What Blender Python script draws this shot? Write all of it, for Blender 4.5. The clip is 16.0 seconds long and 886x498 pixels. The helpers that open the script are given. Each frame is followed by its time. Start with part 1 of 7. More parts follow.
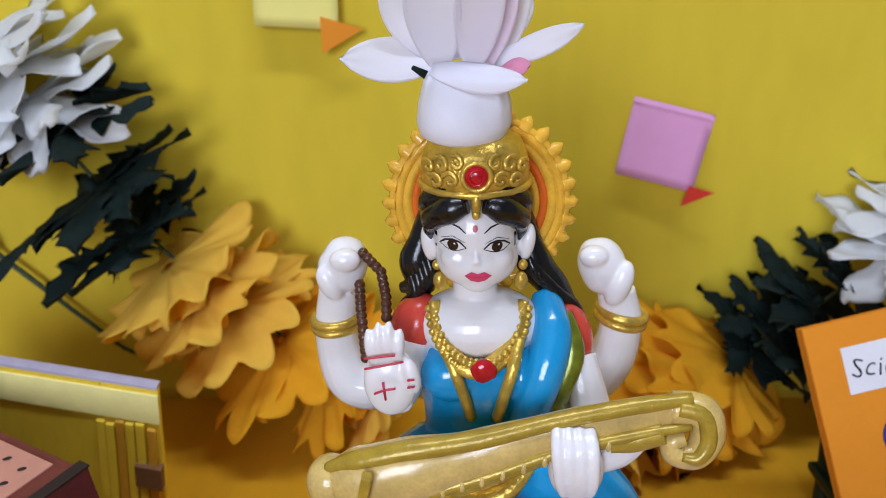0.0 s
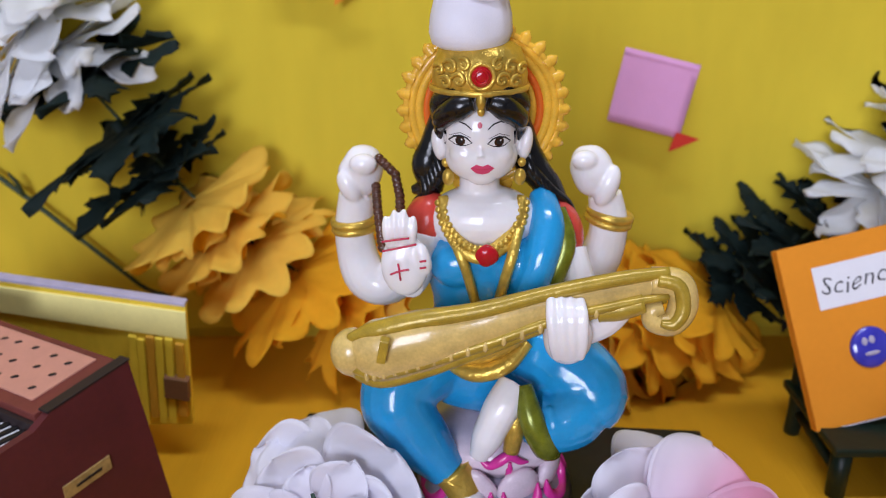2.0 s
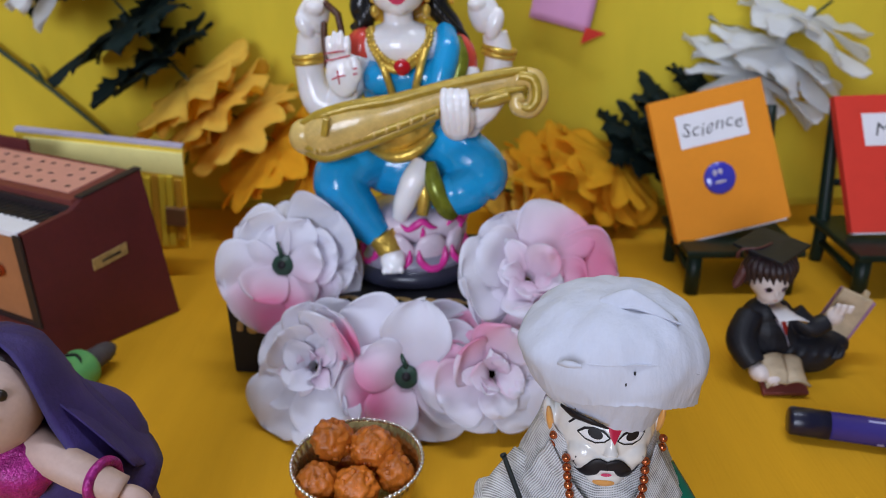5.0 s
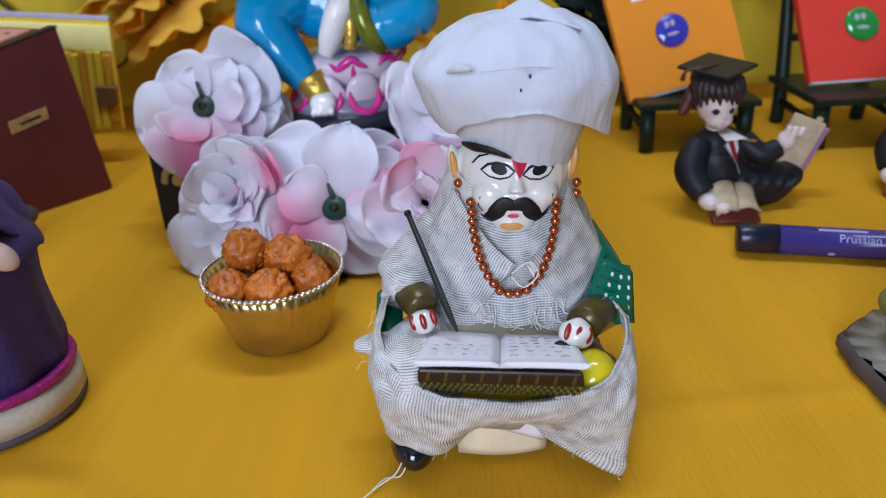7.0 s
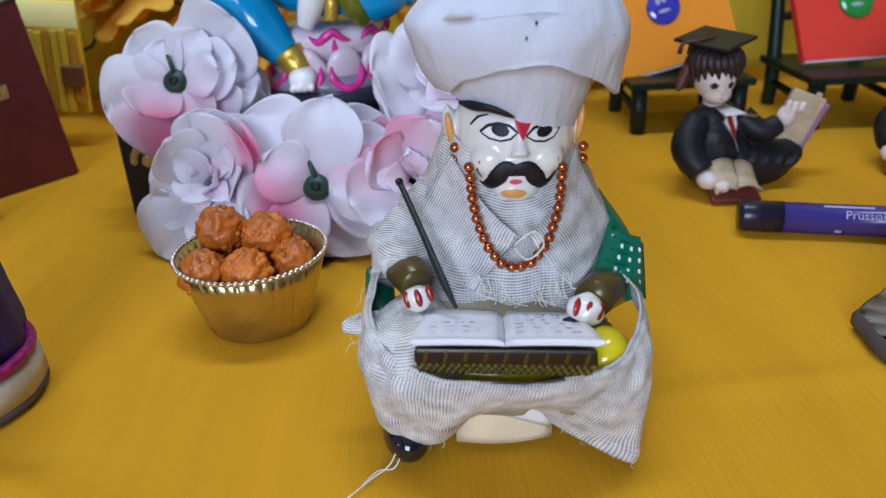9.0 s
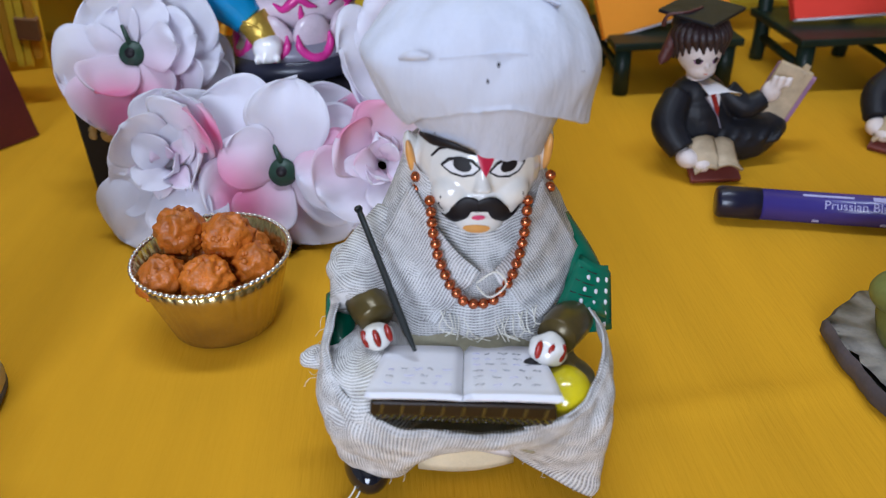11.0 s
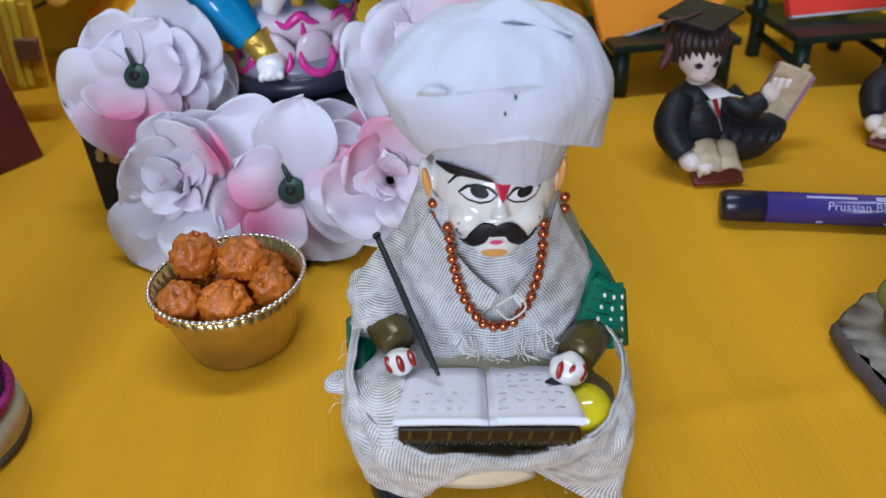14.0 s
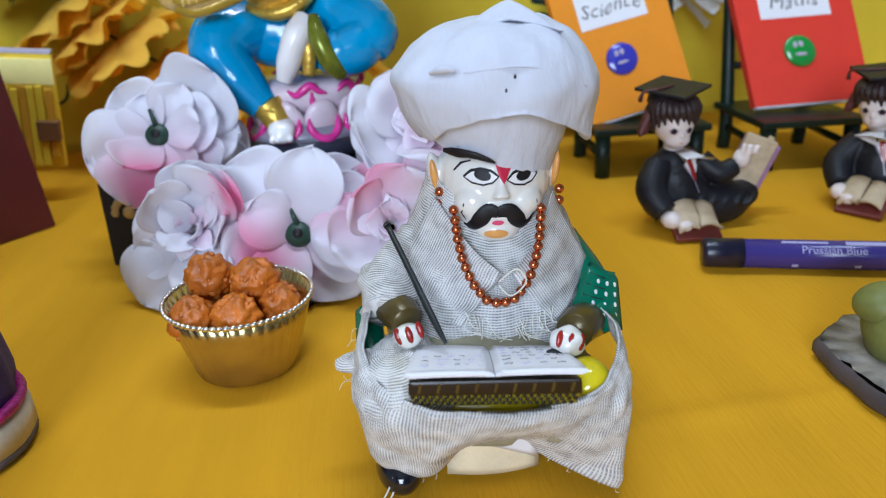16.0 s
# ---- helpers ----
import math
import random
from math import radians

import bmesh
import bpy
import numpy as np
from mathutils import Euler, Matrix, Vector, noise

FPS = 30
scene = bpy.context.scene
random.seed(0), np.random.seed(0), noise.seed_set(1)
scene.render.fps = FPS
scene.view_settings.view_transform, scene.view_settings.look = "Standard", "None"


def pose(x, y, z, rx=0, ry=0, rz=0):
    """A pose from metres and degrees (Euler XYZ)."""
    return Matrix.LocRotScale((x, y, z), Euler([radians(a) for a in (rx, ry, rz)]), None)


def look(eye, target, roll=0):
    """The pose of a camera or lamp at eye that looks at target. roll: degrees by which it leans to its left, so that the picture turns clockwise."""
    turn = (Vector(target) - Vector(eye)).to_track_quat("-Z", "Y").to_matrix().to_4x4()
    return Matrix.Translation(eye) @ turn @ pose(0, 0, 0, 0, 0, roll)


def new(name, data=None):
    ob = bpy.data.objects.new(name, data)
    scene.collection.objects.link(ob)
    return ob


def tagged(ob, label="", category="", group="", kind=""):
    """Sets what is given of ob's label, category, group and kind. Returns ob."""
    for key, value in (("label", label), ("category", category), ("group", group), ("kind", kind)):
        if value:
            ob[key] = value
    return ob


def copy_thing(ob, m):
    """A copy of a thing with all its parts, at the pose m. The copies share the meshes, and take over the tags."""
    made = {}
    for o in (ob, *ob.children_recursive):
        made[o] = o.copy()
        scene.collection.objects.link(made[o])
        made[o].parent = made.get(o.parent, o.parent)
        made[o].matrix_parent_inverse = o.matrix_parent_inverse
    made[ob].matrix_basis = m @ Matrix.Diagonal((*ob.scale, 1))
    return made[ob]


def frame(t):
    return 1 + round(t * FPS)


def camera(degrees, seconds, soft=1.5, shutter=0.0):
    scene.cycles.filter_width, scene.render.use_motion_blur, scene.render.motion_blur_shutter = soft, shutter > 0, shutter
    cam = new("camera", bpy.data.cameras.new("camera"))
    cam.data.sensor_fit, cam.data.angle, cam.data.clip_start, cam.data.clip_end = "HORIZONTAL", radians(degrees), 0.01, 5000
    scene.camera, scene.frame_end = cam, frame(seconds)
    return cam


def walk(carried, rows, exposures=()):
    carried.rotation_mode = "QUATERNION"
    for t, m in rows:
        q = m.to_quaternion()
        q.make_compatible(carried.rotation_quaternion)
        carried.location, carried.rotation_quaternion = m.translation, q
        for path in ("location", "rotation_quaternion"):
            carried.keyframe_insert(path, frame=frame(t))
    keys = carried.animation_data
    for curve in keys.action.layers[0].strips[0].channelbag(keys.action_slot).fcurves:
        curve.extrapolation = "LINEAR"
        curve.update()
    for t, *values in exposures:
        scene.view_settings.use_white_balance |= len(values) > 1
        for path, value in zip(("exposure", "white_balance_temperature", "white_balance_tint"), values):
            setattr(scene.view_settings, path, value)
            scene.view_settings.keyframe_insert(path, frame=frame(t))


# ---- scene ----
from mathutils import bvhtree

cam = camera(61.5, 16.0, soft=1.0)
PATH = [
    (0, (0.043, 0.057, 0.437), (-0.017, 1.913, -0.305), -1.0),
    (0.5, (0.038, 0.043, 0.433), (-0.02, 1.901, -0.306), -0.8),
    (1, (0.043, 0.036, 0.433), (-0.013, 1.895, -0.302), -0.8),
    (1.5, (0.039, 0.014, 0.418), (-0.013, 1.87, -0.324), -0.8),
    (2, (0.038, -0.009, 0.405), (-0.014, 1.843, -0.348), -0.8),
    (2.5, (0.036, -0.036, 0.404), (-0.013, 1.813, -0.357), -1.0),
    (3, (0.036, -0.068, 0.41), (-0.02, 1.783, -0.345), -1.0),
    (3.5, (0.042, -0.11, 0.412), (-0.025, 1.742, -0.34), -1.1),
    (4, (0.042, -0.158, 0.401), (-0.028, 1.694, -0.351), -0.9),
    (4.5, (0.064, -0.193, 0.377), (0.001, 1.647, -0.404), -0.9),
    (5, (0.092, -0.209, 0.344), (0.06, 1.626, -0.452), -0.7),
    (5.2, (0.108, -0.213, 0.325), (0.078, 1.62, -0.473), -0.9),
    (7.3, (0.133, -0.234, 0.232), (0.122, 1.569, -0.634), -2.8),
    (7.5, (0.132, -0.239, 0.234), (0.128, 1.56, -0.641), -2.4),
    (8, (0.134, -0.234, 0.245), (0.115, 1.55, -0.659), -3.2),
    (8.5, (0.133, -0.223, 0.238), (0.124, 1.563, -0.661), -3.2),
    (9, (0.125, -0.206, 0.212), (0.172, 1.598, -0.651), -2.4),
    (9.2, (0.124, -0.195, 0.207), (0.2, 1.618, -0.635), -1.8),
    (11.3, (0.141, -0.165, 0.261), (0.207, 1.482, -0.872), -1.8),
    (11.5, (0.142, -0.157, 0.269), (0.207, 1.463, -0.902), -2.1),
    (12, (0.141, -0.152, 0.275), (0.187, 1.454, -0.917), -3.0),
    (12.5, (0.139, -0.147, 0.273), (0.18, 1.442, -0.941), -3.5),
    (13, (0.137, -0.148, 0.278), (0.177, 1.441, -0.935), -3.7),
    (13.5, (0.134, -0.154, 0.278), (0.184, 1.447, -0.92), -3.6),
    (14, (0.13, -0.171, 0.262), (0.209, 1.507, -0.822), -3.4),
    (14.5, (0.129, -0.194, 0.241), (0.237, 1.535, -0.758), -2.9),
    (15, (0.123, -0.207, 0.229), (0.26, 1.589, -0.642), -1.8),
    (15.5, (0.123, -0.217, 0.222), (0.275, 1.608, -0.582), -2.4),
    (16, (0.115, -0.222, 0.216), (0.263, 1.626, -0.533), -2.5),
]
walk(cam, [(t, look(eye, target, roll)) for t, eye, target, roll in PATH],
     [(0, -0.06, 6450, 18), (2.5, -0.02, 6600, 23), (3.5, -0.02, 6600, 21), (4.2, -0.12, 6550, 19), (5.0, -0.25, 6400, 18), (7.5, -0.05, 6050, 15), (9.0, -0.07, 6050, 14), (11.4, 0.0, 6150, 15), (12.5, -0.02, 6150, 14), (14.5, -0.02, 6100, 13), (16.0, 0.12, 6050, 9)])
cam.data.dof.use_dof = True
cam.data.dof.focus_distance = 0.36
cam.data.dof.aperture_fstop = 9.0

# ---- light: a daylit window behind the viewer and a ceiling tube ----
world = bpy.data.worlds.new("room_air")
scene.world = world
world.use_nodes = True
world.node_tree.nodes["Background"].inputs[0].default_value = (0.80, 0.88, 1.0, 1)
world.node_tree.nodes["Background"].inputs[1].default_value = 0.04


def area_lamp(name, eye, target, w, h, watts, colour):
    d = bpy.data.lights.new(name, "AREA")
    d.shape, d.size, d.size_y, d.energy, d.color = "RECTANGLE", w, h, watts, colour
    ob = new(name, d)
    ob.matrix_world = look(eye, target)
    return ob


area_lamp("window_light", (-0.58, -2.33, 0.95), (-0.20, 0.4, 0.1), 1.2, 1.1, 68, (0.74, 0.85, 1.0))
area_lamp("tube_light", (0.15, 0.20, 1.80), (0.15, 0.24, 0.0), 1.15, 0.10, 17.0, (0.74, 0.86, 1.0))


# ---- materials ----
def mat(name, col, rough=0.5, metal=0.0, var=0.12, scale=45.0, bump=0.0, bscale=400.0, coat=0.0, sss=0.0,
        stretch=(1, 1, 1), tint=None, see=0.0, weave=0.0, wscale=900.0, spec=0.5, piece=0.0, gaps=0.0):
    m = bpy.data.materials.new(name)
    m.use_nodes = True
    nt = m.node_tree
    N, L = nt.nodes, nt.links
    p = N["Principled BSDF"]
    p.inputs["Roughness"].default_value = rough
    p.inputs["Metallic"].default_value = metal
    p.inputs["Coat Weight"].default_value = coat
    p.inputs["Coat Roughness"].default_value = 0.08
    p.inputs["Specular IOR Level"].default_value = spec
    if sss:
        p.inputs["Subsurface Weight"].default_value = sss
        p.inputs["Subsurface Radius"].default_value = (1.0, 0.7, 0.5)
        p.inputs["Subsurface Scale"].default_value = 0.004
    tc = N.new("ShaderNodeTexCoord")
    mp = N.new("ShaderNodeMapping")
    mp.inputs["Scale"].default_value = stretch
    L.new(tc.outputs["Object"], mp.inputs["Vector"])

    def noise_at(s, detail=4.0):
        n = N.new("ShaderNodeTexNoise")
        n.inputs["Scale"].default_value, n.inputs["Detail"].default_value = s, detail
        L.new(mp.outputs["Vector"], n.inputs["Vector"])
        return n.outputs["Fac"]

    def mix(kind, fac, a, b):
        x = N.new("ShaderNodeMix")
        x.data_type, x.blend_type = "RGBA", kind
        for sock, val in ((x.inputs[0], fac), (x.inputs[6], a), (x.inputs[7], b)):
            if isinstance(val, (int, float)):
                sock.default_value = val
            elif isinstance(val, tuple):
                sock.default_value = (*val[:3], 1)
            else:
                L.new(val, sock)
        return x.outputs[2]

    base = tuple(col)
    if tint:
        at = N.new("ShaderNodeAttribute")
        at.attribute_name = "tint"
        base = mix("MIX", at.outputs["Fac"], base, tuple(tint))
    dark = tuple(c * (1 - 2.2 * var) for c in (1, 1, 1))
    lite = (1 + var,) * 3
    ramp = mix("MIX", noise_at(scale), dark, lite)
    ramp2 = mix("MIX", noise_at(scale * 9.0, 2.0), tuple(1 - 0.9 * var for _ in range(3)), (1 + 0.5 * var,) * 3)
    c = mix("MULTIPLY", 1.0, mix("MULTIPLY", 1.0, base, ramp), ramp2)
    if piece:
        oi = N.new("ShaderNodeObjectInfo")
        c = mix("MULTIPLY", 1.0, c, mix("MIX", oi.outputs["Random"], (1 - piece,) * 3, (1 + 0.4 * piece,) * 3))
    height = None
    if weave:
        waves = []
        lay = N.new("ShaderNodeAttribute")
        lay.attribute_name = "thread_lay"
        for axis in ("X", "Y"):
            w = N.new("ShaderNodeTexWave")
            w.wave_type, w.bands_direction = "BANDS", axis
            w.inputs["Scale"].default_value = wscale
            w.inputs["Distortion"].default_value = 9.0
            w.inputs["Detail Scale"].default_value = 0.16
            L.new(lay.outputs["Vector"], w.inputs["Vector"])
            waves.append(w.outputs["Fac"])
        mm = N.new("ShaderNodeMath")
        mm.operation = "MAXIMUM"
        half = N.new("ShaderNodeMath")
        half.operation = "MULTIPLY"
        half.inputs[1].default_value = 0.45
        L.new(waves[0], half.inputs[0])
        L.new(half.outputs[0], mm.inputs[0])
        L.new(waves[1], mm.inputs[1])
        worn = N.new("ShaderNodeTexNoise")
        worn.inputs["Scale"].default_value, worn.inputs["Detail"].default_value = 150.0, 3.0
        L.new(tc.outputs["Object"], worn.inputs["Vector"])
        lift = N.new("ShaderNodeMath")
        lift.operation = "MULTIPLY_ADD"
        lift.inputs[1].default_value, lift.inputs[2].default_value = 1.3, -0.62
        L.new(worn.outputs["Fac"], lift.inputs[0])
        uneven = N.new("ShaderNodeMath")
        uneven.operation, uneven.use_clamp = "ADD", True
        L.new(mm.outputs[0], uneven.inputs[0])
        L.new(lift.outputs[0], uneven.inputs[1])
        height = uneven.outputs[0]
        c = mix("MULTIPLY", weave, c, mix("MIX", height, (0.68, 0.66, 0.65), (1.14, 1.14, 1.14)))
    L.new(c, p.inputs["Base Color"])
    if bump or weave:
        b = N.new("ShaderNodeBump")
        b.inputs["Strength"].default_value = bump if bump else 0.5
        b.inputs["Distance"].default_value = 0.0012
        L.new(noise_at(bscale, 5.0) if height is None else height, b.inputs["Height"])
        L.new(b.outputs[0], p.inputs["Normal"])
    if see:
        t = N.new("ShaderNodeBsdfTranslucent")
        L.new(c, t.inputs["Color"])
        ms = N.new("ShaderNodeMixShader")
        ms.inputs[0].default_value = see
        L.new(p.outputs[0], ms.inputs[1])
        L.new(t.outputs[0], ms.inputs[2])
        L.new(ms.outputs[0], N["Material Output"].inputs["Surface"])
        if gaps and height is not None:
            # open mesh between the threads
            hole = N.new("ShaderNodeMapRange")
            hole.inputs["From Min"].default_value, hole.inputs["From Max"].default_value = 0.12, gaps + 0.12
            hole.inputs["To Min"].default_value, hole.inputs["To Max"].default_value = 0.52, 0.0
            L.new(height, hole.inputs["Value"])
            clear = N.new("ShaderNodeBsdfTransparent")
            open_mesh = N.new("ShaderNodeMixShader")
            L.new(hole.outputs["Result"], open_mesh.inputs[0])
            L.new(ms.outputs[0], open_mesh.inputs[1])
            L.new(clear.outputs[0], open_mesh.inputs[2])
            L.new(open_mesh.outputs[0], N["Material Output"].inputs["Surface"])
    return m


M = dict(
    plaster=mat("plaster", (0.42, 0.41, 0.40), 0.9, var=0.05, scale=4, bump=0.1),
    wall_cloth=mat("yellow_wall_cloth", (0.78, 0.590, 0.045), 0.9, var=0.13, scale=4, bump=0.25, bscale=900, stretch=(1, 1, 0.3), spec=0.15),
    table_cloth=mat("golden_table_cloth", (0.70, 0.345, 0.010), 0.85, var=0.12, scale=6, bump=0.5, bscale=420, stretch=(1.0, 0.10, 1), spec=0.2),
    wood=mat("painted_wood", (0.35, 0.24, 0.15), 0.6),
    resin=mat("white_resin", (0.86, 0.83, 0.83), 0.17, var=0.03, sss=0.12, bump=0.06, bscale=160),
    blue=mat("blue_paint", (0.004, 0.32, 0.66), 0.16, var=0.10, scale=60, bump=0.22, bscale=110, coat=0.3),
    coral=mat("coral_paint", (0.75, 0.075, 0.05), 0.22, var=0.12, bump=0.08),
    gold=mat("gold_paint", (0.80, 0.53, 0.09), 0.30, 0.6, var=0.22, scale=150, bump=0.55, bscale=330),
    veena_gold=mat("ochre_gold_paint", (0.54, 0.36, 0.04), 0.28, 0.15, var=0.25, scale=120, bump=0.3, bscale=260),
    veena_cream=mat("pale_ochre_paint", (0.80, 0.56, 0.18), 0.22, var=0.26, scale=60, bump=0.18, bscale=180, coat=0.3),
    cream=mat("cream_paint", (0.84, 0.72, 0.50), 0.2, var=0.10, scale=90),
    hair=mat("black_gloss_paint", (0.006, 0.006, 0.007), 0.22, var=0.05, bump=0.25, bscale=260),
    amber=mat("amber_paint", (0.95, 0.52, 0.05), 0.2, var=0.20, scale=90, bump=0.15, coat=0.3),
    orange_paint=mat("orange_paint", (0.85, 0.16, 0.02), 0.25, var=0.1),
    ruby=mat("red_jewel_paint", (0.50, 0.008, 0.015), 0.12, var=0.1, scale=250, bump=0.2),
    lips=mat("pink_lip_paint", (0.72, 0.07, 0.17), 0.2, var=0.03),
    ink=mat("dark_line_paint", (0.010, 0.008, 0.010), 0.5, var=0.03, spec=0.3),
    mehndi=mat("red_line_paint", (0.55, 0.02, 0.06), 0.35, var=0.05),
    lotus_pink=mat("hot_pink_paint", (0.85, 0.05, 0.36), 0.22, var=0.15, scale=110),
    lotus_white=mat("pale_pink_paint", (0.80, 0.66, 0.74), 0.22, var=0.12, scale=80),
    base_grey=mat("lavender_grey_paint", (0.30, 0.28, 0.36), 0.28, var=0.2),
    base_navy=mat("navy_paint", (0.035, 0.038, 0.065), 0.28, var=0.15),
    green_gold=mat("green_gold_paint", (0.22, 0.25, 0.02), 0.25, 0.3, var=0.3, scale=150),
    mala=mat("brown_bead_paint", (0.10, 0.035, 0.018), 0.25, var=0.2, bump=0.4, bscale=500),
    petal=mat("white_cloth_petal", (0.92, 0.91, 0.97), 0.75, var=0.015, scale=30, bump=0.12, bscale=1100, tint=(0.92, 0.34, 0.55), see=0.44, spec=0.15),
    calyx_cloth=mat("stiff_white_cloth", (0.84, 0.85, 0.95), 0.75, var=0.02, scale=30, bump=0.15, bscale=1100, spec=0.15),
    white_cloth=mat("white_garland_cloth", (0.95, 0.96, 0.97), 0.8, var=0.03, see=0.58, bump=0.2, bscale=600, spec=0.2),
    leaf_dark=mat("dark_green_cloth_leaf", (0.008, 0.019, 0.016), 0.7, var=0.25, bump=0.3, bscale=500, spec=0.2),
    marigold=mat("orange_cloth_petal", (1.0, 0.58, 0.03), 0.85, var=0.08, scale=20, see=0.50, bump=0.2, bscale=600, spec=0.1),
    marigold_pale=mat("yellow_cloth_petal", (1.0, 0.71, 0.11), 0.85, var=0.06, scale=20, see=0.50, bump=0.2, bscale=600, spec=0.1),
    stem=mat("green_stem_plastic", (0.025, 0.055, 0.022), 0.5, var=0.2),
    red_cloth=mat("red_orange_cloth", (0.80, 0.09, 0.02), 0.8, var=0.12, see=0.15),
    pink_note=mat("pink_paper", (0.83, 0.40, 0.66), 0.85, var=0.03, bump=0.05, see=0.1, spec=0.2),
    yellow_note=mat("pale_yellow_paper", (0.82, 0.74, 0.22), 0.85, var=0.03, spec=0.2),
    orange_paper=mat("orange_paper", (0.82, 0.28, 0.015), 0.75, var=0.05, scale=25, spec=0.3, bump=0.06),
    red_paper=mat("red_paper", (0.72, 0.045, 0.025), 0.7, var=0.05, spec=0.3),
    white_paper=mat("white_paper", (0.80, 0.79, 0.83), 0.85, var=0.03, spec=0.2),
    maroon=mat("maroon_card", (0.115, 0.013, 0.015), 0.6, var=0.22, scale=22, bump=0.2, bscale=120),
    # lighter copy of the maroon, with the light put into its colour
    maroon_lit=mat("lit_maroon_card", (0.19, 0.035, 0.025), 0.6, var=0.2, scale=30),
    brown_card=mat("tan_card", (0.40, 0.16, 0.06), 0.65, var=0.12, scale=25, bump=0.1),
    salmon=mat("salmon_card", (0.62, 0.28, 0.20), 0.7, var=0.08),
    dark_edge=mat("dark_marker_edge", (0.018, 0.007, 0.007), 0.6, var=0.2),
    copper=mat("copper_bead", (0.60, 0.17, 0.07), 0.2, 0.9, var=0.1),
    pale_card=mat("pale_yellow_paint", (0.98, 0.86, 0.32), 0.6, var=0.08),
    card_yellow=mat("yellow_painted_card", (0.98, 0.68, 0.04), 0.6, var=0.12, scale=18, bump=0.1, stretch=(1, 1, 0.3)),
    card_orange=mat("orange_brown_painted_slat", (0.85, 0.42, 0.025), 0.6, var=0.2, scale=40, stretch=(1, 1, 0.2)),
    card_brown=mat("brown_strip", (0.25, 0.11, 0.04), 0.6, var=0.15),
    card_edge=mat("lavender_card_edge", (0.50, 0.45, 0.58), 0.7, var=0.15, scale=60),
    chair_green=mat("dark_green_paint", (0.007, 0.020, 0.013), 0.4, var=0.25, bump=0.2, bscale=150, spec=0.3),
    button_blue=mat("blue_glass_button", (0.05, 0.05, 0.48), 0.1, var=0.15, scale=120, coat=0.6),
    button_green=mat("green_glass_button", (0.02, 0.30, 0.05), 0.1, var=0.15, coat=0.6),
    plinth=mat("black_lacquer", (0.010, 0.010, 0.014), 0.4, var=0.2, bump=0.1, spec=0.25),
    ornament=mat("antique_gold_paint", (0.56, 0.37, 0.13), 0.4, 0.3, var=0.3, scale=200),
    flower_core=mat("dark_green_plastic", (0.015, 0.05, 0.03), 0.45, var=0.1),
    foil=mat("gold_foil", (0.62, 0.49, 0.22), 0.26, 0.95, var=0.18, scale=60, bump=0.2, bscale=120),
    foil_rim=mat("silver_foil_edge", (0.85, 0.80, 0.74), 0.25, 0.95, var=0.1),
    laddoo=mat("fried_gram_sweet", (0.80, 0.21, 0.018), 0.4, var=0.36, scale=90, bump=1.0, bscale=230, piece=0.30),
    muslin=mat("white_muslin", (0.76, 0.75, 0.745), 0.9, var=0.12, scale=40, weave=1.0, wscale=265, see=0.10, bump=0.4, spec=0.15, gaps=0.42),
    turban=mat("white_cotton", (0.59, 0.61, 0.70), 0.9, var=0.05, scale=25, bump=0.5, bscale=70, stretch=(4, 4, 0.7), spec=0.15),
    face_paint=mat("ivory_gloss_paint", (0.81, 0.79, 0.75), 0.13, var=0.06, scale=60, coat=0.4),
    skin_orange=mat("peach_paint", (0.75, 0.36, 0.10), 0.3, var=0.1),
    sleeve=mat("green_printed_paint", (0.0, 0.15, 0.085), 0.25, var=0.12),
    olive=mat("olive_gold_paint", (0.12, 0.085, 0.025), 0.3, 0.3, var=0.25),
    lemon=mat("lemon_gloss_paint", (0.72, 0.58, 0.01), 0.15, var=0.08, coat=0.4),
    check=mat("yellow_black_check_paint", (0.30, 0.26, 0.012), 0.35, var=0.4, scale=260),
    dark_brown=mat("dark_brown_paint", (0.016, 0.008, 0.006), 0.35, var=0.3, scale=200),
    shoe=mat("black_shoe_paint", (0.006, 0.007, 0.014), 0.12, var=0.05, coat=0.5),
    thread=mat("white_thread", (0.80, 0.77, 0.68), 0.8, var=0.05),
    quill=mat("dark_quill", (0.015, 0.02, 0.02), 0.4, var=0.2),
    gown=mat("black_matte_paint", (0.013, 0.013, 0.018), 0.5, var=0.35, scale=70, bump=0.35, bscale=160, spec=0.3),
    brown_hair=mat("brown_hair_paint", (0.030, 0.013, 0.014), 0.5, var=0.3, bump=0.6, bscale=300),
    skin_pale=mat("pale_figure_paint", (0.72, 0.62, 0.58), 0.5, var=0.10, scale=60),
    pages=mat("buff_page_paint", (0.55, 0.42, 0.27), 0.6, var=0.2, scale=90),
    mauve=mat("mauve_paint", (0.33, 0.17, 0.30), 0.5, var=0.2),
    under_cloth=mat("olive_brown_painted_cloth", (0.36, 0.33, 0.22), 0.6, var=0.25, scale=70, bump=0.2, bscale=300),
    iris=mat("dark_brown_eye_paint", (0.05, 0.022, 0.014), 0.15, var=0.2),
    eye_white=mat("white_eye_paint", (0.84, 0.83, 0.84), 0.15, var=0.02),
    reddish_hair=mat("red_brown_hair_paint", (0.10, 0.025, 0.022), 0.5, var=0.3, bump=0.6, bscale=300),
    pen_blue=mat("violet_blue_plastic", (0.045, 0.032, 0.21), 0.25, var=0.06),
    pen_cap=mat("dark_navy_plastic", (0.008, 0.008, 0.026), 0.3, var=0.08),
    pen_text=mat("lavender_print", (0.42, 0.40, 0.66), 0.5, var=0.03),
    slab=mat("grey_painted_clay", (0.30, 0.27, 0.23), 0.75, var=0.3, scale=50, bump=0.5, bscale=120),
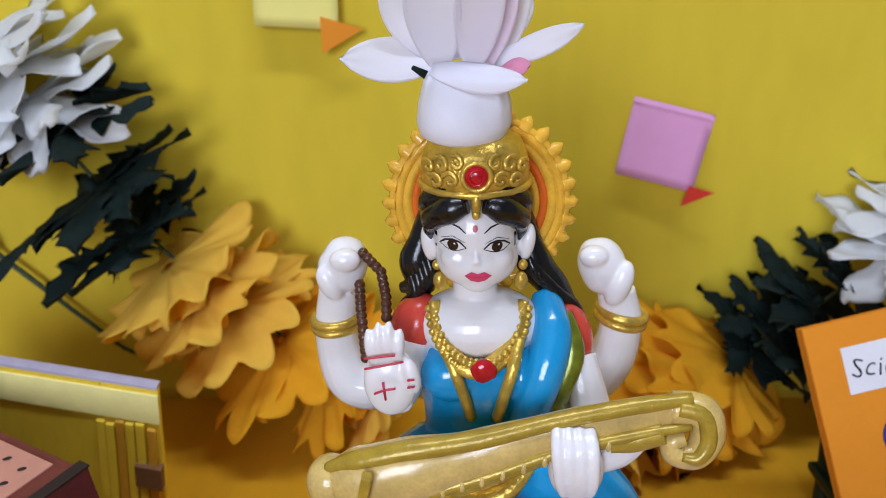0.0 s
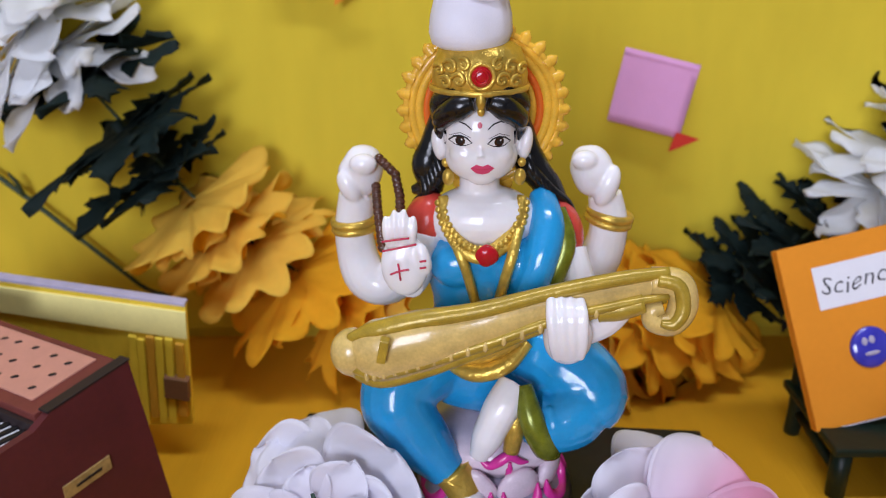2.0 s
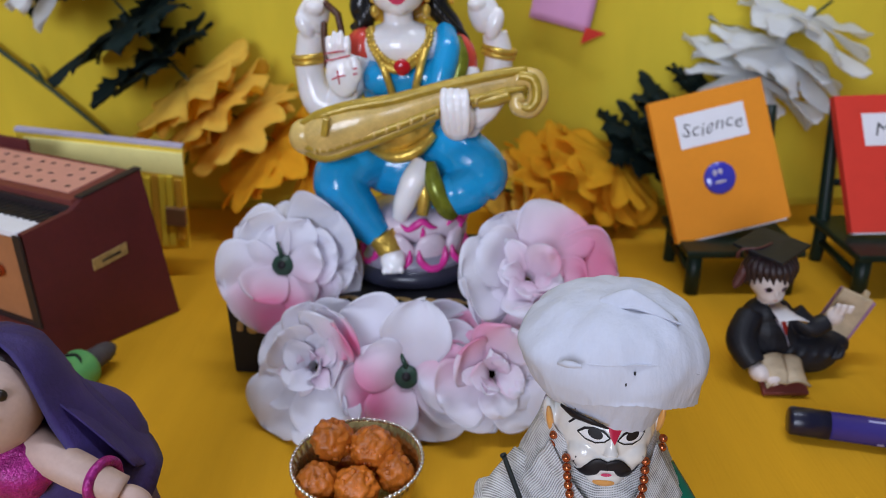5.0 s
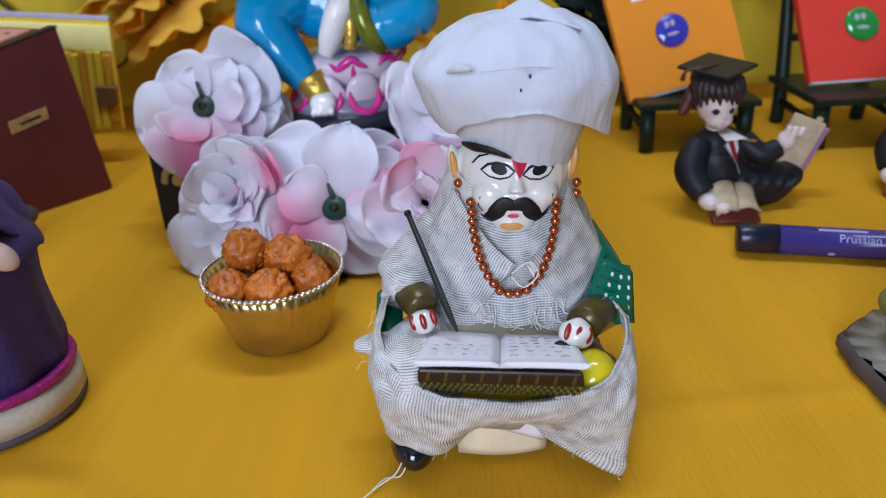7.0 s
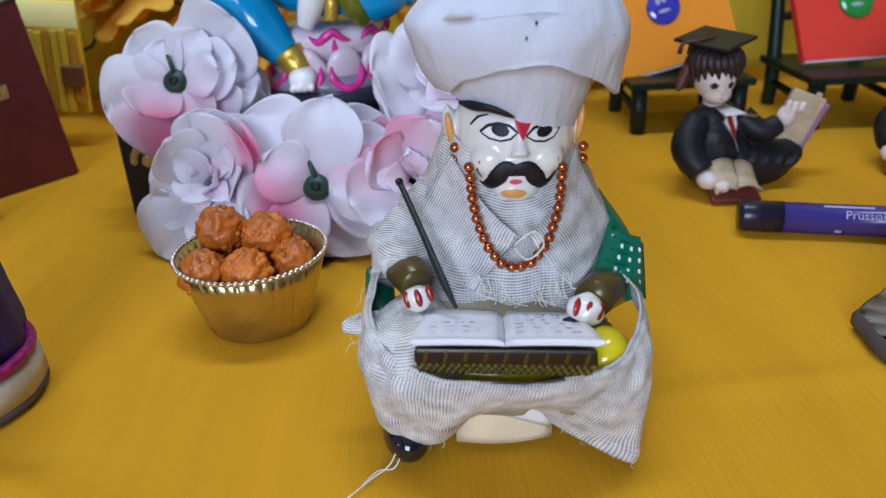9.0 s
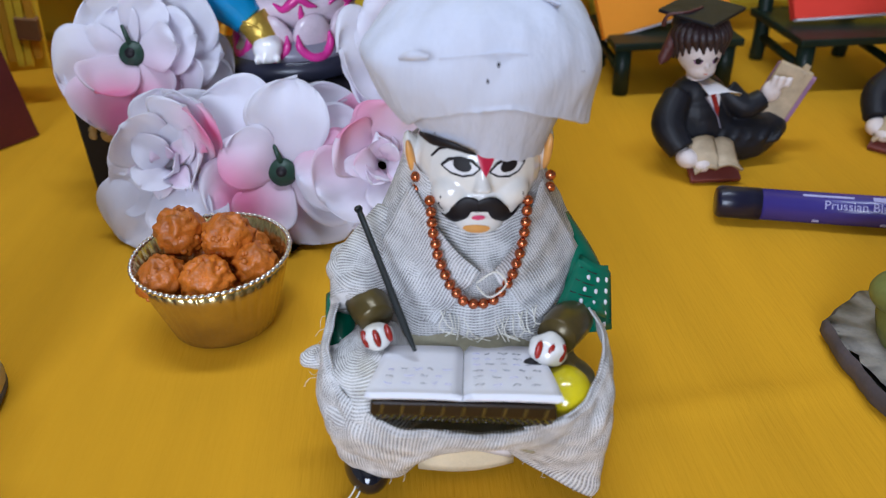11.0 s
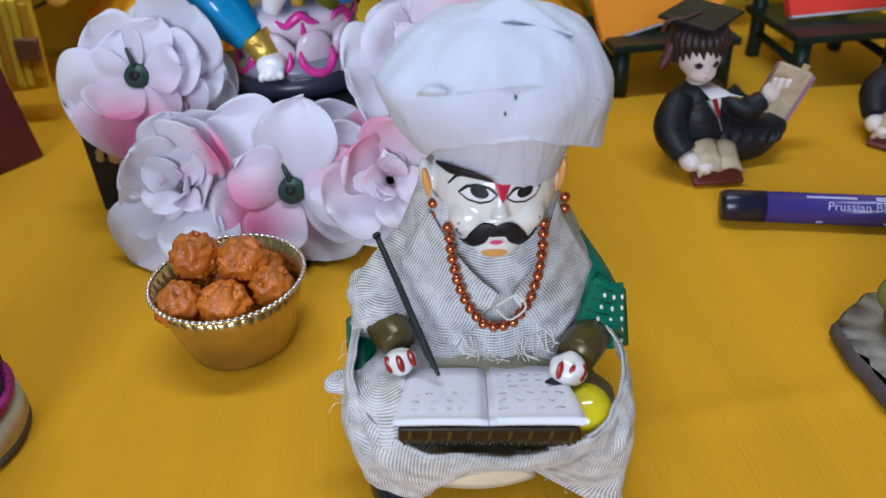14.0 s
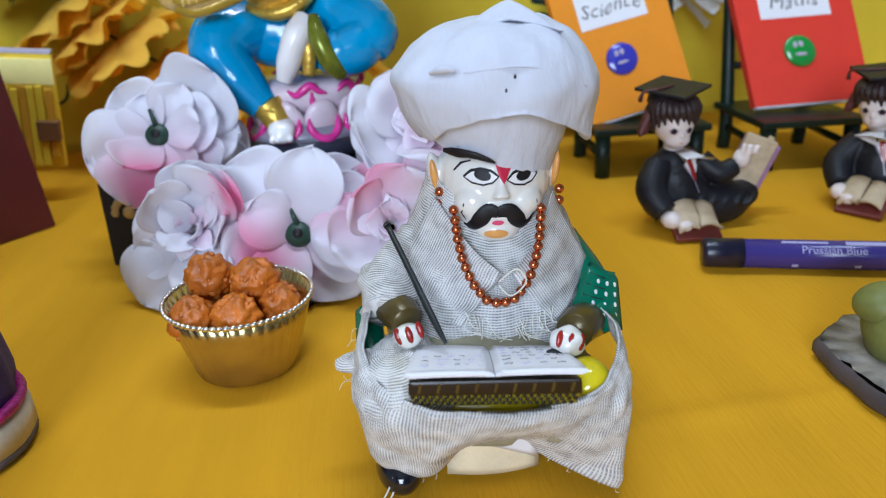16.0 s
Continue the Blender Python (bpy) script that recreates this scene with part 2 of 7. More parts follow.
    slab_edge=mat("dark_grey_clay_edge", (0.10, 0.085, 0.095), 0.75, var=0.3, scale=60, bump=0.5, bscale=120),
    olive_clay=mat("olive_green_clay", (0.20, 0.22, 0.055), 0.55, var=0.25, scale=40, bump=0.3, bscale=90),
    mint=mat("mint_green_paint", (0.13, 0.46, 0.15), 0.45, var=0.1),
    doll_skin=mat("tan_doll_paint", (0.55, 0.38, 0.32), 0.55, var=0.12),
    purple=mat("purple_cloth", (0.040, 0.020, 0.140), 0.7, var=0.3, scale=40, bump=0.4, bscale=500),
    magenta=mat("magenta_glitter_trim", (0.48, 0.02, 0.26), 0.35, 0.3, var=0.4, scale=300, bump=0.6, bscale=700),
    clay_base=mat("cream_clay_disc", (0.56, 0.50, 0.40), 0.75, var=0.25, scale=40, bump=0.4, bscale=120),
    red_gloss=mat("red_gloss_paint", (0.38, 0.02, 0.012), 0.2, var=0.3, scale=120),
    glass=mat("window_frame_paint", (0.75, 0.75, 0.74), 0.5, var=0.03),
)

V = Vector
BVHTree = bvhtree.BVHTree


# ---- mesh building ----
def thread_lay(rows):
    """Metres along and across a gridded surface, for the run of its threads."""
    n, m = len(rows), len(rows[0])
    mid = rows[n // 2]
    across = [0.0]
    for a, b in zip(mid, mid[1:]):
        across.append(across[-1] + (V(b) - V(a)).length)
    down = [0.0]
    for a, b in zip(rows, rows[1:]):
        down.append(down[-1] + sum((V(q) - V(p)).length for p, q in zip(a[::4], b[::4])) / len(a[::4]))
    return [(across[j], down[i], 0.0) for i in range(n) for j in range(m)]


class Shape:
    """Collects solids, each with its own material, into one mesh."""

    def __init__(self):
        self.v, self.f, self.mi, self.sm, self.t, self.mats, self.c = [], [], [], [], [], [], []

    def add(self, verts, faces, material, smooth=True, tint=None, lay=None):
        o = len(self.v)
        if material not in self.mats:
            self.mats.append(material)
        k = self.mats.index(material)
        self.v += [tuple(p) for p in verts]
        self.t += list(tint) if tint else [0.0] * len(verts)
        self.c += list(lay) if lay else [(0.0, 0.0, 0.0)] * len(verts)
        self.f += [tuple(i + o for i in f) for f in faces]
        self.mi += [k] * len(faces)
        self.sm += [smooth] * len(faces)
        return self

    def grid(self, rows, material, wrap=False, smooth=True, caps=False, tint=None):
        n, m = len(rows), len(rows[0])
        vs = [p for r in rows for p in r]
        fs = []
        for i in range(n - 1):
            for j in range(m if wrap else m - 1):
                a, b = i * m + j, i * m + (j + 1) % m
                fs.append((a, b, b + m, a + m))
        if caps:
            fs.append(tuple(range(m))[::-1])
            fs.append(tuple((n - 1) * m + j for j in range(m)))
        return self.add(vs, fs, material, smooth, tint, thread_lay(rows))

    def ell(self, c, r, material, rot=(0, 0, 0), nu=28, nv=16, rough=0.0, rs=60.0, floor=None, ridged=False):
        if isinstance(r, (int, float)):
            r = (r, r, r)
        e = Euler([radians(a) for a in rot]).to_matrix()
        c = V(c)
        rows = []
        for i in range(nv + 1):
            a = math.pi * (0.004 + 0.992 * i / nv)
            row = []
            for j in range(nu):
                b = 2 * math.pi * j / nu
                n = V((math.sin(a) * math.cos(b), math.sin(a) * math.sin(b), -math.cos(a)))
                k = 1.0
                if rough:
                    q = (V((n.x * r[0], n.y * r[1], n.z * r[2])) + c) * rs
                    k += rough * noise.noise(q) + (0.45 * rough * (0.4 - abs(noise.noise(q * 2.1))) if ridged else 0)
                p = c + e @ V((n.x * r[0] * k, n.y * r[1] * k, n.z * r[2] * k))
                if floor is not None:
                    p.z = max(p.z, floor)
                row.append(p)
            rows.append(row)
        return self.grid(rows, material, wrap=True, caps=True)

    def tube(self, pts, rad, material, n=12, sub=5, flat=1.0, up=(0, 0, 1), caps=True, closed=False):
        pts = [V(p) for p in pts]
        if isinstance(rad, (int, float)):
            rad = [rad] * len(pts)
        if sub > 1 and len(pts) > 2:
            q, rr = [], []
            m = len(pts)
            for i in range(m if closed else m - 1):
                if closed:
                    a, b, c, d = pts[i - 1], pts[i], pts[(i + 1) % m], pts[(i + 2) % m]
                else:
                    a, b, c, d = pts[max(i - 1, 0)], pts[i], pts[i + 1], pts[min(i + 2, m - 1)]
                for s in range(sub):
                    t = s / sub
                    q.append(0.5 * (2 * b + (c - a) * t + (2 * a - 5 * b + 4 * c - d) * t * t + (3 * b - a - 3 * c + d) * t ** 3))
                    h = t * t * (3 - 2 * t)
                    rr.append(rad[i] * (1 - h) + rad[(i + 1) % m] * h)
            if not closed:
                q.append(pts[-1])
                rr.append(rad[-1])
            pts, rad = q, rr
        rows, m = [], len(pts)
        prev = None
        for i, p in enumerate(pts):
            d = (pts[(i + 1) % m] - pts[i - 1]) if closed else (pts[min(i + 1, m - 1)] - pts[max(i - 1, 0)])
            d.normalize()
            s = d.cross(V(up)) if prev is None else prev - d * prev.dot(d)
            if s.length < 1e-4:
                s = d.cross(V((1, 0, 0.3)))
            s.normalize()
            prev = s.copy()
            w = s.cross(d)
            rows.append([p + s * rad[i] * math.cos(2 * math.pi * j / n) + w * rad[i] * flat * math.sin(2 * math.pi * j / n) for j in range(n)])
        if closed:
            rows.append(rows[0])
        return self.grid(rows, material, wrap=True, caps=caps and not closed)

    def lathe(self, c, prof, material, n=36, sx=1.0, sy=1.0, fn=None, caps=True, smooth=True):
        c = V(c)
        rows = []
        for i, (r, z) in enumerate(prof):
            row = []
            for j in range(n):
                a = 2 * math.pi * j / n
                k = fn(a, z) if fn else 1.0
                row.append(c + V((sx * r * k * math.cos(a), sy * r * k * math.sin(a), z)))
            rows.append(row)
        return self.grid(rows, material, wrap=True, caps=caps, smooth=smooth)

    def hexa(self, lo, hi, material, bevel=0.0008, smooth=False):
        """A bevelled block between four lower and four upper corners, both counted round."""
        bm = bmesh.new()
        vs = [bm.verts.new(p) for p in (*lo, *hi)]
        for f in ((3, 2, 1, 0), (4, 5, 6, 7), (0, 1, 5, 4), (1, 2, 6, 5), (2, 3, 7, 6), (3, 0, 4, 7)):
            bm.faces.new([vs[i] for i in f])
        if bevel:
            bmesh.ops.bevel(bm, geom=bm.edges[:], offset=bevel, segments=2, affect="EDGES", profile=0.6)
        bm.verts.index_update()
        self.add([v.co.copy() for v in bm.verts], [[v.index for v in f.verts] for f in bm.faces], material, smooth)
        bm.free()
        return self

    def box(self, c, size, material, rot=(0, 0, 0), bevel=0.0008):
        e = Euler([radians(a) for a in rot]).to_matrix()
        x, y, z = (s / 2 for s in size)
        k = lambda a, b, d: V(c) + e @ V((a, b, d))
        return self.hexa([k(-x, -y, -z), k(x, -y, -z), k(x, y, -z), k(-x, y, -z)], [k(-x, -y, z), k(x, -y, z), k(x, y, z), k(-x, y, z)], material, bevel)

    def sheet(self, fn, nu, nv, th, material, tint=None, wrap=False, clamp=None):
        """A thin slab on the surface fn(u, v), u and v from 0 to 1."""
        P = [[V(fn(i / nu, j / nv)) for j in range(nv + 1)] for i in range(nu + 1)]
        Q = []
        for i in range(nu + 1):
            row = []
            for j in range(nv + 1):
                du = P[min(i + 1, nu)][j] - P[max(i - 1, 0)][j]
                dv = P[i][(j + 1) % nv if wrap else min(j + 1, nv)] - P[i][(j - 1) if j or not wrap else nv - 1]
                n = du.cross(dv)
                if n.length > 1e-12:
                    n.normalize()
                row.append(P[i][j] - n * th)
            Q.append(row)
        if clamp:
            P = [[clamp(p) for p in r] for r in P]
            Q = [[clamp(p) for p in r] for r in Q]
        tt = [tint(i / nu, j / nv) for i in range(nu + 1) for j in range(nv + 1)] * 2 if tint else None
        m, o = nv + 1, (nu + 1) * (nv + 1)
        fs = []
        for i in range(nu):
            for j in range(nv):
                a = i * m + j
                fs.append((a, a + 1, a + m + 1, a + m))
                fs.append((o + a, o + a + m, o + a + m + 1, o + a + 1))
        for i in range(nu):
            for j in (0, nv):
                if not wrap:
                    a = i * m + j
                    fs.append((a, a + m, o + a + m, o + a))
        for j in range(nv):
            for i in (0, nu):
                a = i * m + j
                fs.append((a, a + 1, o + a + 1, o + a))
        return self.add([p for r in P for p in r] + [p for r in Q for p in r], fs, material, True, tt, thread_lay(P) * 2)

    def decal(self, outline, surf, material, rings=3, lift=0.0004, centre=None):
        """A painted patch: an outline in two coordinates laid on the surface surf(u, w, lift)."""
        n = len(outline)
        cx = sum(p[0] for p in outline) / n if centre is None else centre[0]
        cz = sum(p[1] for p in outline) / n if centre is None else centre[1]
        vs, fs = [surf(cx, cz, lift)], []
        for k in range(1, rings + 1):
            f = k / rings
            vs += [surf(cx + (x - cx) * f, cz + (z - cz) * f, lift) for x, z in outline]
        for j in range(n):
            fs.append((0, 1 + j, 1 + (j + 1) % n))
        for k in range(rings - 1):
            for j in range(n):
                a, b = 1 + k * n + j, 1 + k * n + (j + 1) % n
                fs.append((a, a + n, b + n, b))
        return self.add(vs, fs, material)

    def mesh(self, name, origin=(0, 0, 0)):
        me = bpy.data.meshes.new(name)
        o = V(origin)
        me.from_pydata([tuple(V(p) - o) for p in self.v], [], self.f)
        for m in self.mats:
            me.materials.append(m)
        me.polygons.foreach_set("material_index", self.mi)
        me.polygons.foreach_set("use_smooth", self.sm)
        at = me.attributes.new("tint", "FLOAT", "POINT")
        at.data.foreach_set("value", self.t)
        at = me.attributes.new("thread_lay", "FLOAT_VECTOR", "POINT")
        at.data.foreach_set("vector", [q for c in self.c for q in c])
        bm = bmesh.new()
        bm.from_mesh(me)
        bmesh.ops.recalc_face_normals(bm, faces=bm.faces[:])
        bm.to_mesh(me)
        bm.free()
        return me


def blend(raw, voxel, rounds):
    """One skin over overlapping solids, softened where they meet: its points and faces."""
    me = bpy.data.meshes.new("skin")
    me.from_pydata([tuple(p) for p in raw.v], [], raw.f)
    ob = bpy.data.objects.new("skin", me)
    scene.collection.objects.link(ob)
    r = ob.modifiers.new("skin", "REMESH")
    r.mode, r.voxel_size = "VOXEL", voxel
    r = ob.modifiers.new("soften", "SMOOTH")
    r.factor, r.iterations = 0.5, rounds
    bpy.context.view_layer.update()
    out = bpy.data.meshes.new_from_object(ob.evaluated_get(bpy.context.evaluated_depsgraph_get()))
    vs, fs = [v.co.copy() for v in out.vertices], [tuple(p.vertices) for p in out.polygons]
    bpy.data.objects.remove(ob)
    bpy.data.meshes.remove(me)
    bpy.data.meshes.remove(out)
    return vs, fs


def painter(vs, fs, y0):
    """A surface for painted marks: the skin met from the front, from the plane y0, at x = u and z = w."""
    tree = BVHTree.FromPolygons(vs, fs)

    def at(u, w, lift):
        hit = tree.ray_cast(V((u, y0, w)), V((0, 1, 0)))[0]
        return V((u, (hit.y if hit else y0 + 0.02) - lift, w))

    return at


def ellipse(cx, cz, rx, rz, n=16, tilt=0.0):
    c, s = math.cos(radians(tilt)), math.sin(radians(tilt))
    return [(cx + rx * math.cos(a) * c - rz * math.sin(a) * s, cz + rx * math.cos(a) * s + rz * math.sin(a) * c) for a in (2 * math.pi * i / n for i in range(n))]


def ribbon(points, w):
    """The outline of a tapered brush line through points."""
    up, down = [], []
    for i, (x, z) in enumerate(points):
        a, b = points[max(i - 1, 0)], points[min(i + 1, len(points) - 1)]
        dx, dz = b[0] - a[0], b[1] - a[1]
        l = math.hypot(dx, dz) or 1
        k = w * (0.35 + 0.65 * math.sin(math.pi * (i + 0.5) / len(points)))
        up.append((x - dz / l * k, z + dx / l * k))
        down.append((x + dz / l * k, z - dx / l * k))
    return up + down[::-1]


def stroke(shape, points, w, surf, material, lift=0.0005):
    o = ribbon(points, w)
    n = len(points)
    vs = [surf(x, z, lift) for x, z in o]
    shape.add(vs, [(i, i + 1, 2 * n - 2 - i, 2 * n - 1 - i) for i in range(n - 1)], material)


def thing(name, origin, label, category, group=""):
    e = new(name)
    e.empty_display_size = 0.01
    e.location = origin
    return tagged(e, label, category, group)


def place_of(ob):
    p = V((0, 0, 0))
    while ob:
        p += ob.location
        ob = ob.parent
    return p


def part(name, shape, parent, label="", kind=""):
    ob = new(name, shape.mesh(name, place_of(parent)))
    ob.parent = parent
    return tagged(ob, label, kind=kind)


def solid(name, shape, origin, label, category, group=""):
    ob = new(name, shape.mesh(name, origin))
    ob.location = origin
    return tagged(ob, label, category, group)


def structure(name, shape, label, category="setting"):
    return tagged(new(name, shape.mesh(name)), label, category, kind="structure")


def lettering(text, size, m, material, name="lettering", depth=0.00015, hand=False):
    """The mesh of a word, written along m's x axis, on m's xy plane."""
    cu = bpy.data.curves.new(name, "FONT")
    cu.body, cu.size, cu.extrude, cu.resolution_u = text, size, depth, 3
    cu.align_x, cu.align_y = "CENTER", "CENTER"
    if hand:
        cu.offset, cu.shear, cu.space_character = -0.012 * size, 0.12, 1.06
    tmp = bpy.data.objects.new(name, cu)
    scene.collection.objects.link(tmp)
    bpy.context.view_layer.update()
    me = bpy.data.meshes.new_from_object(tmp.evaluated_get(bpy.context.evaluated_depsgraph_get()))
    bpy.data.objects.remove(tmp)
    s = Shape()
    if hand:
        # uneven letters of a quick hand
        for v in me.vertices:
            v.co.y += size * (0.07 * math.sin(v.co.x / size * 2.9) + 0.045 * math.sin(v.co.x / size * 7.3 + 1))
            v.co.x += size * 0.05 * math.sin(v.co.y / size * 6.0)
    s.add([m @ v.co for v in me.vertices], [tuple(p.vertices) for p in me.polygons], material, False)
    bpy.data.meshes.remove(me)
    return s


# ---- the room, the table and its cloths ----
def wall_block(name, lo, hi, label):
    c = [(a + b) / 2 for a, b in zip(lo, hi)]
    return structure(name, Shape().box(c, [b - a for a, b in zip(lo, hi)], M["plaster"], bevel=0), label, "wall")


wall_block("wall_north", (-2.2, 0.80, -0.76), (2.4, 0.92, 2.0), "plain off-white plaster wall behind the display")
wall_block("wall_west", (-2.32, -2.5, -0.76), (-2.2, 0.92, 2.0), "plain off-white plaster wall")
wall_block("wall_east", (2.4, -2.5, -0.76), (2.52, 0.92, 2.0), "plain off-white plaster wall")
s = Shape()
for lo, hi in (((-2.2, -2.5, -0.76), (-1.4, -2.38, 2.0)), ((-0.1, -2.5, -0.76), (2.4, -2.38, 2.0)),
               ((-1.4, -2.5, -0.76), (-0.1, -2.38, 0.35)), ((-1.4, -2.5, 1.55), (-0.1, -2.38, 2.0))):
    s.box([(a + b) / 2 for a, b in zip(lo, hi)], [b - a for a, b in zip(lo, hi)], M["plaster"], bevel=0)
structure("wall_south", s, "plain off-white plaster wall with a window opening", "wall")
s = Shape()
for c, size in (((-0.75, -2.44, 0.375), (1.3, 0.06, 0.05)), ((-0.75, -2.44, 1.525), (1.3, 0.06, 0.05)), ((-1.375, -2.44, 0.95), (0.05, 0.06, 1.1)),
                ((-0.125, -2.44, 0.95), (0.05, 0.06, 1.1)), ((-0.75, -2.44, 0.95), (0.04, 0.05, 1.1))):
    s.box(c, size, M["glass"])
structure("window_1", s, "white painted window frame", "window")
structure("ceiling", Shape().box((0.1, -0.8, 2.05), (4.6, 3.5, 0.1), M["plaster"], bevel=0), "plain white ceiling", "ceiling")
structure("floor", Shape().box((0.1, -0.8, -0.81), (4.6, 3.5, 0.1), M["plaster"], bevel=0), "plain pale floor", "floor")

table = thing("display_table", (0.1, 0.05, -0.75), "plain wooden table under a golden cloth", "table")
part("tabletop", Shape().box((0.1, 0.05, -0.022), (1.9, 1.46, 0.03), M["wood"]), table)
for lx in (-0.75, 0.95):
    for ly in (-0.6, 0.7):
        part("leg", Shape().box((lx, ly, -0.395), (0.05, 0.05, 0.71), M["wood"]), table)


def cloth_z(x, y):
    fold = 0.0022 * math.exp(-((y - 0.075 - 0.10 * (x - 0.28)) / 0.007) ** 2) * math.exp(-((x - 0.28) / 0.07) ** 2)
    fold += 0.0020 * math.exp(-((y - 0.02 + 0.5 * (x + 0.02)) / 0.009) ** 2) * math.exp(-((x + 0.02) / 0.08) ** 2)
    return fold - 0.0008 - 0.0012 * (noise.noise(V((x * 7, y * 4, 0))) + 0.5) + 0.0004 * math.sin(55 * x + 6 * noise.noise(V((x * 4, y * 6, 3))))


s = Shape()
s.grid([[V((-0.86 + 1.92 * i / 300, -0.7 + 1.47 * j / 240, cloth_z(-0.86 + 1.92 * i / 300, -0.7 + 1.47 * j / 240))) for j in range(241)] for i in range(301)], M["table_cloth"])
s.grid([[V((-0.86 + 1.92 * i / 120, -0.7 - 0.012 * (1 - math.cos(k * 0.6)) - 0.01 * math.sin(i * 0.5) * k / 6, -0.0006 - 0.06 * k)) for k in range(7)] for i in range(121)], M["table_cloth"])
tagged(solid("tablecloth", s, (0.1, 0.05, -0.004), "golden yellow crinkled cotton cloth spread over the table", "tablecloth"))
s = Shape()


def wall_cloth(u, w):
    x, z = -0.95 + 2.1 * u, -0.003 + 1.1 * w
    y = 0.752 + 0.006 * noise.noise(V((x * 3, z * 1.5, 1))) + 0.0025 * noise.noise(V((x * 11, z * 3, 5)))
    low = max(0.0, 0.05 - z) / 0.05
    return (x, min(y, 0.775) - 0.02 * low * low, z)


s.sheet(wall_cloth, 90, 50, 0.001, M["wall_cloth"])
solid("wall_hanging", s, (0.1, 0.75, 0), "lemon yellow cotton cloth hung behind the display", "cloth")


# ---- the plinth and the seated statue ----
def make_plinth():
    t = thing("plinth", (0.06, 0.39, 0.0), "black lacquered low box with gold painted ornament", "plinth")
    fl, fr, br, bl = V((-0.094, 0.325, 0)), V((0.206, 0.302, 0)), V((0.216, 0.462, 0)), V((-0.084, 0.484, 0))
    up = V((0, 0, 0.066))
    part("body", Shape().hexa([fl, fr, br, bl], [p + up for p in (fl, fr, br, bl)], M["plinth"], 0.002), t)
    e1, e2 = (fr - fl).normalized(), (bl - fl).normalized()
    for i in range(26):
        s = Shape()
        p = fl + up + e1 * (0.020 + i * 0.0105) + e2 * 0.014
        a = 35 if i % 2 else -35
        s.ell(p + V((0, 0, 0.0004)), (0.0072, 0.0034, 0.0007), M["ornament"], (0, 0, a), 12, 5)
        part("gold_leaf_mark", s, t)
    for k, x in ((0, 0.282), (1, 0.02)):
        c = fl + e1 * x + V((0, -0.0008, 0.043))
        s = Shape()
        for j in range(9):
            a = math.pi * j / 8
            s.ell(c + e1 * 0.0105 * math.cos(a) + V((0, 0, 0.0105 * math.sin(a))), (0.0032, 0.0008, 0.0032), M["ornament"], (0, 0, 0), 10, 6)
        s.ell(c, (0.005, 0.0009, 0.005), M["ornament"], (0, 0, 0), 12, 6)
        part("gold_rosette", s, t)


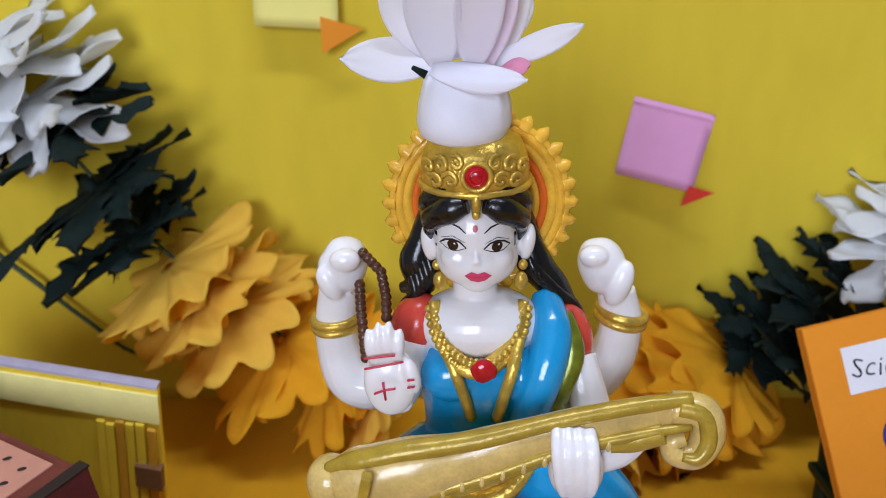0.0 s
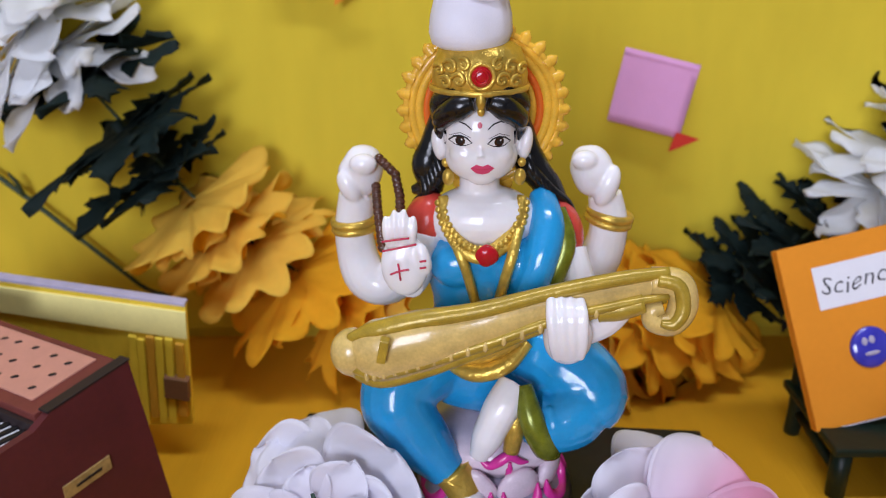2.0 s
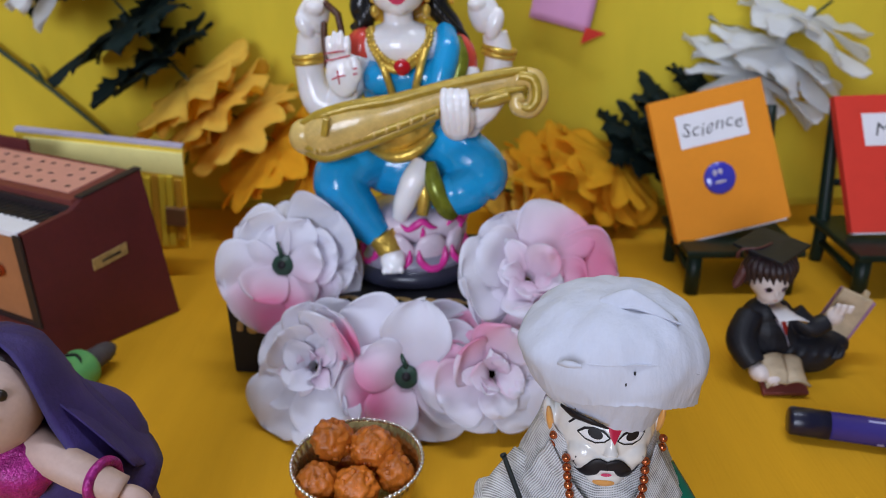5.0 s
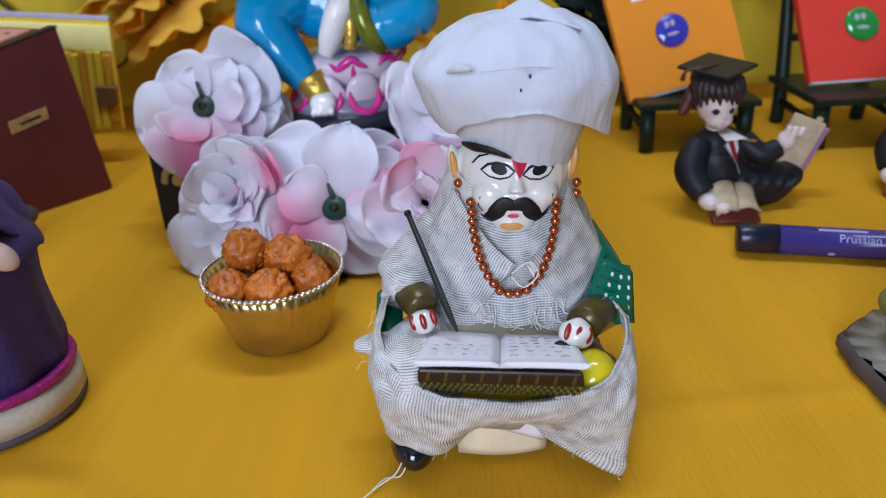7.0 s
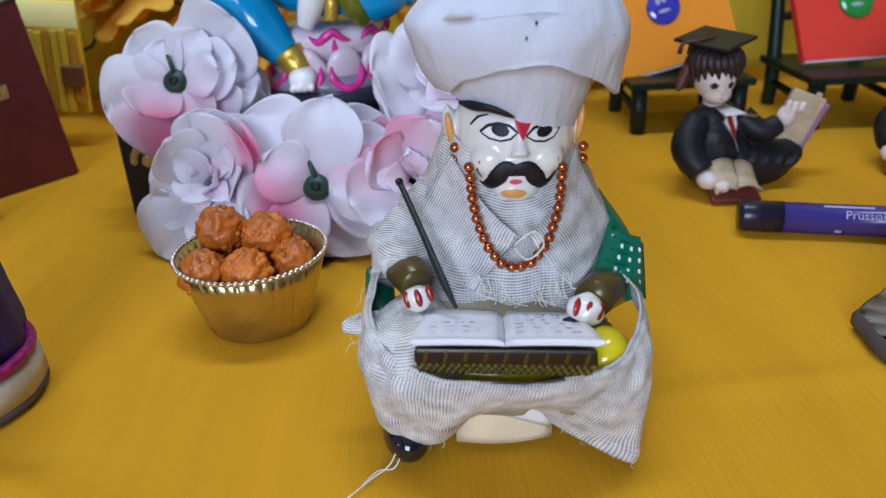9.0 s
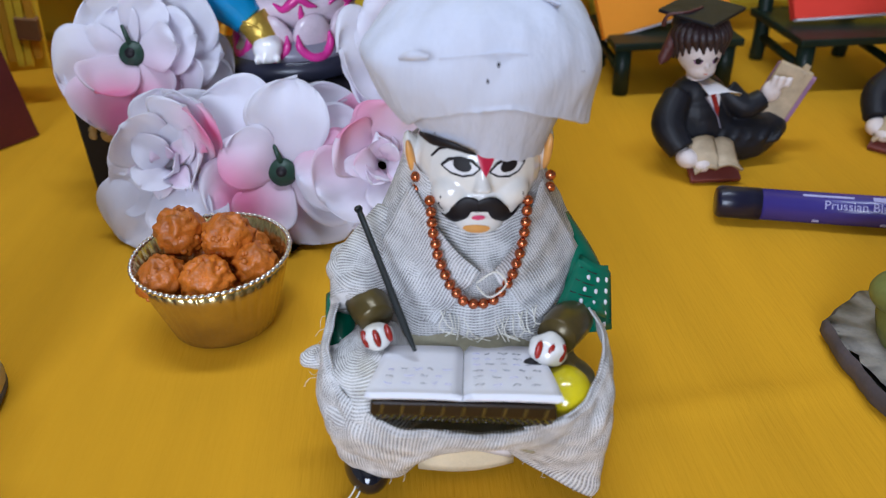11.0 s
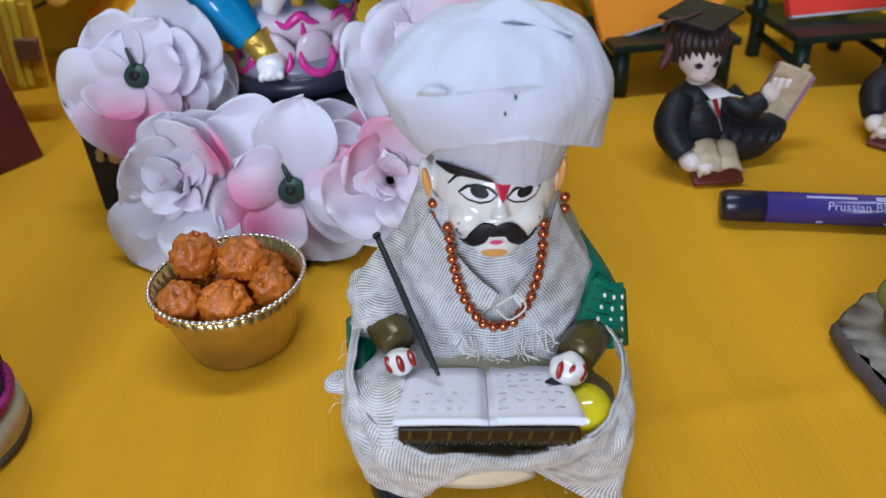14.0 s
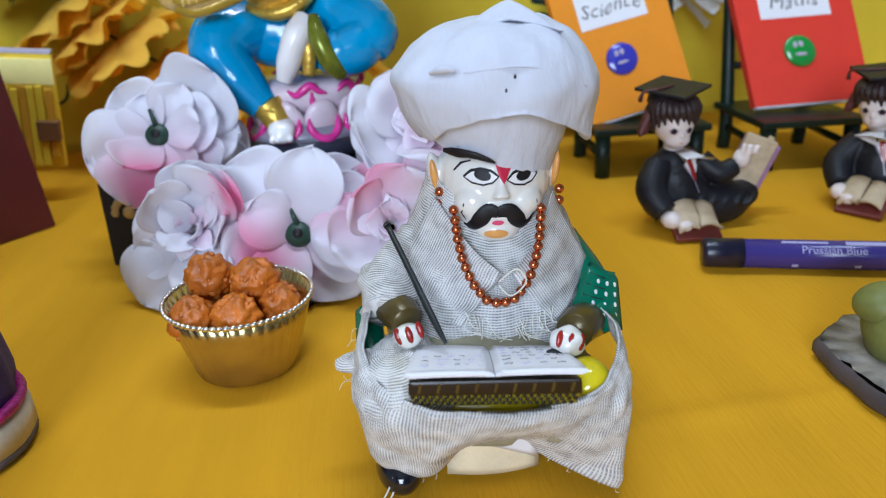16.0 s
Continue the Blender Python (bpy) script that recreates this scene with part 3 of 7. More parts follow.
def make_statue():
    s, R, B = Shape(), Shape(), Shape()
    g = M
    # oval base and lotus seat
    s.lathe((0.056, 0.392, 0.0663), [(0.0, 0.0), (0.050, 0.0), (0.0535, 0.003), (0.0535, 0.010), (0.050, 0.0135), (0.047, 0.016)], g["base_navy"], 48, 1.0, 0.92)
    s.lathe((0.056, 0.392, 0.080), [(0.0485, 0.0), (0.047, 0.006), (0.040, 0.013), (0.034, 0.02), (0.0, 0.022)], g["base_grey"], 48, 1.0, 0.92)
    for i in range(9):
        a = 2 * math.pi * (i + 0.3) / 9
        o = V((math.cos(a), 0.92 * math.sin(a), 0))
        w = V((-math.sin(a), math.cos(a), 0))
        c = V((0.057, 0.394, 0.0960)) + o * 0.0385
        s.ell(c, (0.0060, 0.0140, 0.0165), g["lotus_white"], (0, 14, math.degrees(a)), 16, 12, 0.10, 80)
        rim = [c + o * (0.0082 - 0.0032 * abs(q)) + w * (0.0120 * math.sin(q * 1.5)) + V((0, 0, -0.0130 * math.cos(q * 1.5) - 0.001)) for q in (-1.25, -0.8, -0.4, 0.0, 0.4, 0.8, 1.25)]
        s.tube(rim, [0.0008, 0.0030, 0.0040, 0.0046, 0.0040, 0.0030, 0.0008], g["lotus_pink"], 8, 4)
    s.lathe((0.058, 0.398, 0.100), [(0.036, 0.0), (0.042, 0.008), (0.0455, 0.015), (0.0435, 0.022), (0.03, 0.025), (0.0, 0.026)], g["lotus_white"], 60, 1.0, 0.9, lambda a, z: 1 + 0.035 * abs(math.sin(5.5 * a)))
    for k in range(6):
        a0 = 2 * math.pi * k / 6 + 0.3 * math.sin(k * 5.1)
        s.tube([V((0.058 + 0.0465 * math.cos(a), 0.398 + 0.0420 * math.sin(a), 0.1195 + 0.0035 * math.sin(k * 2.3 + 1.7 * q))) for q, a in enumerate(a0 + 0.13 * i for i in range(6))], [0.0008, 0.0026, 0.0034, 0.0032, 0.0024, 0.0008], g["lotus_pink"], 8, 4)
        s.tube([V((0.058 + r * math.cos(a0 + 0.4), 0.398 + 0.91 * r * math.sin(a0 + 0.4), z)) for r, z in ((0.0465, 0.1180), (0.0450, 0.1120), (0.0420, 0.1070), (0.0425, 0.1030))], [0.0010, 0.0022, 0.0020, 0.0006], g["lotus_pink"], 8, 4)
    # hips and folded legs under the blue cloth
    B.ell((0.056, 0.408, 0.158), (0.052, 0.036, 0.030), g["blue"], rough=0.1, rs=40)
    B.tube([(0.030, 0.405, 0.168), (0.006, 0.385, 0.162), (-0.002, 0.374, 0.150), (0.010, 0.368, 0.130), (0.029, 0.362, 0.108)], [0.026, 0.0245, 0.0225, 0.019, 0.0125], g["blue"], 20, 6)
    B.tube([(0.074, 0.402, 0.176), (0.098, 0.384, 0.170), (0.114, 0.372, 0.160), (0.108, 0.366, 0.150)], [0.025, 0.0245, 0.022, 0.020], g["blue"], 20, 6)
    B.tube([(0.112, 0.374, 0.160), (0.103, 0.362, 0.150), (0.090, 0.358, 0.146), (0.078, 0.358, 0.150)], [0.020, 0.0195, 0.018, 0.015], g["blue"], 20, 6)
    for k in range(5):
        x = 0.084 + 0.0065 * k
        B.tube([(x - 0.004, 0.3505 + 0.0012 * k, 0.168 - 0.002 * k), (x, 0.3425 + 0.0008 * k, 0.152), (x + 0.008, 0.3445 + 0.0012 * k, 0.138 + 0.002 * k)], [0.0003, 0.0022, 0.0003], g["blue"], 8, 5)
    s.tube([(0.072, 0.356, 0.172), (0.077, 0.345, 0.156), (0.084, 0.344, 0.140), (0.090, 0.350, 0.132)], [0.006, 0.0075, 0.0075, 0.006], g["green_gold"], 12, 5)
    s.tube([(0.065, 0.360, 0.168), (0.068, 0.351, 0.150), (0.066, 0.350, 0.132)], [0.004, 0.0055, 0.005], g["gold"], 10, 5)
    R.tube([(0.068, 0.360, 0.170), (0.060, 0.352, 0.160), (0.053, 0.350, 0.144), (0.047, 0.350, 0.128)], [0.010, 0.0105, 0.0095, 0.006], g["resin"], 16, 6)
    s.tube([(0.031, 0.361, 0.110), (0.036, 0.359, 0.102), (0.040, 0.356, 0.094)], [0.0125, 0.0115, 0.010], g["gold"], 16, 4)
    for z, r in ((0.1075, 0.0128), (0.0985, 0.0120)):
        s.ell((0.033 + (0.1075 - z) * 0.5, 0.3600, z), (r, r, 0.0028), g["gold"], (0, 25, 0), 20, 8)
    R.ell((0.041, 0.351, 0.0925), (0.0105, 0.014, 0.0085), g["resin"], (25, 0, 0), rough=0.08)
    for k in range(4):
        R.ell((0.0345 + 0.0045 * k, 0.3395 + 0.0006 * k, 0.0865), (0.0026, 0.004, 0.003), g["resin"], nu=12, nv=8)
    # torso
    B.lathe((0.053, 0.410, 0.0), [(0.036, 0.165), (0.033, 0.190), (0.0335, 0.205), (0.038, 0.222), (0.039, 0.234), (0.035, 0.245), (0.024, 0.252)], g["blue"], 36, 1.0, 0.66)
    for sx in (-1, 1):
        B.ell((0.052 + sx * 0.0165, 0.3955, 0.232), (0.0175, 0.0150, 0.0150), g["blue"])
    R.ell((0.050, 0.4065, 0.256), (0.0330, 0.0225, 0.0200), g["resin"])
    R.tube([(0.0485, 0.4085, 0.258), (0.0480, 0.4065, 0.286)], [0.0125, 0.0115], g["resin"], 20, 1)
    s.ell((0.017, 0.410, 0.252), (0.0145, 0.0155, 0.019), g["coral"], (0, 20, 0))
    s.ell((0.098, 0.413, 0.246), (0.0125, 0.0145, 0.020), g["coral"], (0, -18, 0))
    B.tube([(0.085, 0.414, 0.268), (0.087, 0.3955, 0.254), (0.082, 0.3855, 0.236), (0.075, 0.3850, 0.212), (0.070, 0.388, 0.190)], [0.008, 0.0105, 0.0105, 0.010, 0.009], g["blue"], 16, 5)
    s.tube([(0.0935, 0.4035, 0.262), (0.0975, 0.3935, 0.245), (0.0915, 0.3885, 0.226), (0.085, 0.388, 0.208)], [0.005, 0.0065, 0.0065, 0.005], g["green_gold"], 12, 5)
    for k in range(2):
        s.tube([(0.099, 0.398, 0.236 - 0.009 * k), (0.104, 0.402, 0.233 - 0.009 * k), (0.108, 0.410, 0.232 - 0.009 * k)], 0.003, g["gold"], 8, 4)
    # necklace, jewel and hems
    s.tube([(0.027, 0.400, 0.2715), (0.030, 0.3915, 0.258), (0.037, 0.3845, 0.247), (0.048, 0.380, 0.2425), (0.060, 0.3835, 0.247), (0.068, 0.391, 0.258), (0.0725, 0.400, 0.2715)], [0.003, 0.0044, 0.0050, 0.0052, 0.0050, 0.0044, 0.003], g["gold"], 12, 6, flat=0.7)
    for row, (rx, rz, zc, nb) in enumerate(((0.0215, 0.0225, 0.2690, 22), (0.0255, 0.0275, 0.2700, 26))):
        for i in range(nb):
            a = math.pi * (1.0 + (i + 0.5) / nb)
            s.ell((0.0495 + rx * math.cos(a), 0.3775 + 0.020 * (1 - abs(math.sin(a))) + 0.001 * row, zc + rz * math.sin(a)), (0.0021, 0.0018, 0.0021), g["gold"], nu=8, nv=6)
    for i in range(24):
        f = i / 23
        a = math.pi * (1.0 + f)
        s.ell((0.0495 + 0.0205 * math.cos(a), 0.3815 + 0.016 * (1 - abs(math.sin(a))), 0.266 + 0.0195 * math.sin(a)), 0.0017, g["gold"], nu=8, nv=6)
    s.ell((0.0515, 0.3775, 0.2435), (0.0068, 0.0034, 0.0065), g["ruby"], nu=16, nv=10, rough=0.12, rs=300)
    s.tube([(0.033, 0.3865, 0.250), (0.038, 0.3800, 0.240), (0.042, 0.3815, 0.226), (0.0455, 0.3870, 0.210)], 0.0030, g["gold"], 10, 5)
    s.tube([(0.070, 0.3885, 0.256), (0.066, 0.3775, 0.244), (0.062, 0.3780, 0.228), (0.059, 0.3850, 0.211)], 0.0032, g["gold"], 10, 5)
    s.tube([(0.026, 0.378, 0.180), (0.045, 0.366, 0.176), (0.062, 0.366, 0.181), (0.075, 0.372, 0.192)], [0.006, 0.0085, 0.0085, 0.006], g["gold"], 12, 5, flat=0.7)
    # embossed gold apron under the lute
    s.ell((0.050, 0.3725, 0.1920), (0.027, 0.0130, 0.0130), g["gold"], (0, -18, 0), 32, 20, rough=0.12, rs=220, ridged=True)
    # halo with a toothed rim
    hc = V((0.0505, 0.428, 0.3165))
    s.lathe((0, 0, 0), [(0.001, 0.0), (0.040, 0.0), (0.0415, 0.002), (0.040, 0.004), (0.001, 0.004)], g["orange_paint"], 48)
    disc = [V(p) for p in s.v[-240:]]
    s.v[-240:] = [tuple(hc + V((p.x, -p.z, p.y))) for p in disc]
    for r, w, mm in ((0.0285, 0.0026, "amber"), (0.0330, 0.0024, "orange_paint"), (0.0372, 0.0030, "amber"), (0.0415, 0.0030, "amber"), (0.0445, 0.0024, "amber")):
        s.tube([hc + V((r * math.cos(a), -0.005, r * math.sin(a))) for a in (2 * math.pi * i / 28 for i in range(28))], w, g[mm], 8, 2, closed=True, up=(0, 1, 0))
    for i in range(30):
        a = 2 * math.pi * i / 30
        o = V((math.cos(a), 0, math.sin(a)))
        s.tube([hc + o * 0.0435 + V((0, -0.004, 0)), hc + o * 0.0475 + V((0, -0.004, 0)), hc + o * (0.0508 + 0.0006 * math.sin(5 * i)) + V((0, -0.003, 0))], [0.0048, 0.0036, 0.0009], g["amber"], 10, 4)
    # head, hair and crown
    R.ell((0.0480, 0.4068, 0.3085), (0.0218, 0.0238, 0.0262), g["resin"])
    R.ell((0.0488, 0.4005, 0.2958), (0.0206, 0.0190, 0.0150), g["resin"])
    R.ell((0.0490, 0.3920, 0.2872), (0.0090, 0.0080, 0.0062), g["resin"])
    R.tube([(0.0479, 0.3848, 0.3090), (0.0480, 0.3832, 0.3030), (0.0482, 0.3815, 0.2994)], [0.0006, 0.0012, 0.0019], g["resin"], 12, 4)
    for sx in (-1, 1):
        R.ell((0.0486 + sx * 0.0098, 0.3925, 0.2990), (0.0080, 0.0085, 0.0078), g["resin"])
        R.ell((0.0494 + sx * 0.0247, 0.4065, 0.3010), (0.0040, 0.0056, 0.0100), g["resin"], (0, sx * 8, 0))
        s.ell((0.0504 + sx * 0.0203, 0.3975, 0.2838), (0.0034, 0.0030, 0.0050), g["gold"], nu=12, nv=8)
        s.ell((0.0502 + sx * 0.0214, 0.3985, 0.2920), (0.0024, 0.0024, 0.0027), g["gold"], nu=10, nv=8)
    for sx in (-1, 1):
        # hair parts under the crown, runs down by the temples and falls behind the ears
        s.tube([(0.0480 + sx * 0.0045, 0.3825, 0.3288), (0.0480 + sx * 0.0125, 0.3850, 0.3255), (0.0480 + sx * 0.0200, 0.3935, 0.3190), (0.0480 + sx * 0.0222, 0.4005, 0.3110), (0.0480 + sx * 0.0218, 0.4030, 0.3035)], [0.0045, 0.0070, 0.0062, 0.0036, 0.0006], g["hair"], 14, 6)
        s.tube([(0.0480 + sx * 0.004, 0.3880, 0.3350), (0.0480 + sx * 0.0130, 0.3905, 0.3320), (0.0480 + sx * 0.0215, 0.3990, 0.3260), (0.0480 + sx * 0.0245, 0.4070, 0.3160)], [0.0045, 0.0064, 0.0060, 0.0030], g["hair"], 14, 6)
        k = 1.0 if sx > 0 else 0.72
        s.tube([(0.0480 + sx * 0.021, 0.4190, 0.318), (0.0480 + sx * 0.0265, 0.4195, 0.300), (0.0480 + sx * 0.0305, 0.4185, 0.286), (0.0480 + sx * 0.040 * k, 0.4200, 0.273), (0.0480 + sx * 0.055 * k, 0.4240, 0.254 if sx > 0 else 0.268)], [0.006, 0.0072, 0.0095, 0.0085, 0.003], g["hair"], 14, 5)
        for q in range(5):
            s.tube([(0.0480 + sx * (0.026 + 0.002 * q), 0.4130, 0.294 - 0.003 * q), (0.0480 + sx * (0.031 + 0.003 * q) * k, 0.4100, 0.283 - 0.003 * q), (0.0480 + sx * (0.036 + 0.004 * q) * k, 0.4140, 0.275 - 0.003 * q), (0.0480 + sx * (0.044 + 0.004 * q) * k, 0.4150, 0.266 - 0.004 * q)], [0.002, 0.0034, 0.0030, 0.0010], g["hair"], 8, 4)
    s.ell((0.0480, 0.4135, 0.314), (0.0245, 0.0225, 0.026), g["hair"])
    cr = V((0.0478, 0.4070, 0.3325))
    s.lathe(cr, [(0.0245, 0.0), (0.0264, 0.0015), (0.0262, 0.008), (0.0252, 0.015), (0.0220, 0.022), (0.012, 0.027), (0.0, 0.028)], g["gold"], 48, 1.0, 0.98, lambda a, z: 1 + 0.012 * math.sin(14 * a) * math.sin(500 * z))
    s.tube([cr + V((0.0262 * math.cos(a), 0.0258 * math.sin(a), 0.0008)) for a in (2 * math.pi * i / 24 for i in range(24))], 0.0019, g["gold"], 8, 2, closed=True)

    def on_crown(dx, dz):
        r = 0.0268 if dz < 0.010 else 0.0268 - 0.0028 * ((dz - 0.010) / 0.010) ** 1.5
        return cr + V((dx, -0.98 * math.sqrt(max(0.00002, r * r - dx * dx)), dz))

    for sx in (-1, 1):
        for dx, dz, r, turn in ((0.0115, 0.0075, 0.0042, 0.0), (0.0185, 0.0060, 0.0036, 0.5), (0.0090, 0.0155, 0.0036, 0.9), (0.0160, 0.0140, 0.0040, 0.3), (0.0220, 0.0120, 0.0030, 0.2)):
            s.tube([on_crown(sx * (dx + r * (1 - 0.09 * i) * math.cos(turn + 0.75 * i)), dz + r * (1 - 0.09 * i) * math.sin(turn + 0.75 * i)) for i in range(9)], [0.0006, 0.0012, 0.0013, 0.0013, 0.0013, 0.0013, 0.0012, 0.0012, 0.0014], g["gold"], 8, 2)
    jw = on_crown(0.0004, 0.0100)
    s.tube([jw + V((0.0064 * math.cos(a), -0.0006, 0.0064 * math.sin(a))) for a in (2 * math.pi * i / 14 for i in range(14))], 0.0013, g["gold"], 8, 2, closed=True, up=(0, 1, 0))
    s.ell(jw, (0.0057, 0.0030, 0.0057), g["ruby"], nu=20, nv=12)
    s.tube([jw + V((0.0034 * math.cos(a), -0.0026, 0.0034 * math.sin(a))) for a in (2 * math.pi * i / 12 for i in range(12))], 0.0007, g["ruby"], 6, 2, closed=True, up=(0, 1, 0))
    s.ell((0.0480, 0.3815, 0.3300), (0.0027, 0.0026, 0.0055), g["gold"], nu=12, nv=8)
    s.ell((0.0480, 0.3820, 0.3240), (0.0021, 0.0022, 0.0026), g["gold"], nu=12, nv=8)
    # rear arms with raised fists
    R.tube([(0.014, 0.424, 0.240), (-0.006, 0.430, 0.205), (-0.024, 0.433, 0.206), (-0.031, 0.435, 0.232), (-0.028, 0.436, 0.262)], [0.012, 0.014, 0.0145, 0.0125, 0.0115], g["resin"], 18, 6)
    R.ell((-0.0245, 0.434, 0.277), (0.0135, 0.0125, 0.0165), g["resin"], (0, 12, 0), rough=0.10, rs=90)
    R.ell((-0.031, 0.426, 0.270), (0.0065, 0.006, 0.011), g["resin"], (0, -25, 0))
    R.ell((-0.0215, 0.424, 0.284), (0.0085, 0.006, 0.0065), g["resin"])
    R.tube([(0.100, 0.424, 0.226), (0.114, 0.429, 0.208), (0.125, 0.432, 0.218), (0.130, 0.433, 0.240), (0.126, 0.433, 0.262)], [0.012, 0.0135, 0.0135, 0.012, 0.0105], g["resin"], 18, 6)
    R.ell((0.1170, 0.431, 0.2775), (0.0130, 0.0125, 0.0165), g["resin"], (0, -20, 0), rough=0.10, rs=90)
    R.ell((0.1255, 0.424, 0.270), (0.0070, 0.0070, 0.0135), g["resin"], (0, 18, 0))
    R.ell((0.1110, 0.423, 0.286), (0.0080, 0.006, 0.006), g["resin"])
    for c, tilt in (((-0.0305, 0.435, 0.2425), -5), ((0.1300, 0.4335, 0.2465), 12)):
        e = Euler((0, radians(tilt), 0)).to_matrix()
        for dz in (-0.0022, 0.0022):
            s.tube([V(c) + e @ V((0.0128 * math.cos(a), 0.0128 * math.sin(a), dz)) for a in (2 * math.pi * i / 16 for i in range(16))], 0.0026, g["gold"], 8, 2, closed=True)
    for pts in (((-0.012, 0.427, 0.287), (-0.002, 0.420, 0.279), (0.001, 0.412, 0.268), (0.002, 0.400, 0.258)), ((-0.014, 0.421, 0.271), (-0.0125, 0.410, 0.262), (-0.010, 0.398, 0.252), (-0.008, 0.390, 0.240))):
        for a, b in zip(pts, pts[1:]):
            for k in range(4):
                s.ell(V(a).lerp(V(b), k / 4), 0.0030, g["mala"], nu=10, nv=8)
    # front arm with the raised palm
    R.tube([(0.015, 0.404, 0.246), (0.010, 0.394, 0.228), (0.006, 0.382, 0.224)], [0.011, 0.011, 0.010], g["resin"], 14, 5)
    R.ell((0.0055, 0.3755, 0.2395), (0.0135, 0.0070, 0.0185), g["resin"], (-8, 0, 0))
    for k, (x, z, l) in enumerate(((-0.0035, 0.2595, 0.0095), (0.0010, 0.2620, 0.0105), (0.0058, 0.2625, 0.0105), (0.0105, 0.2595, 0.0095))):
        R.ell((x, 0.3745, z), (0.0029, 0.0038, l), g["resin"], (-6, (k - 1.5) * 3, 0), 12, 10)
    R.ell((0.0165, 0.3725, 0.2440), (0.0042, 0.0048, 0.0100), g["resin"], (0, -14, 0), 12, 10)

    for pts in (((-0.006, 0.2505), (0.004, 0.2525), (0.013, 0.2545)), ((-0.006, 0.2560), (0.002, 0.2572), (0.009, 0.2580)),
                ((-0.002, 0.2365), (0.003, 0.2385), (0.0085, 0.2395)), ((0.0025, 0.2430), (0.0035, 0.2330))):
        s.tube([V((u, 0.3678 + 0.00012 * abs(w - 0.242) * 100, w)) for u, w in pts], 0.0006, g["mehndi"], 6, 3)
    for k in range(2):
        s.tube([(0.0145, 0.3672, 0.2405 + 0.004 * k), (0.018, 0.3672, 0.2410 + 0.004 * k)], 0.0006, g["mehndi"], 6, 1)
    # the veena across the lap
    ax = [(-0.024, 0.354, 0.1965), (-0.008, 0.350, 0.1985), (0.015, 0.349, 0.2050), (0.049, 0.350, 0.2140), (0.085, 0.352, 0.2255), (0.121, 0.353, 0.2340), (0.146, 0.353, 0.2385)]
    s.tube(ax, [0.0105, 0.0185, 0.0180, 0.0135, 0.0105, 0.0092, 0.0080], g["veena_cream"], 20, 6, flat=0.75, up=(0, 1, 0))
    s.ell((-0.0235, 0.354, 0.1955), (0.0125, 0.0125, 0.0140), g["veena_cream"])
    off = lambda dy, dz, k=1.0: [(x, y + dy * k, z + dz * w) for (x, y, z), w in zip(ax, (0.65, 1.0, 1.0, 0.78, 0.62, 0.55, 0.5))]
    s.tube(off(-0.004, 0.0150), [0.003, 0.0055, 0.0055, 0.0048, 0.0042, 0.0040, 0.003], g["veena_gold"], 10, 6)
    s.tube(off(-0.0075, -0.0095), [0.003, 0.0042, 0.0042, 0.0036, 0.0030, 0.0028, 0.002], g["veena_gold"], 10, 6)
    s.tube(off(-0.0020, -0.0170), [0.004, 0.0052, 0.0052, 0.0044, 0.0040, 0.0036, 0.003], g["veena_gold"], 10, 6)
    for i in range(16):
        f = 0.10 + 0.045 * i
        k = min(int(f * 6), 5)
        q = V(ax[k]).lerp(V(ax[k + 1]), f * 6 - k)
        s.ell(q + V((0, -0.0115 + 0.003 * f, -0.0105 + 0.005 * f)), (0.0016, 0.0016, 0.0032), g["veena_cream"], nu=8, nv=6)
    s.box((-0.004, 0.334, 0.2080), (0.005, 0.006, 0.014), g["veena_gold"], (0, 12, 0), 0.001)
    s.tube([(0.138, 0.353, 0.2390), (0.1515, 0.351, 0.2380), (0.1550, 0.349, 0.2270), (0.1500, 0.347, 0.2175), (0.1405, 0.347, 0.2180), (0.1385, 0.347, 0.2245), (0.1440, 0.346, 0.2270)], [0.0080, 0.0082, 0.0080, 0.0070, 0.0062, 0.0050, 0.0035], g["veena_cream"], 14, 6)
    s.tube([(0.140, 0.3475, 0.2420), (0.1505, 0.3455, 0.2395), (0.1535, 0.3430, 0.2275), (0.1490, 0.3410, 0.2195), (0.1420, 0.3410, 0.2200)], [0.0040, 0.0042, 0.0040, 0.0035, 0.002], g["veena_gold"], 10, 6)
    s.tube([(0.110, 0.350, 0.2225), (0.121, 0.349, 0.2250), (0.134, 0.348, 0.2290)], [0.006, 0.007, 0.006], g["veena_gold"], 10, 5)
    R.tube([(0.106, 0.360, 0.205), (0.116, 0.356, 0.214), (0.126, 0.353, 0.226)], [0.008, 0.009, 0.007], g["resin"], 12, 5)
    # front fist on the neck of the veena
    R.tube([(0.101, 0.408, 0.234), (0.108, 0.390, 0.206), (0.102, 0.366, 0.200)], [0.012, 0.0125, 0.011], g["resin"], 16, 5)
    R.ell((0.0945, 0.347, 0.2095), (0.0135, 0.0125, 0.0165), g["resin"], rough=0.05)
    for k in range(4):
        R.tube([(0.0845 + 0.0052 * k, 0.3465, 0.2330 - 0.0004 * k), (0.0842 + 0.0054 * k, 0.3375, 0.2255), (0.0860 + 0.0050 * k, 0.3360, 0.2110), (0.0885 + 0.0040 * k, 0.3395, 0.2000)], [0.0026, 0.0032, 0.0032, 0.0026], g["resin"], 10, 5)
    # one skin for all bare resin, one for the blue cloth
    vs, fs = blend(R, 0.0010, 4)
    s.add(vs, fs, g["resin"])
    face = painter(vs, fs, 0.374)
    vs, fs = blend(B, 0.0012, 5)
    s.add(vs, fs, g["blue"])
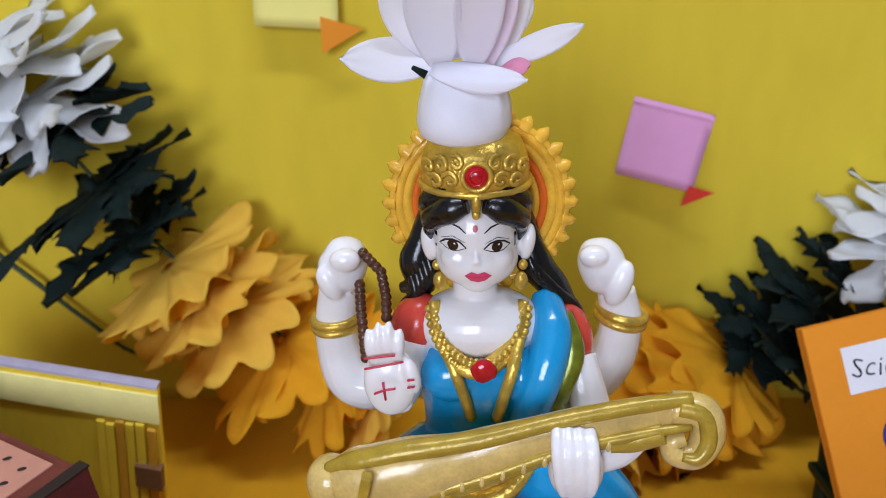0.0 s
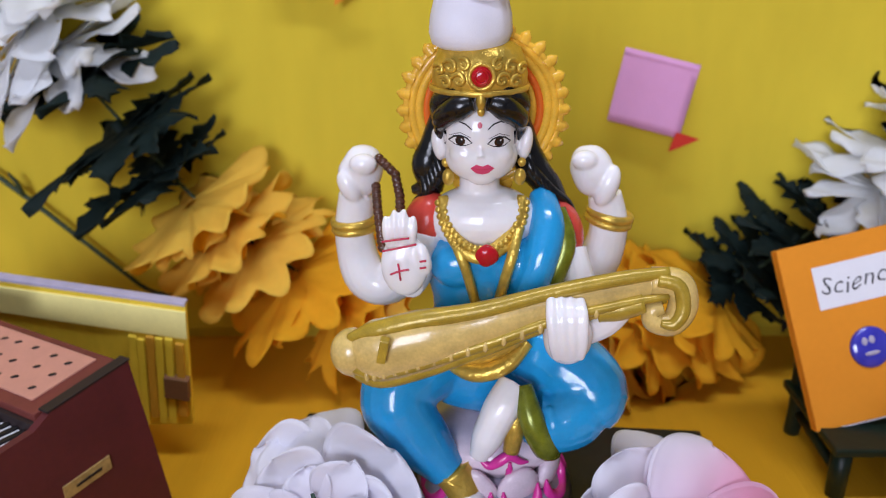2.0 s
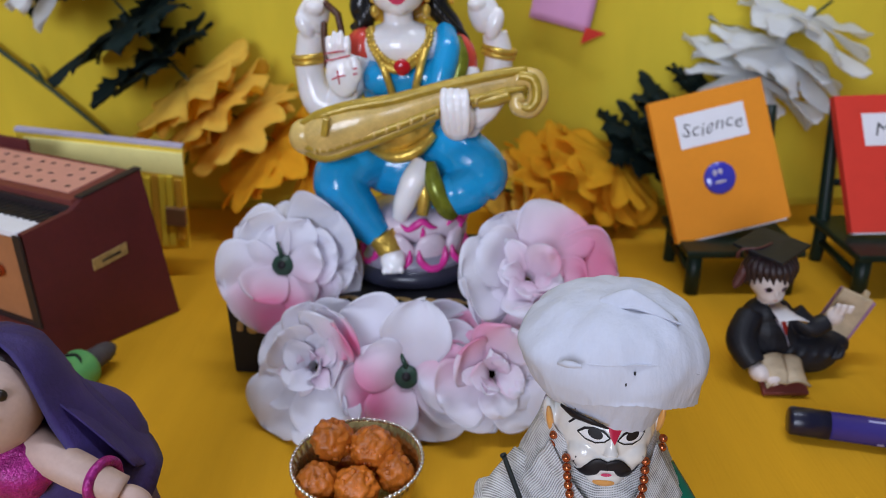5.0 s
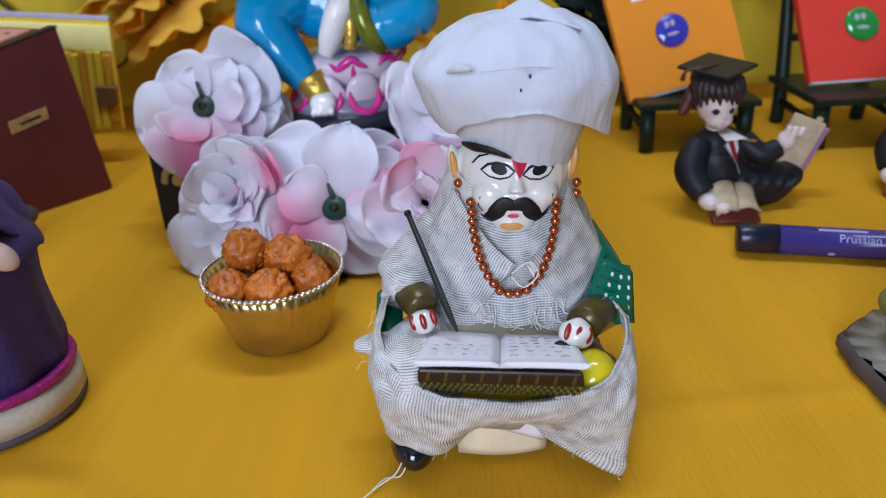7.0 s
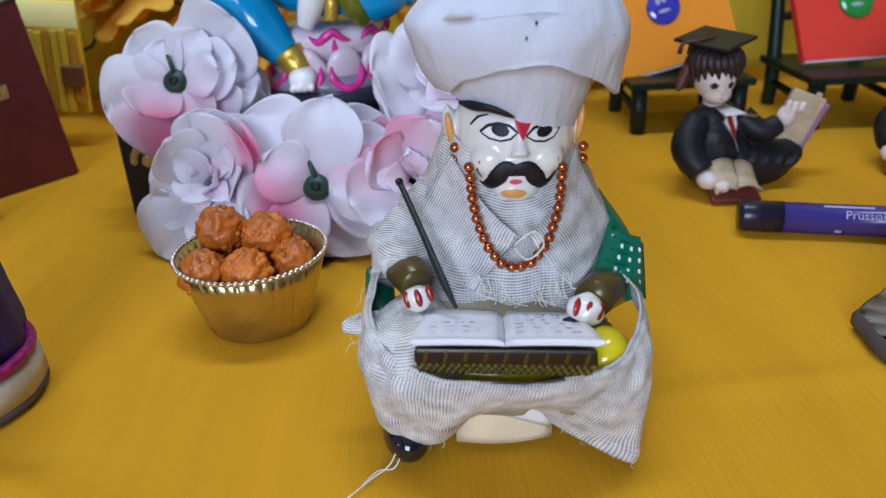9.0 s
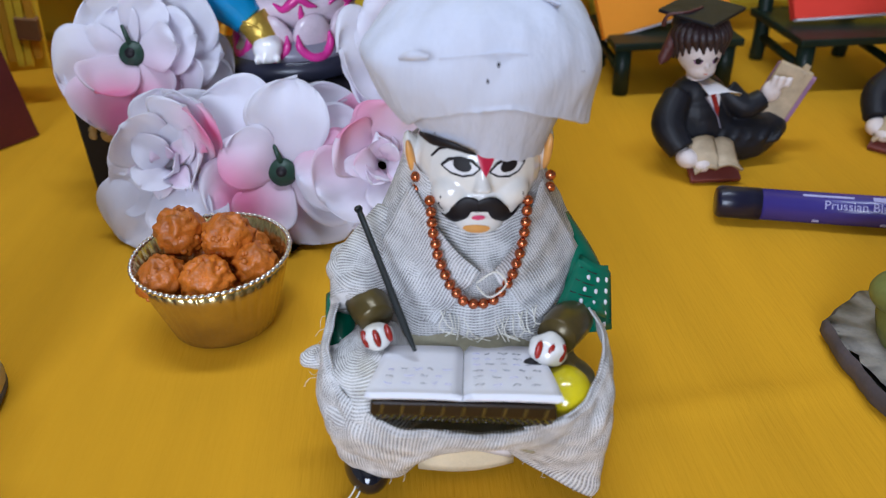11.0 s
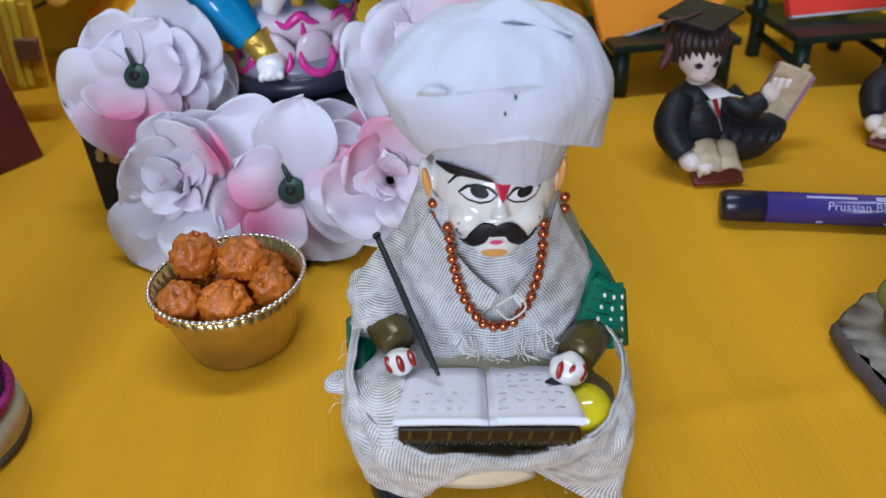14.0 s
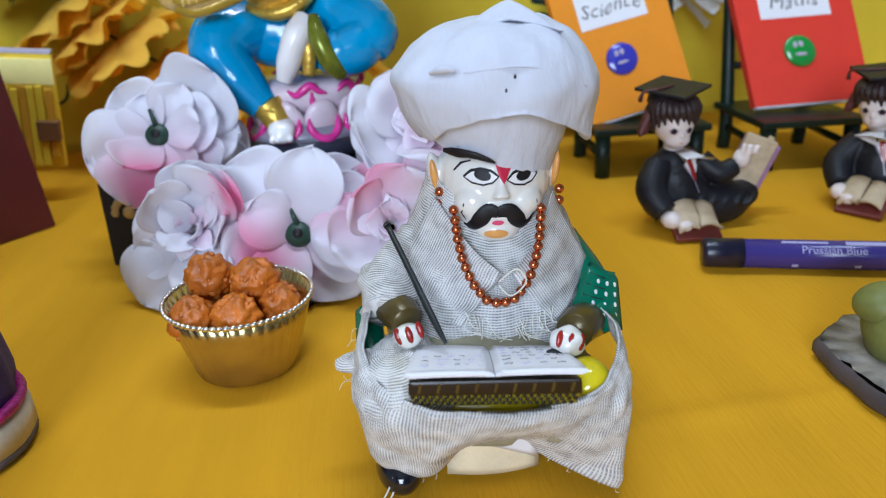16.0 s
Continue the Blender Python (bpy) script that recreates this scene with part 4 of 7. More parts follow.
    # painted features
    for sx, ex, ez in ((-1, 0.0370, 0.3074), (1, 0.0581, 0.3068)):
        lid = [(ex - 0.0064, ez - 0.0006), (ex - 0.0034, ez + 0.0021), (ex, ez + 0.0029), (ex + 0.0034, ez + 0.0021), (ex + 0.0064, ez - 0.0006)]
        low = [(ex + 0.0030, ez - 0.0021), (ex, ez - 0.0026), (ex - 0.0030, ez - 0.0021)]
        s.decal(lid + low, face, g["eye_white"], 3, 0.00025)
        s.decal(ellipse(ex, ez + 0.0001, 0.0027, 0.0026, 16), face, g["iris"], 2, 0.0004)
        s.decal(ellipse(ex, ez + 0.0001, 0.0015, 0.0015, 12), face, g["ink"], 2, 0.0005)
        # glint on the pupil, painted as a small white dot
        s.decal(ellipse(ex + 0.0008, ez + 0.0010, 0.0005, 0.0005, 8), face, g["eye_white"], 1, 0.0006)
        stroke(s, lid, 0.00052, face, g["ink"])
        stroke(s, [(ex - 0.0058, ez + 0.0022), (ex, ez + 0.0046), (ex + 0.0058, ez + 0.0022)], 0.00016, face, g["iris"])
        stroke(s, [lid[0]] + low[::-1] + [lid[-1]], 0.00026, face, g["ink"])
        stroke(s, [(ex - sx * 0.0062, 0.3140), (ex - sx * 0.0030, 0.3166), (ex + sx * 0.0010, 0.3176), (ex + sx * 0.0070, 0.3146)], 0.00042, face, g["ink"])
        stroke(s, [(0.0480 + sx * 0.0198, 0.3170), (0.0480 + sx * 0.0192, 0.3100), (0.0480 + sx * 0.0194, 0.3030)], 0.0007, face, g["hair"])
    s.decal(ellipse(0.0476, 0.3163, 0.0013, 0.0017, 12), face, g["mehndi"], 2, 0.0004)
    s.decal([(0.0424, 0.2930), (0.0458, 0.2954), (0.0489, 0.2943), (0.0520, 0.2954), (0.0556, 0.2930), (0.0524, 0.2902), (0.0489, 0.2893), (0.0454, 0.2902)], face, g["lips"], 4, 0.0004)
    stroke(s, [(0.0432, 0.2930), (0.0489, 0.2924), (0.0548, 0.2930)], 0.00018, face, g["mehndi"], 0.0006)
    return solid("seated_statue", s, (0.056, 0.392, 0.066), "glossy painted white resin seated statue in blue with a golden lute", "statue")


# ---- cloth flowers ----
def petal(s, base, d, n, length, width, cup, curl, material, tint=None, nu=8, nv=8, ruffle=0.05, seed=0, point=0.0, floor=None, round_end=False):
    d, n = V(d).normalized(), V(n).normalized()
    side = d.cross(n)

    def fn(u, v):
        w = 2 * v - 1
        if round_end:
            u = 1 - (1 - u) ** 1.8
            prof = width * 1.18 * (0.10 + 0.90 * u ** 0.62) * math.sqrt(max(0.0, 1 - u ** 4.2)) + 0.01 * width
        else:
            prof = width * math.sin(math.pi * (0.09 + 0.80 * u)) ** 0.75 * max(0.0, 1 - u ** (9 - 6.5 * point)) ** 0.5 + 0.02 * width
        a = curl * u * u
        wav = ruffle * width * noise.noise(V((u * 1.9 + seed * 7.1, w * 1.4, seed * 3.3))) * u
        return V(base) + d * (length * u * math.cos(a * 0.6)) + n * (length * u * math.sin(a) + cup * width * ((w * prof / width) ** 2 - 0.2) * (0.3 + 0.7 * u) + wav) + side * (w * prof)

    cl = (lambda p: V((p.x, p.y, max(p.z, floor)))) if floor is not None else None
    return s.sheet(fn, nu, nv, 0.0005, material, tint, clamp=cl)


def frame_of(axis):
    a = V(axis).normalized()
    e1 = a.cross(V((0, 0, 1)))
    e1.normalize()
    return a, e1, e1.cross(a)


def cloth_rose(c, axis, R, layers, pink_dir, pink, core, label, seed, lean=(0, 0, 0)):
    """A cloth flower: layers of (petals, reach, tilt from the axis, cup, height along the axis, turn)."""
    t = thing("cloth_flower", V(c) - V(axis).normalized() * 0.01, label, "artificial flower", "cloth flowers round the plinth")
    a, e1, e2 = frame_of(axis)
    rnd = random.Random(seed)
    pd = V(pink_dir).normalized()
    for li, (cnt, reach, tilt, cup, up, turn) in enumerate(layers):
        for i in range(cnt):
            ph = 2 * math.pi * (i + turn) / cnt + rnd.uniform(-0.34, 0.34)
            rad = e1 * math.cos(ph) + e2 * math.sin(ph)
            tl = radians(tilt + rnd.uniform(-20, 14))
            d = (rad * math.sin(tl) + a * math.cos(tl) + V(lean)).normalized()
            n = a * math.sin(tl) - rad * math.cos(tl)
            n = (n - d * n.dot(d)).normalized()
            side = d.cross(n)
            L = R * reach * rnd.uniform(0.72, 1.14)

            def tint(u, v, d=d, side=side, L=L):
                q = d * (L * u) + side * (L * 0.55 * (2 * v - 1) * u ** 0.6) - pd * (pink[0] * R)
                q -= a * q.dot(a)
                return min(1.0, pink[2] * math.exp(-(q.length / (pink[1] * R)) ** 2) * 1.15)

            s = Shape()
            petal(s, V(c) + a * up * R + rad * 0.003, d, n, L, L * rnd.uniform(0.52, 0.68), cup * rnd.uniform(0.4, 1.3), rnd.uniform(-0.50, 0.22), M["petal"], tint, seed=seed + i * 1.7 + li * 11, ruffle=0.32, nu=16, nv=14, floor=0.0012, round_end=True)
            part("petal", s, t)
    if core == "green":
        s = Shape()
        s.tube([V(c) - a * 0.004, V(c) + a * 0.006, V(c) + a * 0.0095], [0.009, 0.0088, 0.007], M["flower_core"], 18, 1)
        s.tube([V(c) + a * 0.0096, V(c) + a * 0.0100], [0.0036, 0.0034], M["ink"], 12, 1)
        part("green_core", s, t, "dark green plastic core")
        s = Shape()
        s.tube([V(c) + a * 0.008 + e2 * 0.006, V(c) + a * 0.010 + e2 * 0.018 + e1 * 0.004], [0.0022, 0.0012], M["flower_core"], 8, 1)
        part("stalk", s, t)
    else:
        # a loose bud of small crumpled petals
        for i in range(5):
            ph = 2 * math.pi * (i + rnd.uniform(-0.3, 0.3)) / 5
            rad = e1 * math.cos(ph) + e2 * math.sin(ph)
            s = Shape()
            petal(s, V(c) + rad * 0.004 + a * 0.004, a * rnd.uniform(0.5, 0.9) + rad * rnd.uniform(0.2, 0.8), -rad + a * 0.4, R * rnd.uniform(0.30, 0.46), R * rnd.uniform(0.17, 0.25), rnd.uniform(0.2, 1.1), rnd.uniform(-0.9, 0.2), M["petal"], lambda u, v: 0.35 * (1 - u), seed=seed + i, floor=0.0012, nu=12, nv=10, ruffle=0.5, round_end=True)
            part("inner_petal", s, t)
    return t


def make_head_flower():
    t = thing("lotus_flower", (0.044, 0.404, 0.356), "white cloth lotus flower set upside on the statue's crown", "artificial flower")
    s = Shape()
    s.lathe((0.0425, 0.4045, 0.3535), [(0.0150, 0.0), (0.0205, 0.003), (0.0225, 0.009), (0.0218, 0.018), (0.0195, 0.027), (0.0185, 0.034), (0.0, 0.036)], M["calyx_cloth"], 36, 1, 1, lambda a, z: 1 + 0.03 * math.sin(3 * a + z * 60))
    part("calyx", s, t, "white cloth cup of the flower")
    c = V((0.0425, 0.4000, 0.3885))
    for off, d, n, L, W, cup, pk in (
            ((-0.010, 0, 0.004), (-1, -0.15, -0.03), (0, -0.9, 0.5), 0.045, 0.0105, 0.15, 0), ((-0.014, -0.014, 0.001), (1, -0.22, -0.16), (0.1, -0.85, 0.5), 0.043, 0.0072, -0.35, 0),
            ((0.014, 0, 0.002), (1, -0.1, 0.36), (-0.2, -0.9, 0.4), 0.042, 0.0060, 0.1, 0), ((0.014, 0.002, 0.000), (0.34, 0, 1), (0, -1, 0.2), 0.043, 0.0075, 0.15, 0),
            ((0.016, -0.006, -0.002), (1, -0.3, 0.25), (0, -0.8, 0.6), 0.015, 0.0050, 0.2, 1), ((-0.014, 0, 0.006), (-0.62, 0, 1), (0.1, -1, 0.3), 0.040, 0.0110, 0.3, 0),
            ((-0.010, -0.010, 0.002), (-0.12, -0.12, 1), (0, -1, 0.1), 0.050, 0.0120, 0.5, 0), ((0.004, -0.012, 0.002), (0.12, -0.10, 1), (0, -1, 0.1), 0.050, 0.0105, 0.5, 0.06),
            ((0.010, -0.006, 0.002), (0.22, 0.05, 1), (-0.2, -1, 0.1), 0.048, 0.0090, 0.5, 0.22), ((-0.004, 0.010, 0.002), (-0.2, 0.3, 1), (0, -1, 0.3), 0.050, 0.0120, 0.4, 0),
            ((0.008, 0.012, 0.002), (0.3, 0.4, 1), (0, -1, 0.3), 0.050, 0.0110, 0.4, 0), ((0.006, 0.014, 0.002), (0.7, 0.7, 0.6), (0, -0.6, 0.7), 0.045, 0.0100, 0.3, 0),
            ((-0.006, 0.014, 0.002), (-0.7, 0.7, 0.5), (0, -0.6, 0.7), 0.045, 0.0100, 0.3, 0), ((0, 0.014, 0.002), (0, 1, 0.3), (0, -0.3, 1), 0.045, 0.0100, 0.3, 0)):
        d, n = V(d).normalized(), V(n)
        n = (n - d * n.dot(d)).normalized()
        s = Shape()
        petal(s, c + V(off), d, n, L, W, cup, 0.15, M["petal"], lambda u, v, pk=pk: pk * 0.85, seed=L * 977 + W * 500, ruffle=0.15, point=0.35, nu=10, nv=10)
        part("petal", s, t)
    s = Shape()
    s.tube([(0.026, 0.3905, 0.3865), (0.020, 0.3900, 0.3900)], [0.002, 0.001], M["leaf_dark"], 8, 1)
    part("stalk", s, t)


def frill(s, c, axis, R, lobes, width, wav, cone, material, seed, pointed=False, clamp_y=0.745):
    """A layer of cloth: long fingers round a hub, uneven in length and lift."""
    a, e1, e2 = frame_of(axis)
    rnd = random.Random(seed)
    rot = rnd.uniform(0, 6.28)
    cl = lambda p: V((p.x, min(p.y, clamp_y), max(p.z, 0.0012)))
    for i in range(lobes):
        th = rot + 2 * math.pi * (i + rnd.uniform(-0.22, 0.22)) / lobes
        rad = e1 * math.cos(th) + e2 * math.sin(th)
        d = (rad + a * (cone + rnd.uniform(-wav, wav))).normalized()
        n = (a - d * a.dot(d)).normalized()
        side = d.cross(n)
        L, W = R * rnd.uniform(0.78, 1.12), R * width * rnd.uniform(0.85, 1.2)
        curl, cup, ph, twist = rnd.uniform(-0.24, 0.18), rnd.uniform(-0.5, 0.5), rnd.uniform(0, 6), rnd.uniform(-0.18, 0.18)

        def fn(u, v):
            w = 2 * v - 1
            if pointed:
                prof = W * (0.10 + 1.05 * math.sin(math.pi * min(1.0, u * 0.97 + 0.03)) ** 0.8) * (1 + 0.30 * math.sin(u * 30 + ph))
            else:
                u = 1 - (1 - u) ** 1.7
                prof = W * (0.22 + 0.78 * u ** 0.6) * math.sqrt(max(0.0, 1 - u ** 5)) * (1 + 0.16 * math.sin(u * 15 + ph))
            q = w * prof
            return V(c) + d * (L * u) + side * q + n * (L * curl * u * u + cup * q * q / W + twist * q * u + 0.05 * L * u * math.sin(7 * u + ph + 2 * w))

        s.sheet(fn, 14, 6, 0.0005, material, clamp=cl)
    s.tube([V(c) - a * R * 0.10, V(c) + a * R * 0.10], [R * 0.05, R * 0.05], material, 10, 1)


def ruffled_disc(s, c, axis, R, lobes, wav, cone, material, seed, clamp_y=0.745):
    """A round layer of cloth gathered at its middle, with radial folds and a scalloped rim."""
    a, e1, e2 = frame_of(axis)
    cl = lambda p: V((p.x, min(p.y, clamp_y), max(p.z, 0.0012)))

    def fn(u, v):
        th = 2 * math.pi * v
        rad = e1 * math.cos(th) + e2 * math.sin(th)
        n1 = noise.noise(V((math.cos(th) * 1.3 + seed, math.sin(th) * 1.3, seed * 1.7)))
        n2 = noise.noise(V((math.cos(th) * 3.4, math.sin(th) * 3.4 + seed, seed)))
        notch = abs(math.sin(lobes * th / 2 + seed)) ** 0.6
        r = R * (0.06 + 0.94 * u) * (1 + 0.16 * n1 * u) * (1 - 0.30 * (1 - notch) * u ** 3)
        fold = math.sin(4 * th + 4.0 * n1 + seed)
        return V(c) + rad * r + a * R * (cone * u + wav * u ** 1.4 * (0.55 * fold + 1.5 * n2) + 0.05 * u ** 4 * math.sin(lobes * th))

    s.sheet(fn, 10, 110, 0.0005, material, wrap=True, clamp=cl)


def make_garland(name, origin, layers, axis, label, stalk):
    t = thing(name, origin, label, "garland", "wall garlands")
    for i, (kind, c, R, tilt) in enumerate(layers):
        s = Shape()
        ax = V(axis) + V(tilt)
        if kind == "leaf":
            frill(s, c, ax, R * 1.05, 12, 0.17, 0.10, 0.04, M["leaf_dark"], i * 3.7 + len(name), True)
        elif kind == "white":
            frill(s, c, ax, R * 1.12, 14, 0.24, 0.18, 0.22, M["white_cloth"], i * 2.9 + len(name))
        elif kind == "pale":
            ruffled_disc(s, c, ax, R * 1.0, 13, 0.12, 0.16, M["marigold_pale"], i * 2.3 + len(name))
            ruffled_disc(s, V(c) + V(ax).normalized() * 0.007, ax, R * 0.78, 11, 0.14, 0.20, M["marigold_pale"], i * 1.3)
        else:
            ruffled_disc(s, c, ax, R * 1.0, 13, 0.12, 0.20, M["marigold"], i * 2.1 + len(name))
            frill(s, V(c) + V(ax).normalized() * 0.006, ax, R * 0.85, 7, 0.40, 0.10, 0.30, M["marigold"], i * 1.1)
        part({"leaf": "leaf_layer", "white": "petal_layer", "pale": "petal_layer"}.get(kind, "petal_layer"), s, t, {"leaf": "dark green cloth leaves", "white": "white cloth petals", "pale": "yellow cloth petals"}.get(kind, "orange cloth petals"))
    s = Shape()
    s.tube(stalk, 0.0018, M["stem"], 8, 5)
    part("stalk", s, t)


# ---- the harmonium model ----
HO, HU, HV = V((-0.258, 0.341, 0)), V((-0.89, 0.455, 0)), V((0.60, 0.80, 0))


def hp(a, b, z):
    return HO + HU * a + HV * b + V((0, 0, z))


def hblock(a0, a1, b0, b1, z0, z1, material, bevel=0.0008):
    r = lambda z: [hp(a0, b0, z), hp(a0, b1, z), hp(a1, b1, z), hp(a1, b0, z)]
    return Shape().hexa(r(z0), r(z1), material, bevel)


def hslope(a0, a1, b0, b1, low, high, material, bevel=0.0008):
    """A block whose lower and upper faces rise from front to back: low and high give z at b0 and b1."""
    r = lambda z: [hp(a0, b0, z[0]), hp(a0, b1, z[1]), hp(a1, b1, z[1]), hp(a1, b0, z[0])]
    return Shape().hexa(r(low), r(high), material, bevel)


def make_harmonium():
    t = thing("toy_harmonium", (-0.34, 0.44, 0.0), "handmade maroon card harmonium with paper keys and copper knobs", "toy instrument")
    # base and top take the lit maroon tone, body and side the dark one
    part("base", hblock(-0.001, 0.262, -0.012, 0.118, 0.0, 0.036, M["maroon_lit"]), t, "maroon card base in a lighter lit tone")
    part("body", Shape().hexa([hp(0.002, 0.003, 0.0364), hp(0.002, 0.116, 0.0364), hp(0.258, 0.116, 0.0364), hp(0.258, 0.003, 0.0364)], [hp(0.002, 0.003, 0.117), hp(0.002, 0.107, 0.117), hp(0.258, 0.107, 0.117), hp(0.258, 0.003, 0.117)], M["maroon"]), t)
    front = part("front_panel", hblock(0.004, 0.256, -0.0015, 0.0027, 0.040, 0.116, M["brown_card"], 0.0005), t, "tan card front panel")
    part("dark_strip", hblock(0.002, 0.258, -0.0045, -0.0018, 0.0364, 0.0405, M["dark_edge"], 0.0004), t)
    for k in range(8):
        s = Shape()
        s.ell(hp(0.034 + 0.0265 * k, -0.0055, 0.083), 0.0058, M["copper"], nu=16, nv=10)
        part("knob", s, front, "copper bead knob")
    s = Shape()
    prof = ((-0.012, 0.0), (0.122, 0.0), (0.107, 0.1480), (0.098, 0.1462), (0.052, 0.1370), (0.040, 0.129), (-0.002, 0.1215), (-0.004, 0.036))
    a, b = [hp(-0.0065, x, z) for x, z in prof], [hp(-0.0005, x, z) for x, z in prof]
    n = len(prof)
    s.add(a + b, [tuple(range(n)), tuple(range(n, 2 * n))[::-1]] + [(i, (i + 1) % n, n + (i + 1) % n, n + i) for i in range(n)], M["maroon"], False)
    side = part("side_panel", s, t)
    part("gold_plate", Shape().hexa([hp(-0.0078, 0.048, 0.071), hp(-0.0064, 0.048, 0.071), hp(-0.0064, 0.081, 0.0765), hp(-0.0078, 0.081, 0.0765)],
                                    [hp(-0.0078, 0.048, 0.0815), hp(-0.0064, 0.048, 0.0815), hp(-0.0064, 0.081, 0.087), hp(-0.0078, 0.081, 0.087)], M["ornament"], 0.0003), side, "gold paper handle plate")
    part("plate_slot", Shape().hexa([hp(-0.0083, 0.056, 0.0768), hp(-0.0079, 0.056, 0.0768), hp(-0.0079, 0.074, 0.0795), hp(-0.0083, 0.074, 0.0795)],
                                    [hp(-0.0083, 0.056, 0.0785), hp(-0.0079, 0.056, 0.0785), hp(-0.0079, 0.074, 0.0818), hp(-0.0083, 0.074, 0.0818)], M["dark_edge"], 0), side)
    part("dark_strip", Shape().hexa([hp(-0.007, 0.050, 0.1370), hp(0.002, 0.050, 0.1370), hp(0.002, 0.108, 0.1484), hp(-0.007, 0.108, 0.1484)],
                                    [hp(-0.007, 0.050, 0.1386), hp(0.002, 0.050, 0.1386), hp(0.002, 0.108, 0.1500), hp(-0.007, 0.108, 0.1500)], M["dark_edge"], 0.0003), side)
    part("dark_strip", hblock(-0.0072, 0.0022, -0.0058, -0.0040, 0.0365, 0.1205, M["dark_edge"], 0.0004), side)
    part("key_rail", hblock(0.0, 0.256, -0.003, 0.014, 0.1174, 0.1225, M["white_paper"], 0.0004), t, "white paper key rail")
    for k in range(30):
        a0 = 0.001 + 0.0085 * k
        part("white_key", hblock(a0, a0 + 0.0080, 0.0145, 0.043, 0.1174, 0.1222, M["white_paper"], 0.0003), t, "white paper key")
    for k in range(29):
        a0 = 0.0070 + 0.0085 * k
        part("black_key", hblock(a0, a0 + 0.0042, 0.020, 0.043, 0.1224, 0.1240, M["ink"], 0.0003), t, "black paper key")
    top = part("top_block", hslope(0.0025, 0.256, 0.047, 0.106, (0.1174, 0.1174), (0.1352, 0.1470), M["maroon_lit"]), t, "maroon card top in a lighter lit tone")
    part("dark_strip", hblock(0.001, 0.256, 0.0435, 0.0468, 0.1174, 0.1300, M["dark_edge"], 0.0004), t)
    panel = part("salmon_panel", hslope(0.016, 0.25, 0.055, 0.100, (0.1369, 0.1459), (0.1382, 0.1472), M["salmon"], 0.0003), top, "salmon card panel with punched dots")
    rnd = random.Random(4)
    s = Shape()
    for i in range(12):
        for j in range(3):
            db = 0.064 + 0.0135 * j + rnd.uniform(-0.002, 0.002)
            c = hp(0.030 + 0.0185 * i + rnd.uniform(-0.003, 0.003), db, 0.1384 + 0.2 * (db - 0.055))
            s.ell(c, (0.0030, 0.0019, 0.0005), M["dark_edge"], (0, 0, 20), 10, 4)
    part("dot", s, panel, "punched dark dots", "stuff")
    part("back_flap", hblock(0.150, 0.256, 0.1065, 0.111, 0.1175, 0.1570, M["maroon"]), t)


def make_card():
    t = thing("painted_card", (-0.27, 0.56, 0), "yellow painted card board leaning on the harmonium's back", "card board")
    tl, tr, dn = V((-0.372, 0.556, 0.150)), V((-0.1855, 0.5245, 0.1385)), V((-0.006, -0.014, -0.1370))
    bl, br = V((-0.378, 0.546, 0.002)), tr + dn
    th = V((0.0, 0.005, 0.0016))
    part("top_edge", Shape().hexa([tl + V((0, -0.001, 0.0003)), tr + V((0, -0.001, 0.0003)), tr + th * 1.4, tl + th * 1.4], [tl + V((0, -0.001, 0.004)), tr + V((0, -0.001, 0.003)), tr + th * 1.4 + V((0, 0, 0.002)), tl + th * 1.4 + V((0, 0, 0.003))], M["card_edge"], 0.0005), t, "lavender paper edge")
    f = V((0, -0.0032, -0.001))
    along = (tl - tr).normalized()
    s = Shape()
    e0, e1 = tr + along * 0.048, br + along * 0.048
    s.hexa([bl, e1, e1 + th, bl + th], [tl, e0, e0 + th, tl + th], M["card_yellow"])
    c0, c1 = e0 - along * 0.0002 + dn * 0.83, tr + dn * 0.77
    s.hexa([c0, c1, c1 + th, c0 + th], [e0 - along * 0.0002, tr, tr + th, e0 - along * 0.0002 + th], M["card_yellow"])
    part("board", s, t)
    part("pale_band", Shape().hexa([tr + dn * 0.20 + f * 0.4, tr + dn * 0.20 + along * 0.18 + f * 0.4, tr + dn * 0.20 + along * 0.18 - f * 0.1, tr + dn * 0.20 - f * 0.1],
                                   [tr + dn * 0.03 + f * 0.4, tr + dn * 0.03 + along * 0.18 + f * 0.4, tr + dn * 0.03 + along * 0.18 - f * 0.1, tr + dn * 0.03 - f * 0.1], M["pale_card"], 0.0003), t, "pale yellow painted band")
    rnd = random.Random(9)
    for k in range(6):
        x = 0.003 + 0.0085 * k + rnd.uniform(-0.001, 0.001)
        a0, a1 = rnd.uniform(0.20, 0.26), rnd.uniform(0.66, 0.82)
        p = tr + along * x
        w = along * 0.0070
        part("slat", Shape().hexa([p + dn * a1 + f * 2, p + dn * a1 + w + f * 2, p + dn * a1 + w + f * 0.5, p + dn * a1 + f * 0.5], [p + dn * a0 + f * 1.4, p + dn * a0 + w + f * 1.4, p + dn * a0 + w + f * 0.5, p + dn * a0 + f * 0.5], M["card_yellow"] if k % 3 else M["card_orange"], 0.0006), t, "painted paper slat")
    p = tr + along * -0.001
    part("brown_band", Shape().hexa([p + dn * 0.560 + f * 2.6, p + dn * 0.560 + along * 0.022 + f * 2.6, p + dn * 0.560 + along * 0.022 + f * 0.6, p + dn * 0.560 + f * 0.6], [p + dn * 0.430 + f * 2.6, p + dn * 0.430 + along * 0.022 + f * 2.6, p + dn * 0.430 + along * 0.022 + f * 0.6, p + dn * 0.430 + f * 0.6], M["card_brown"], 0.0004), t, "brown paper band")


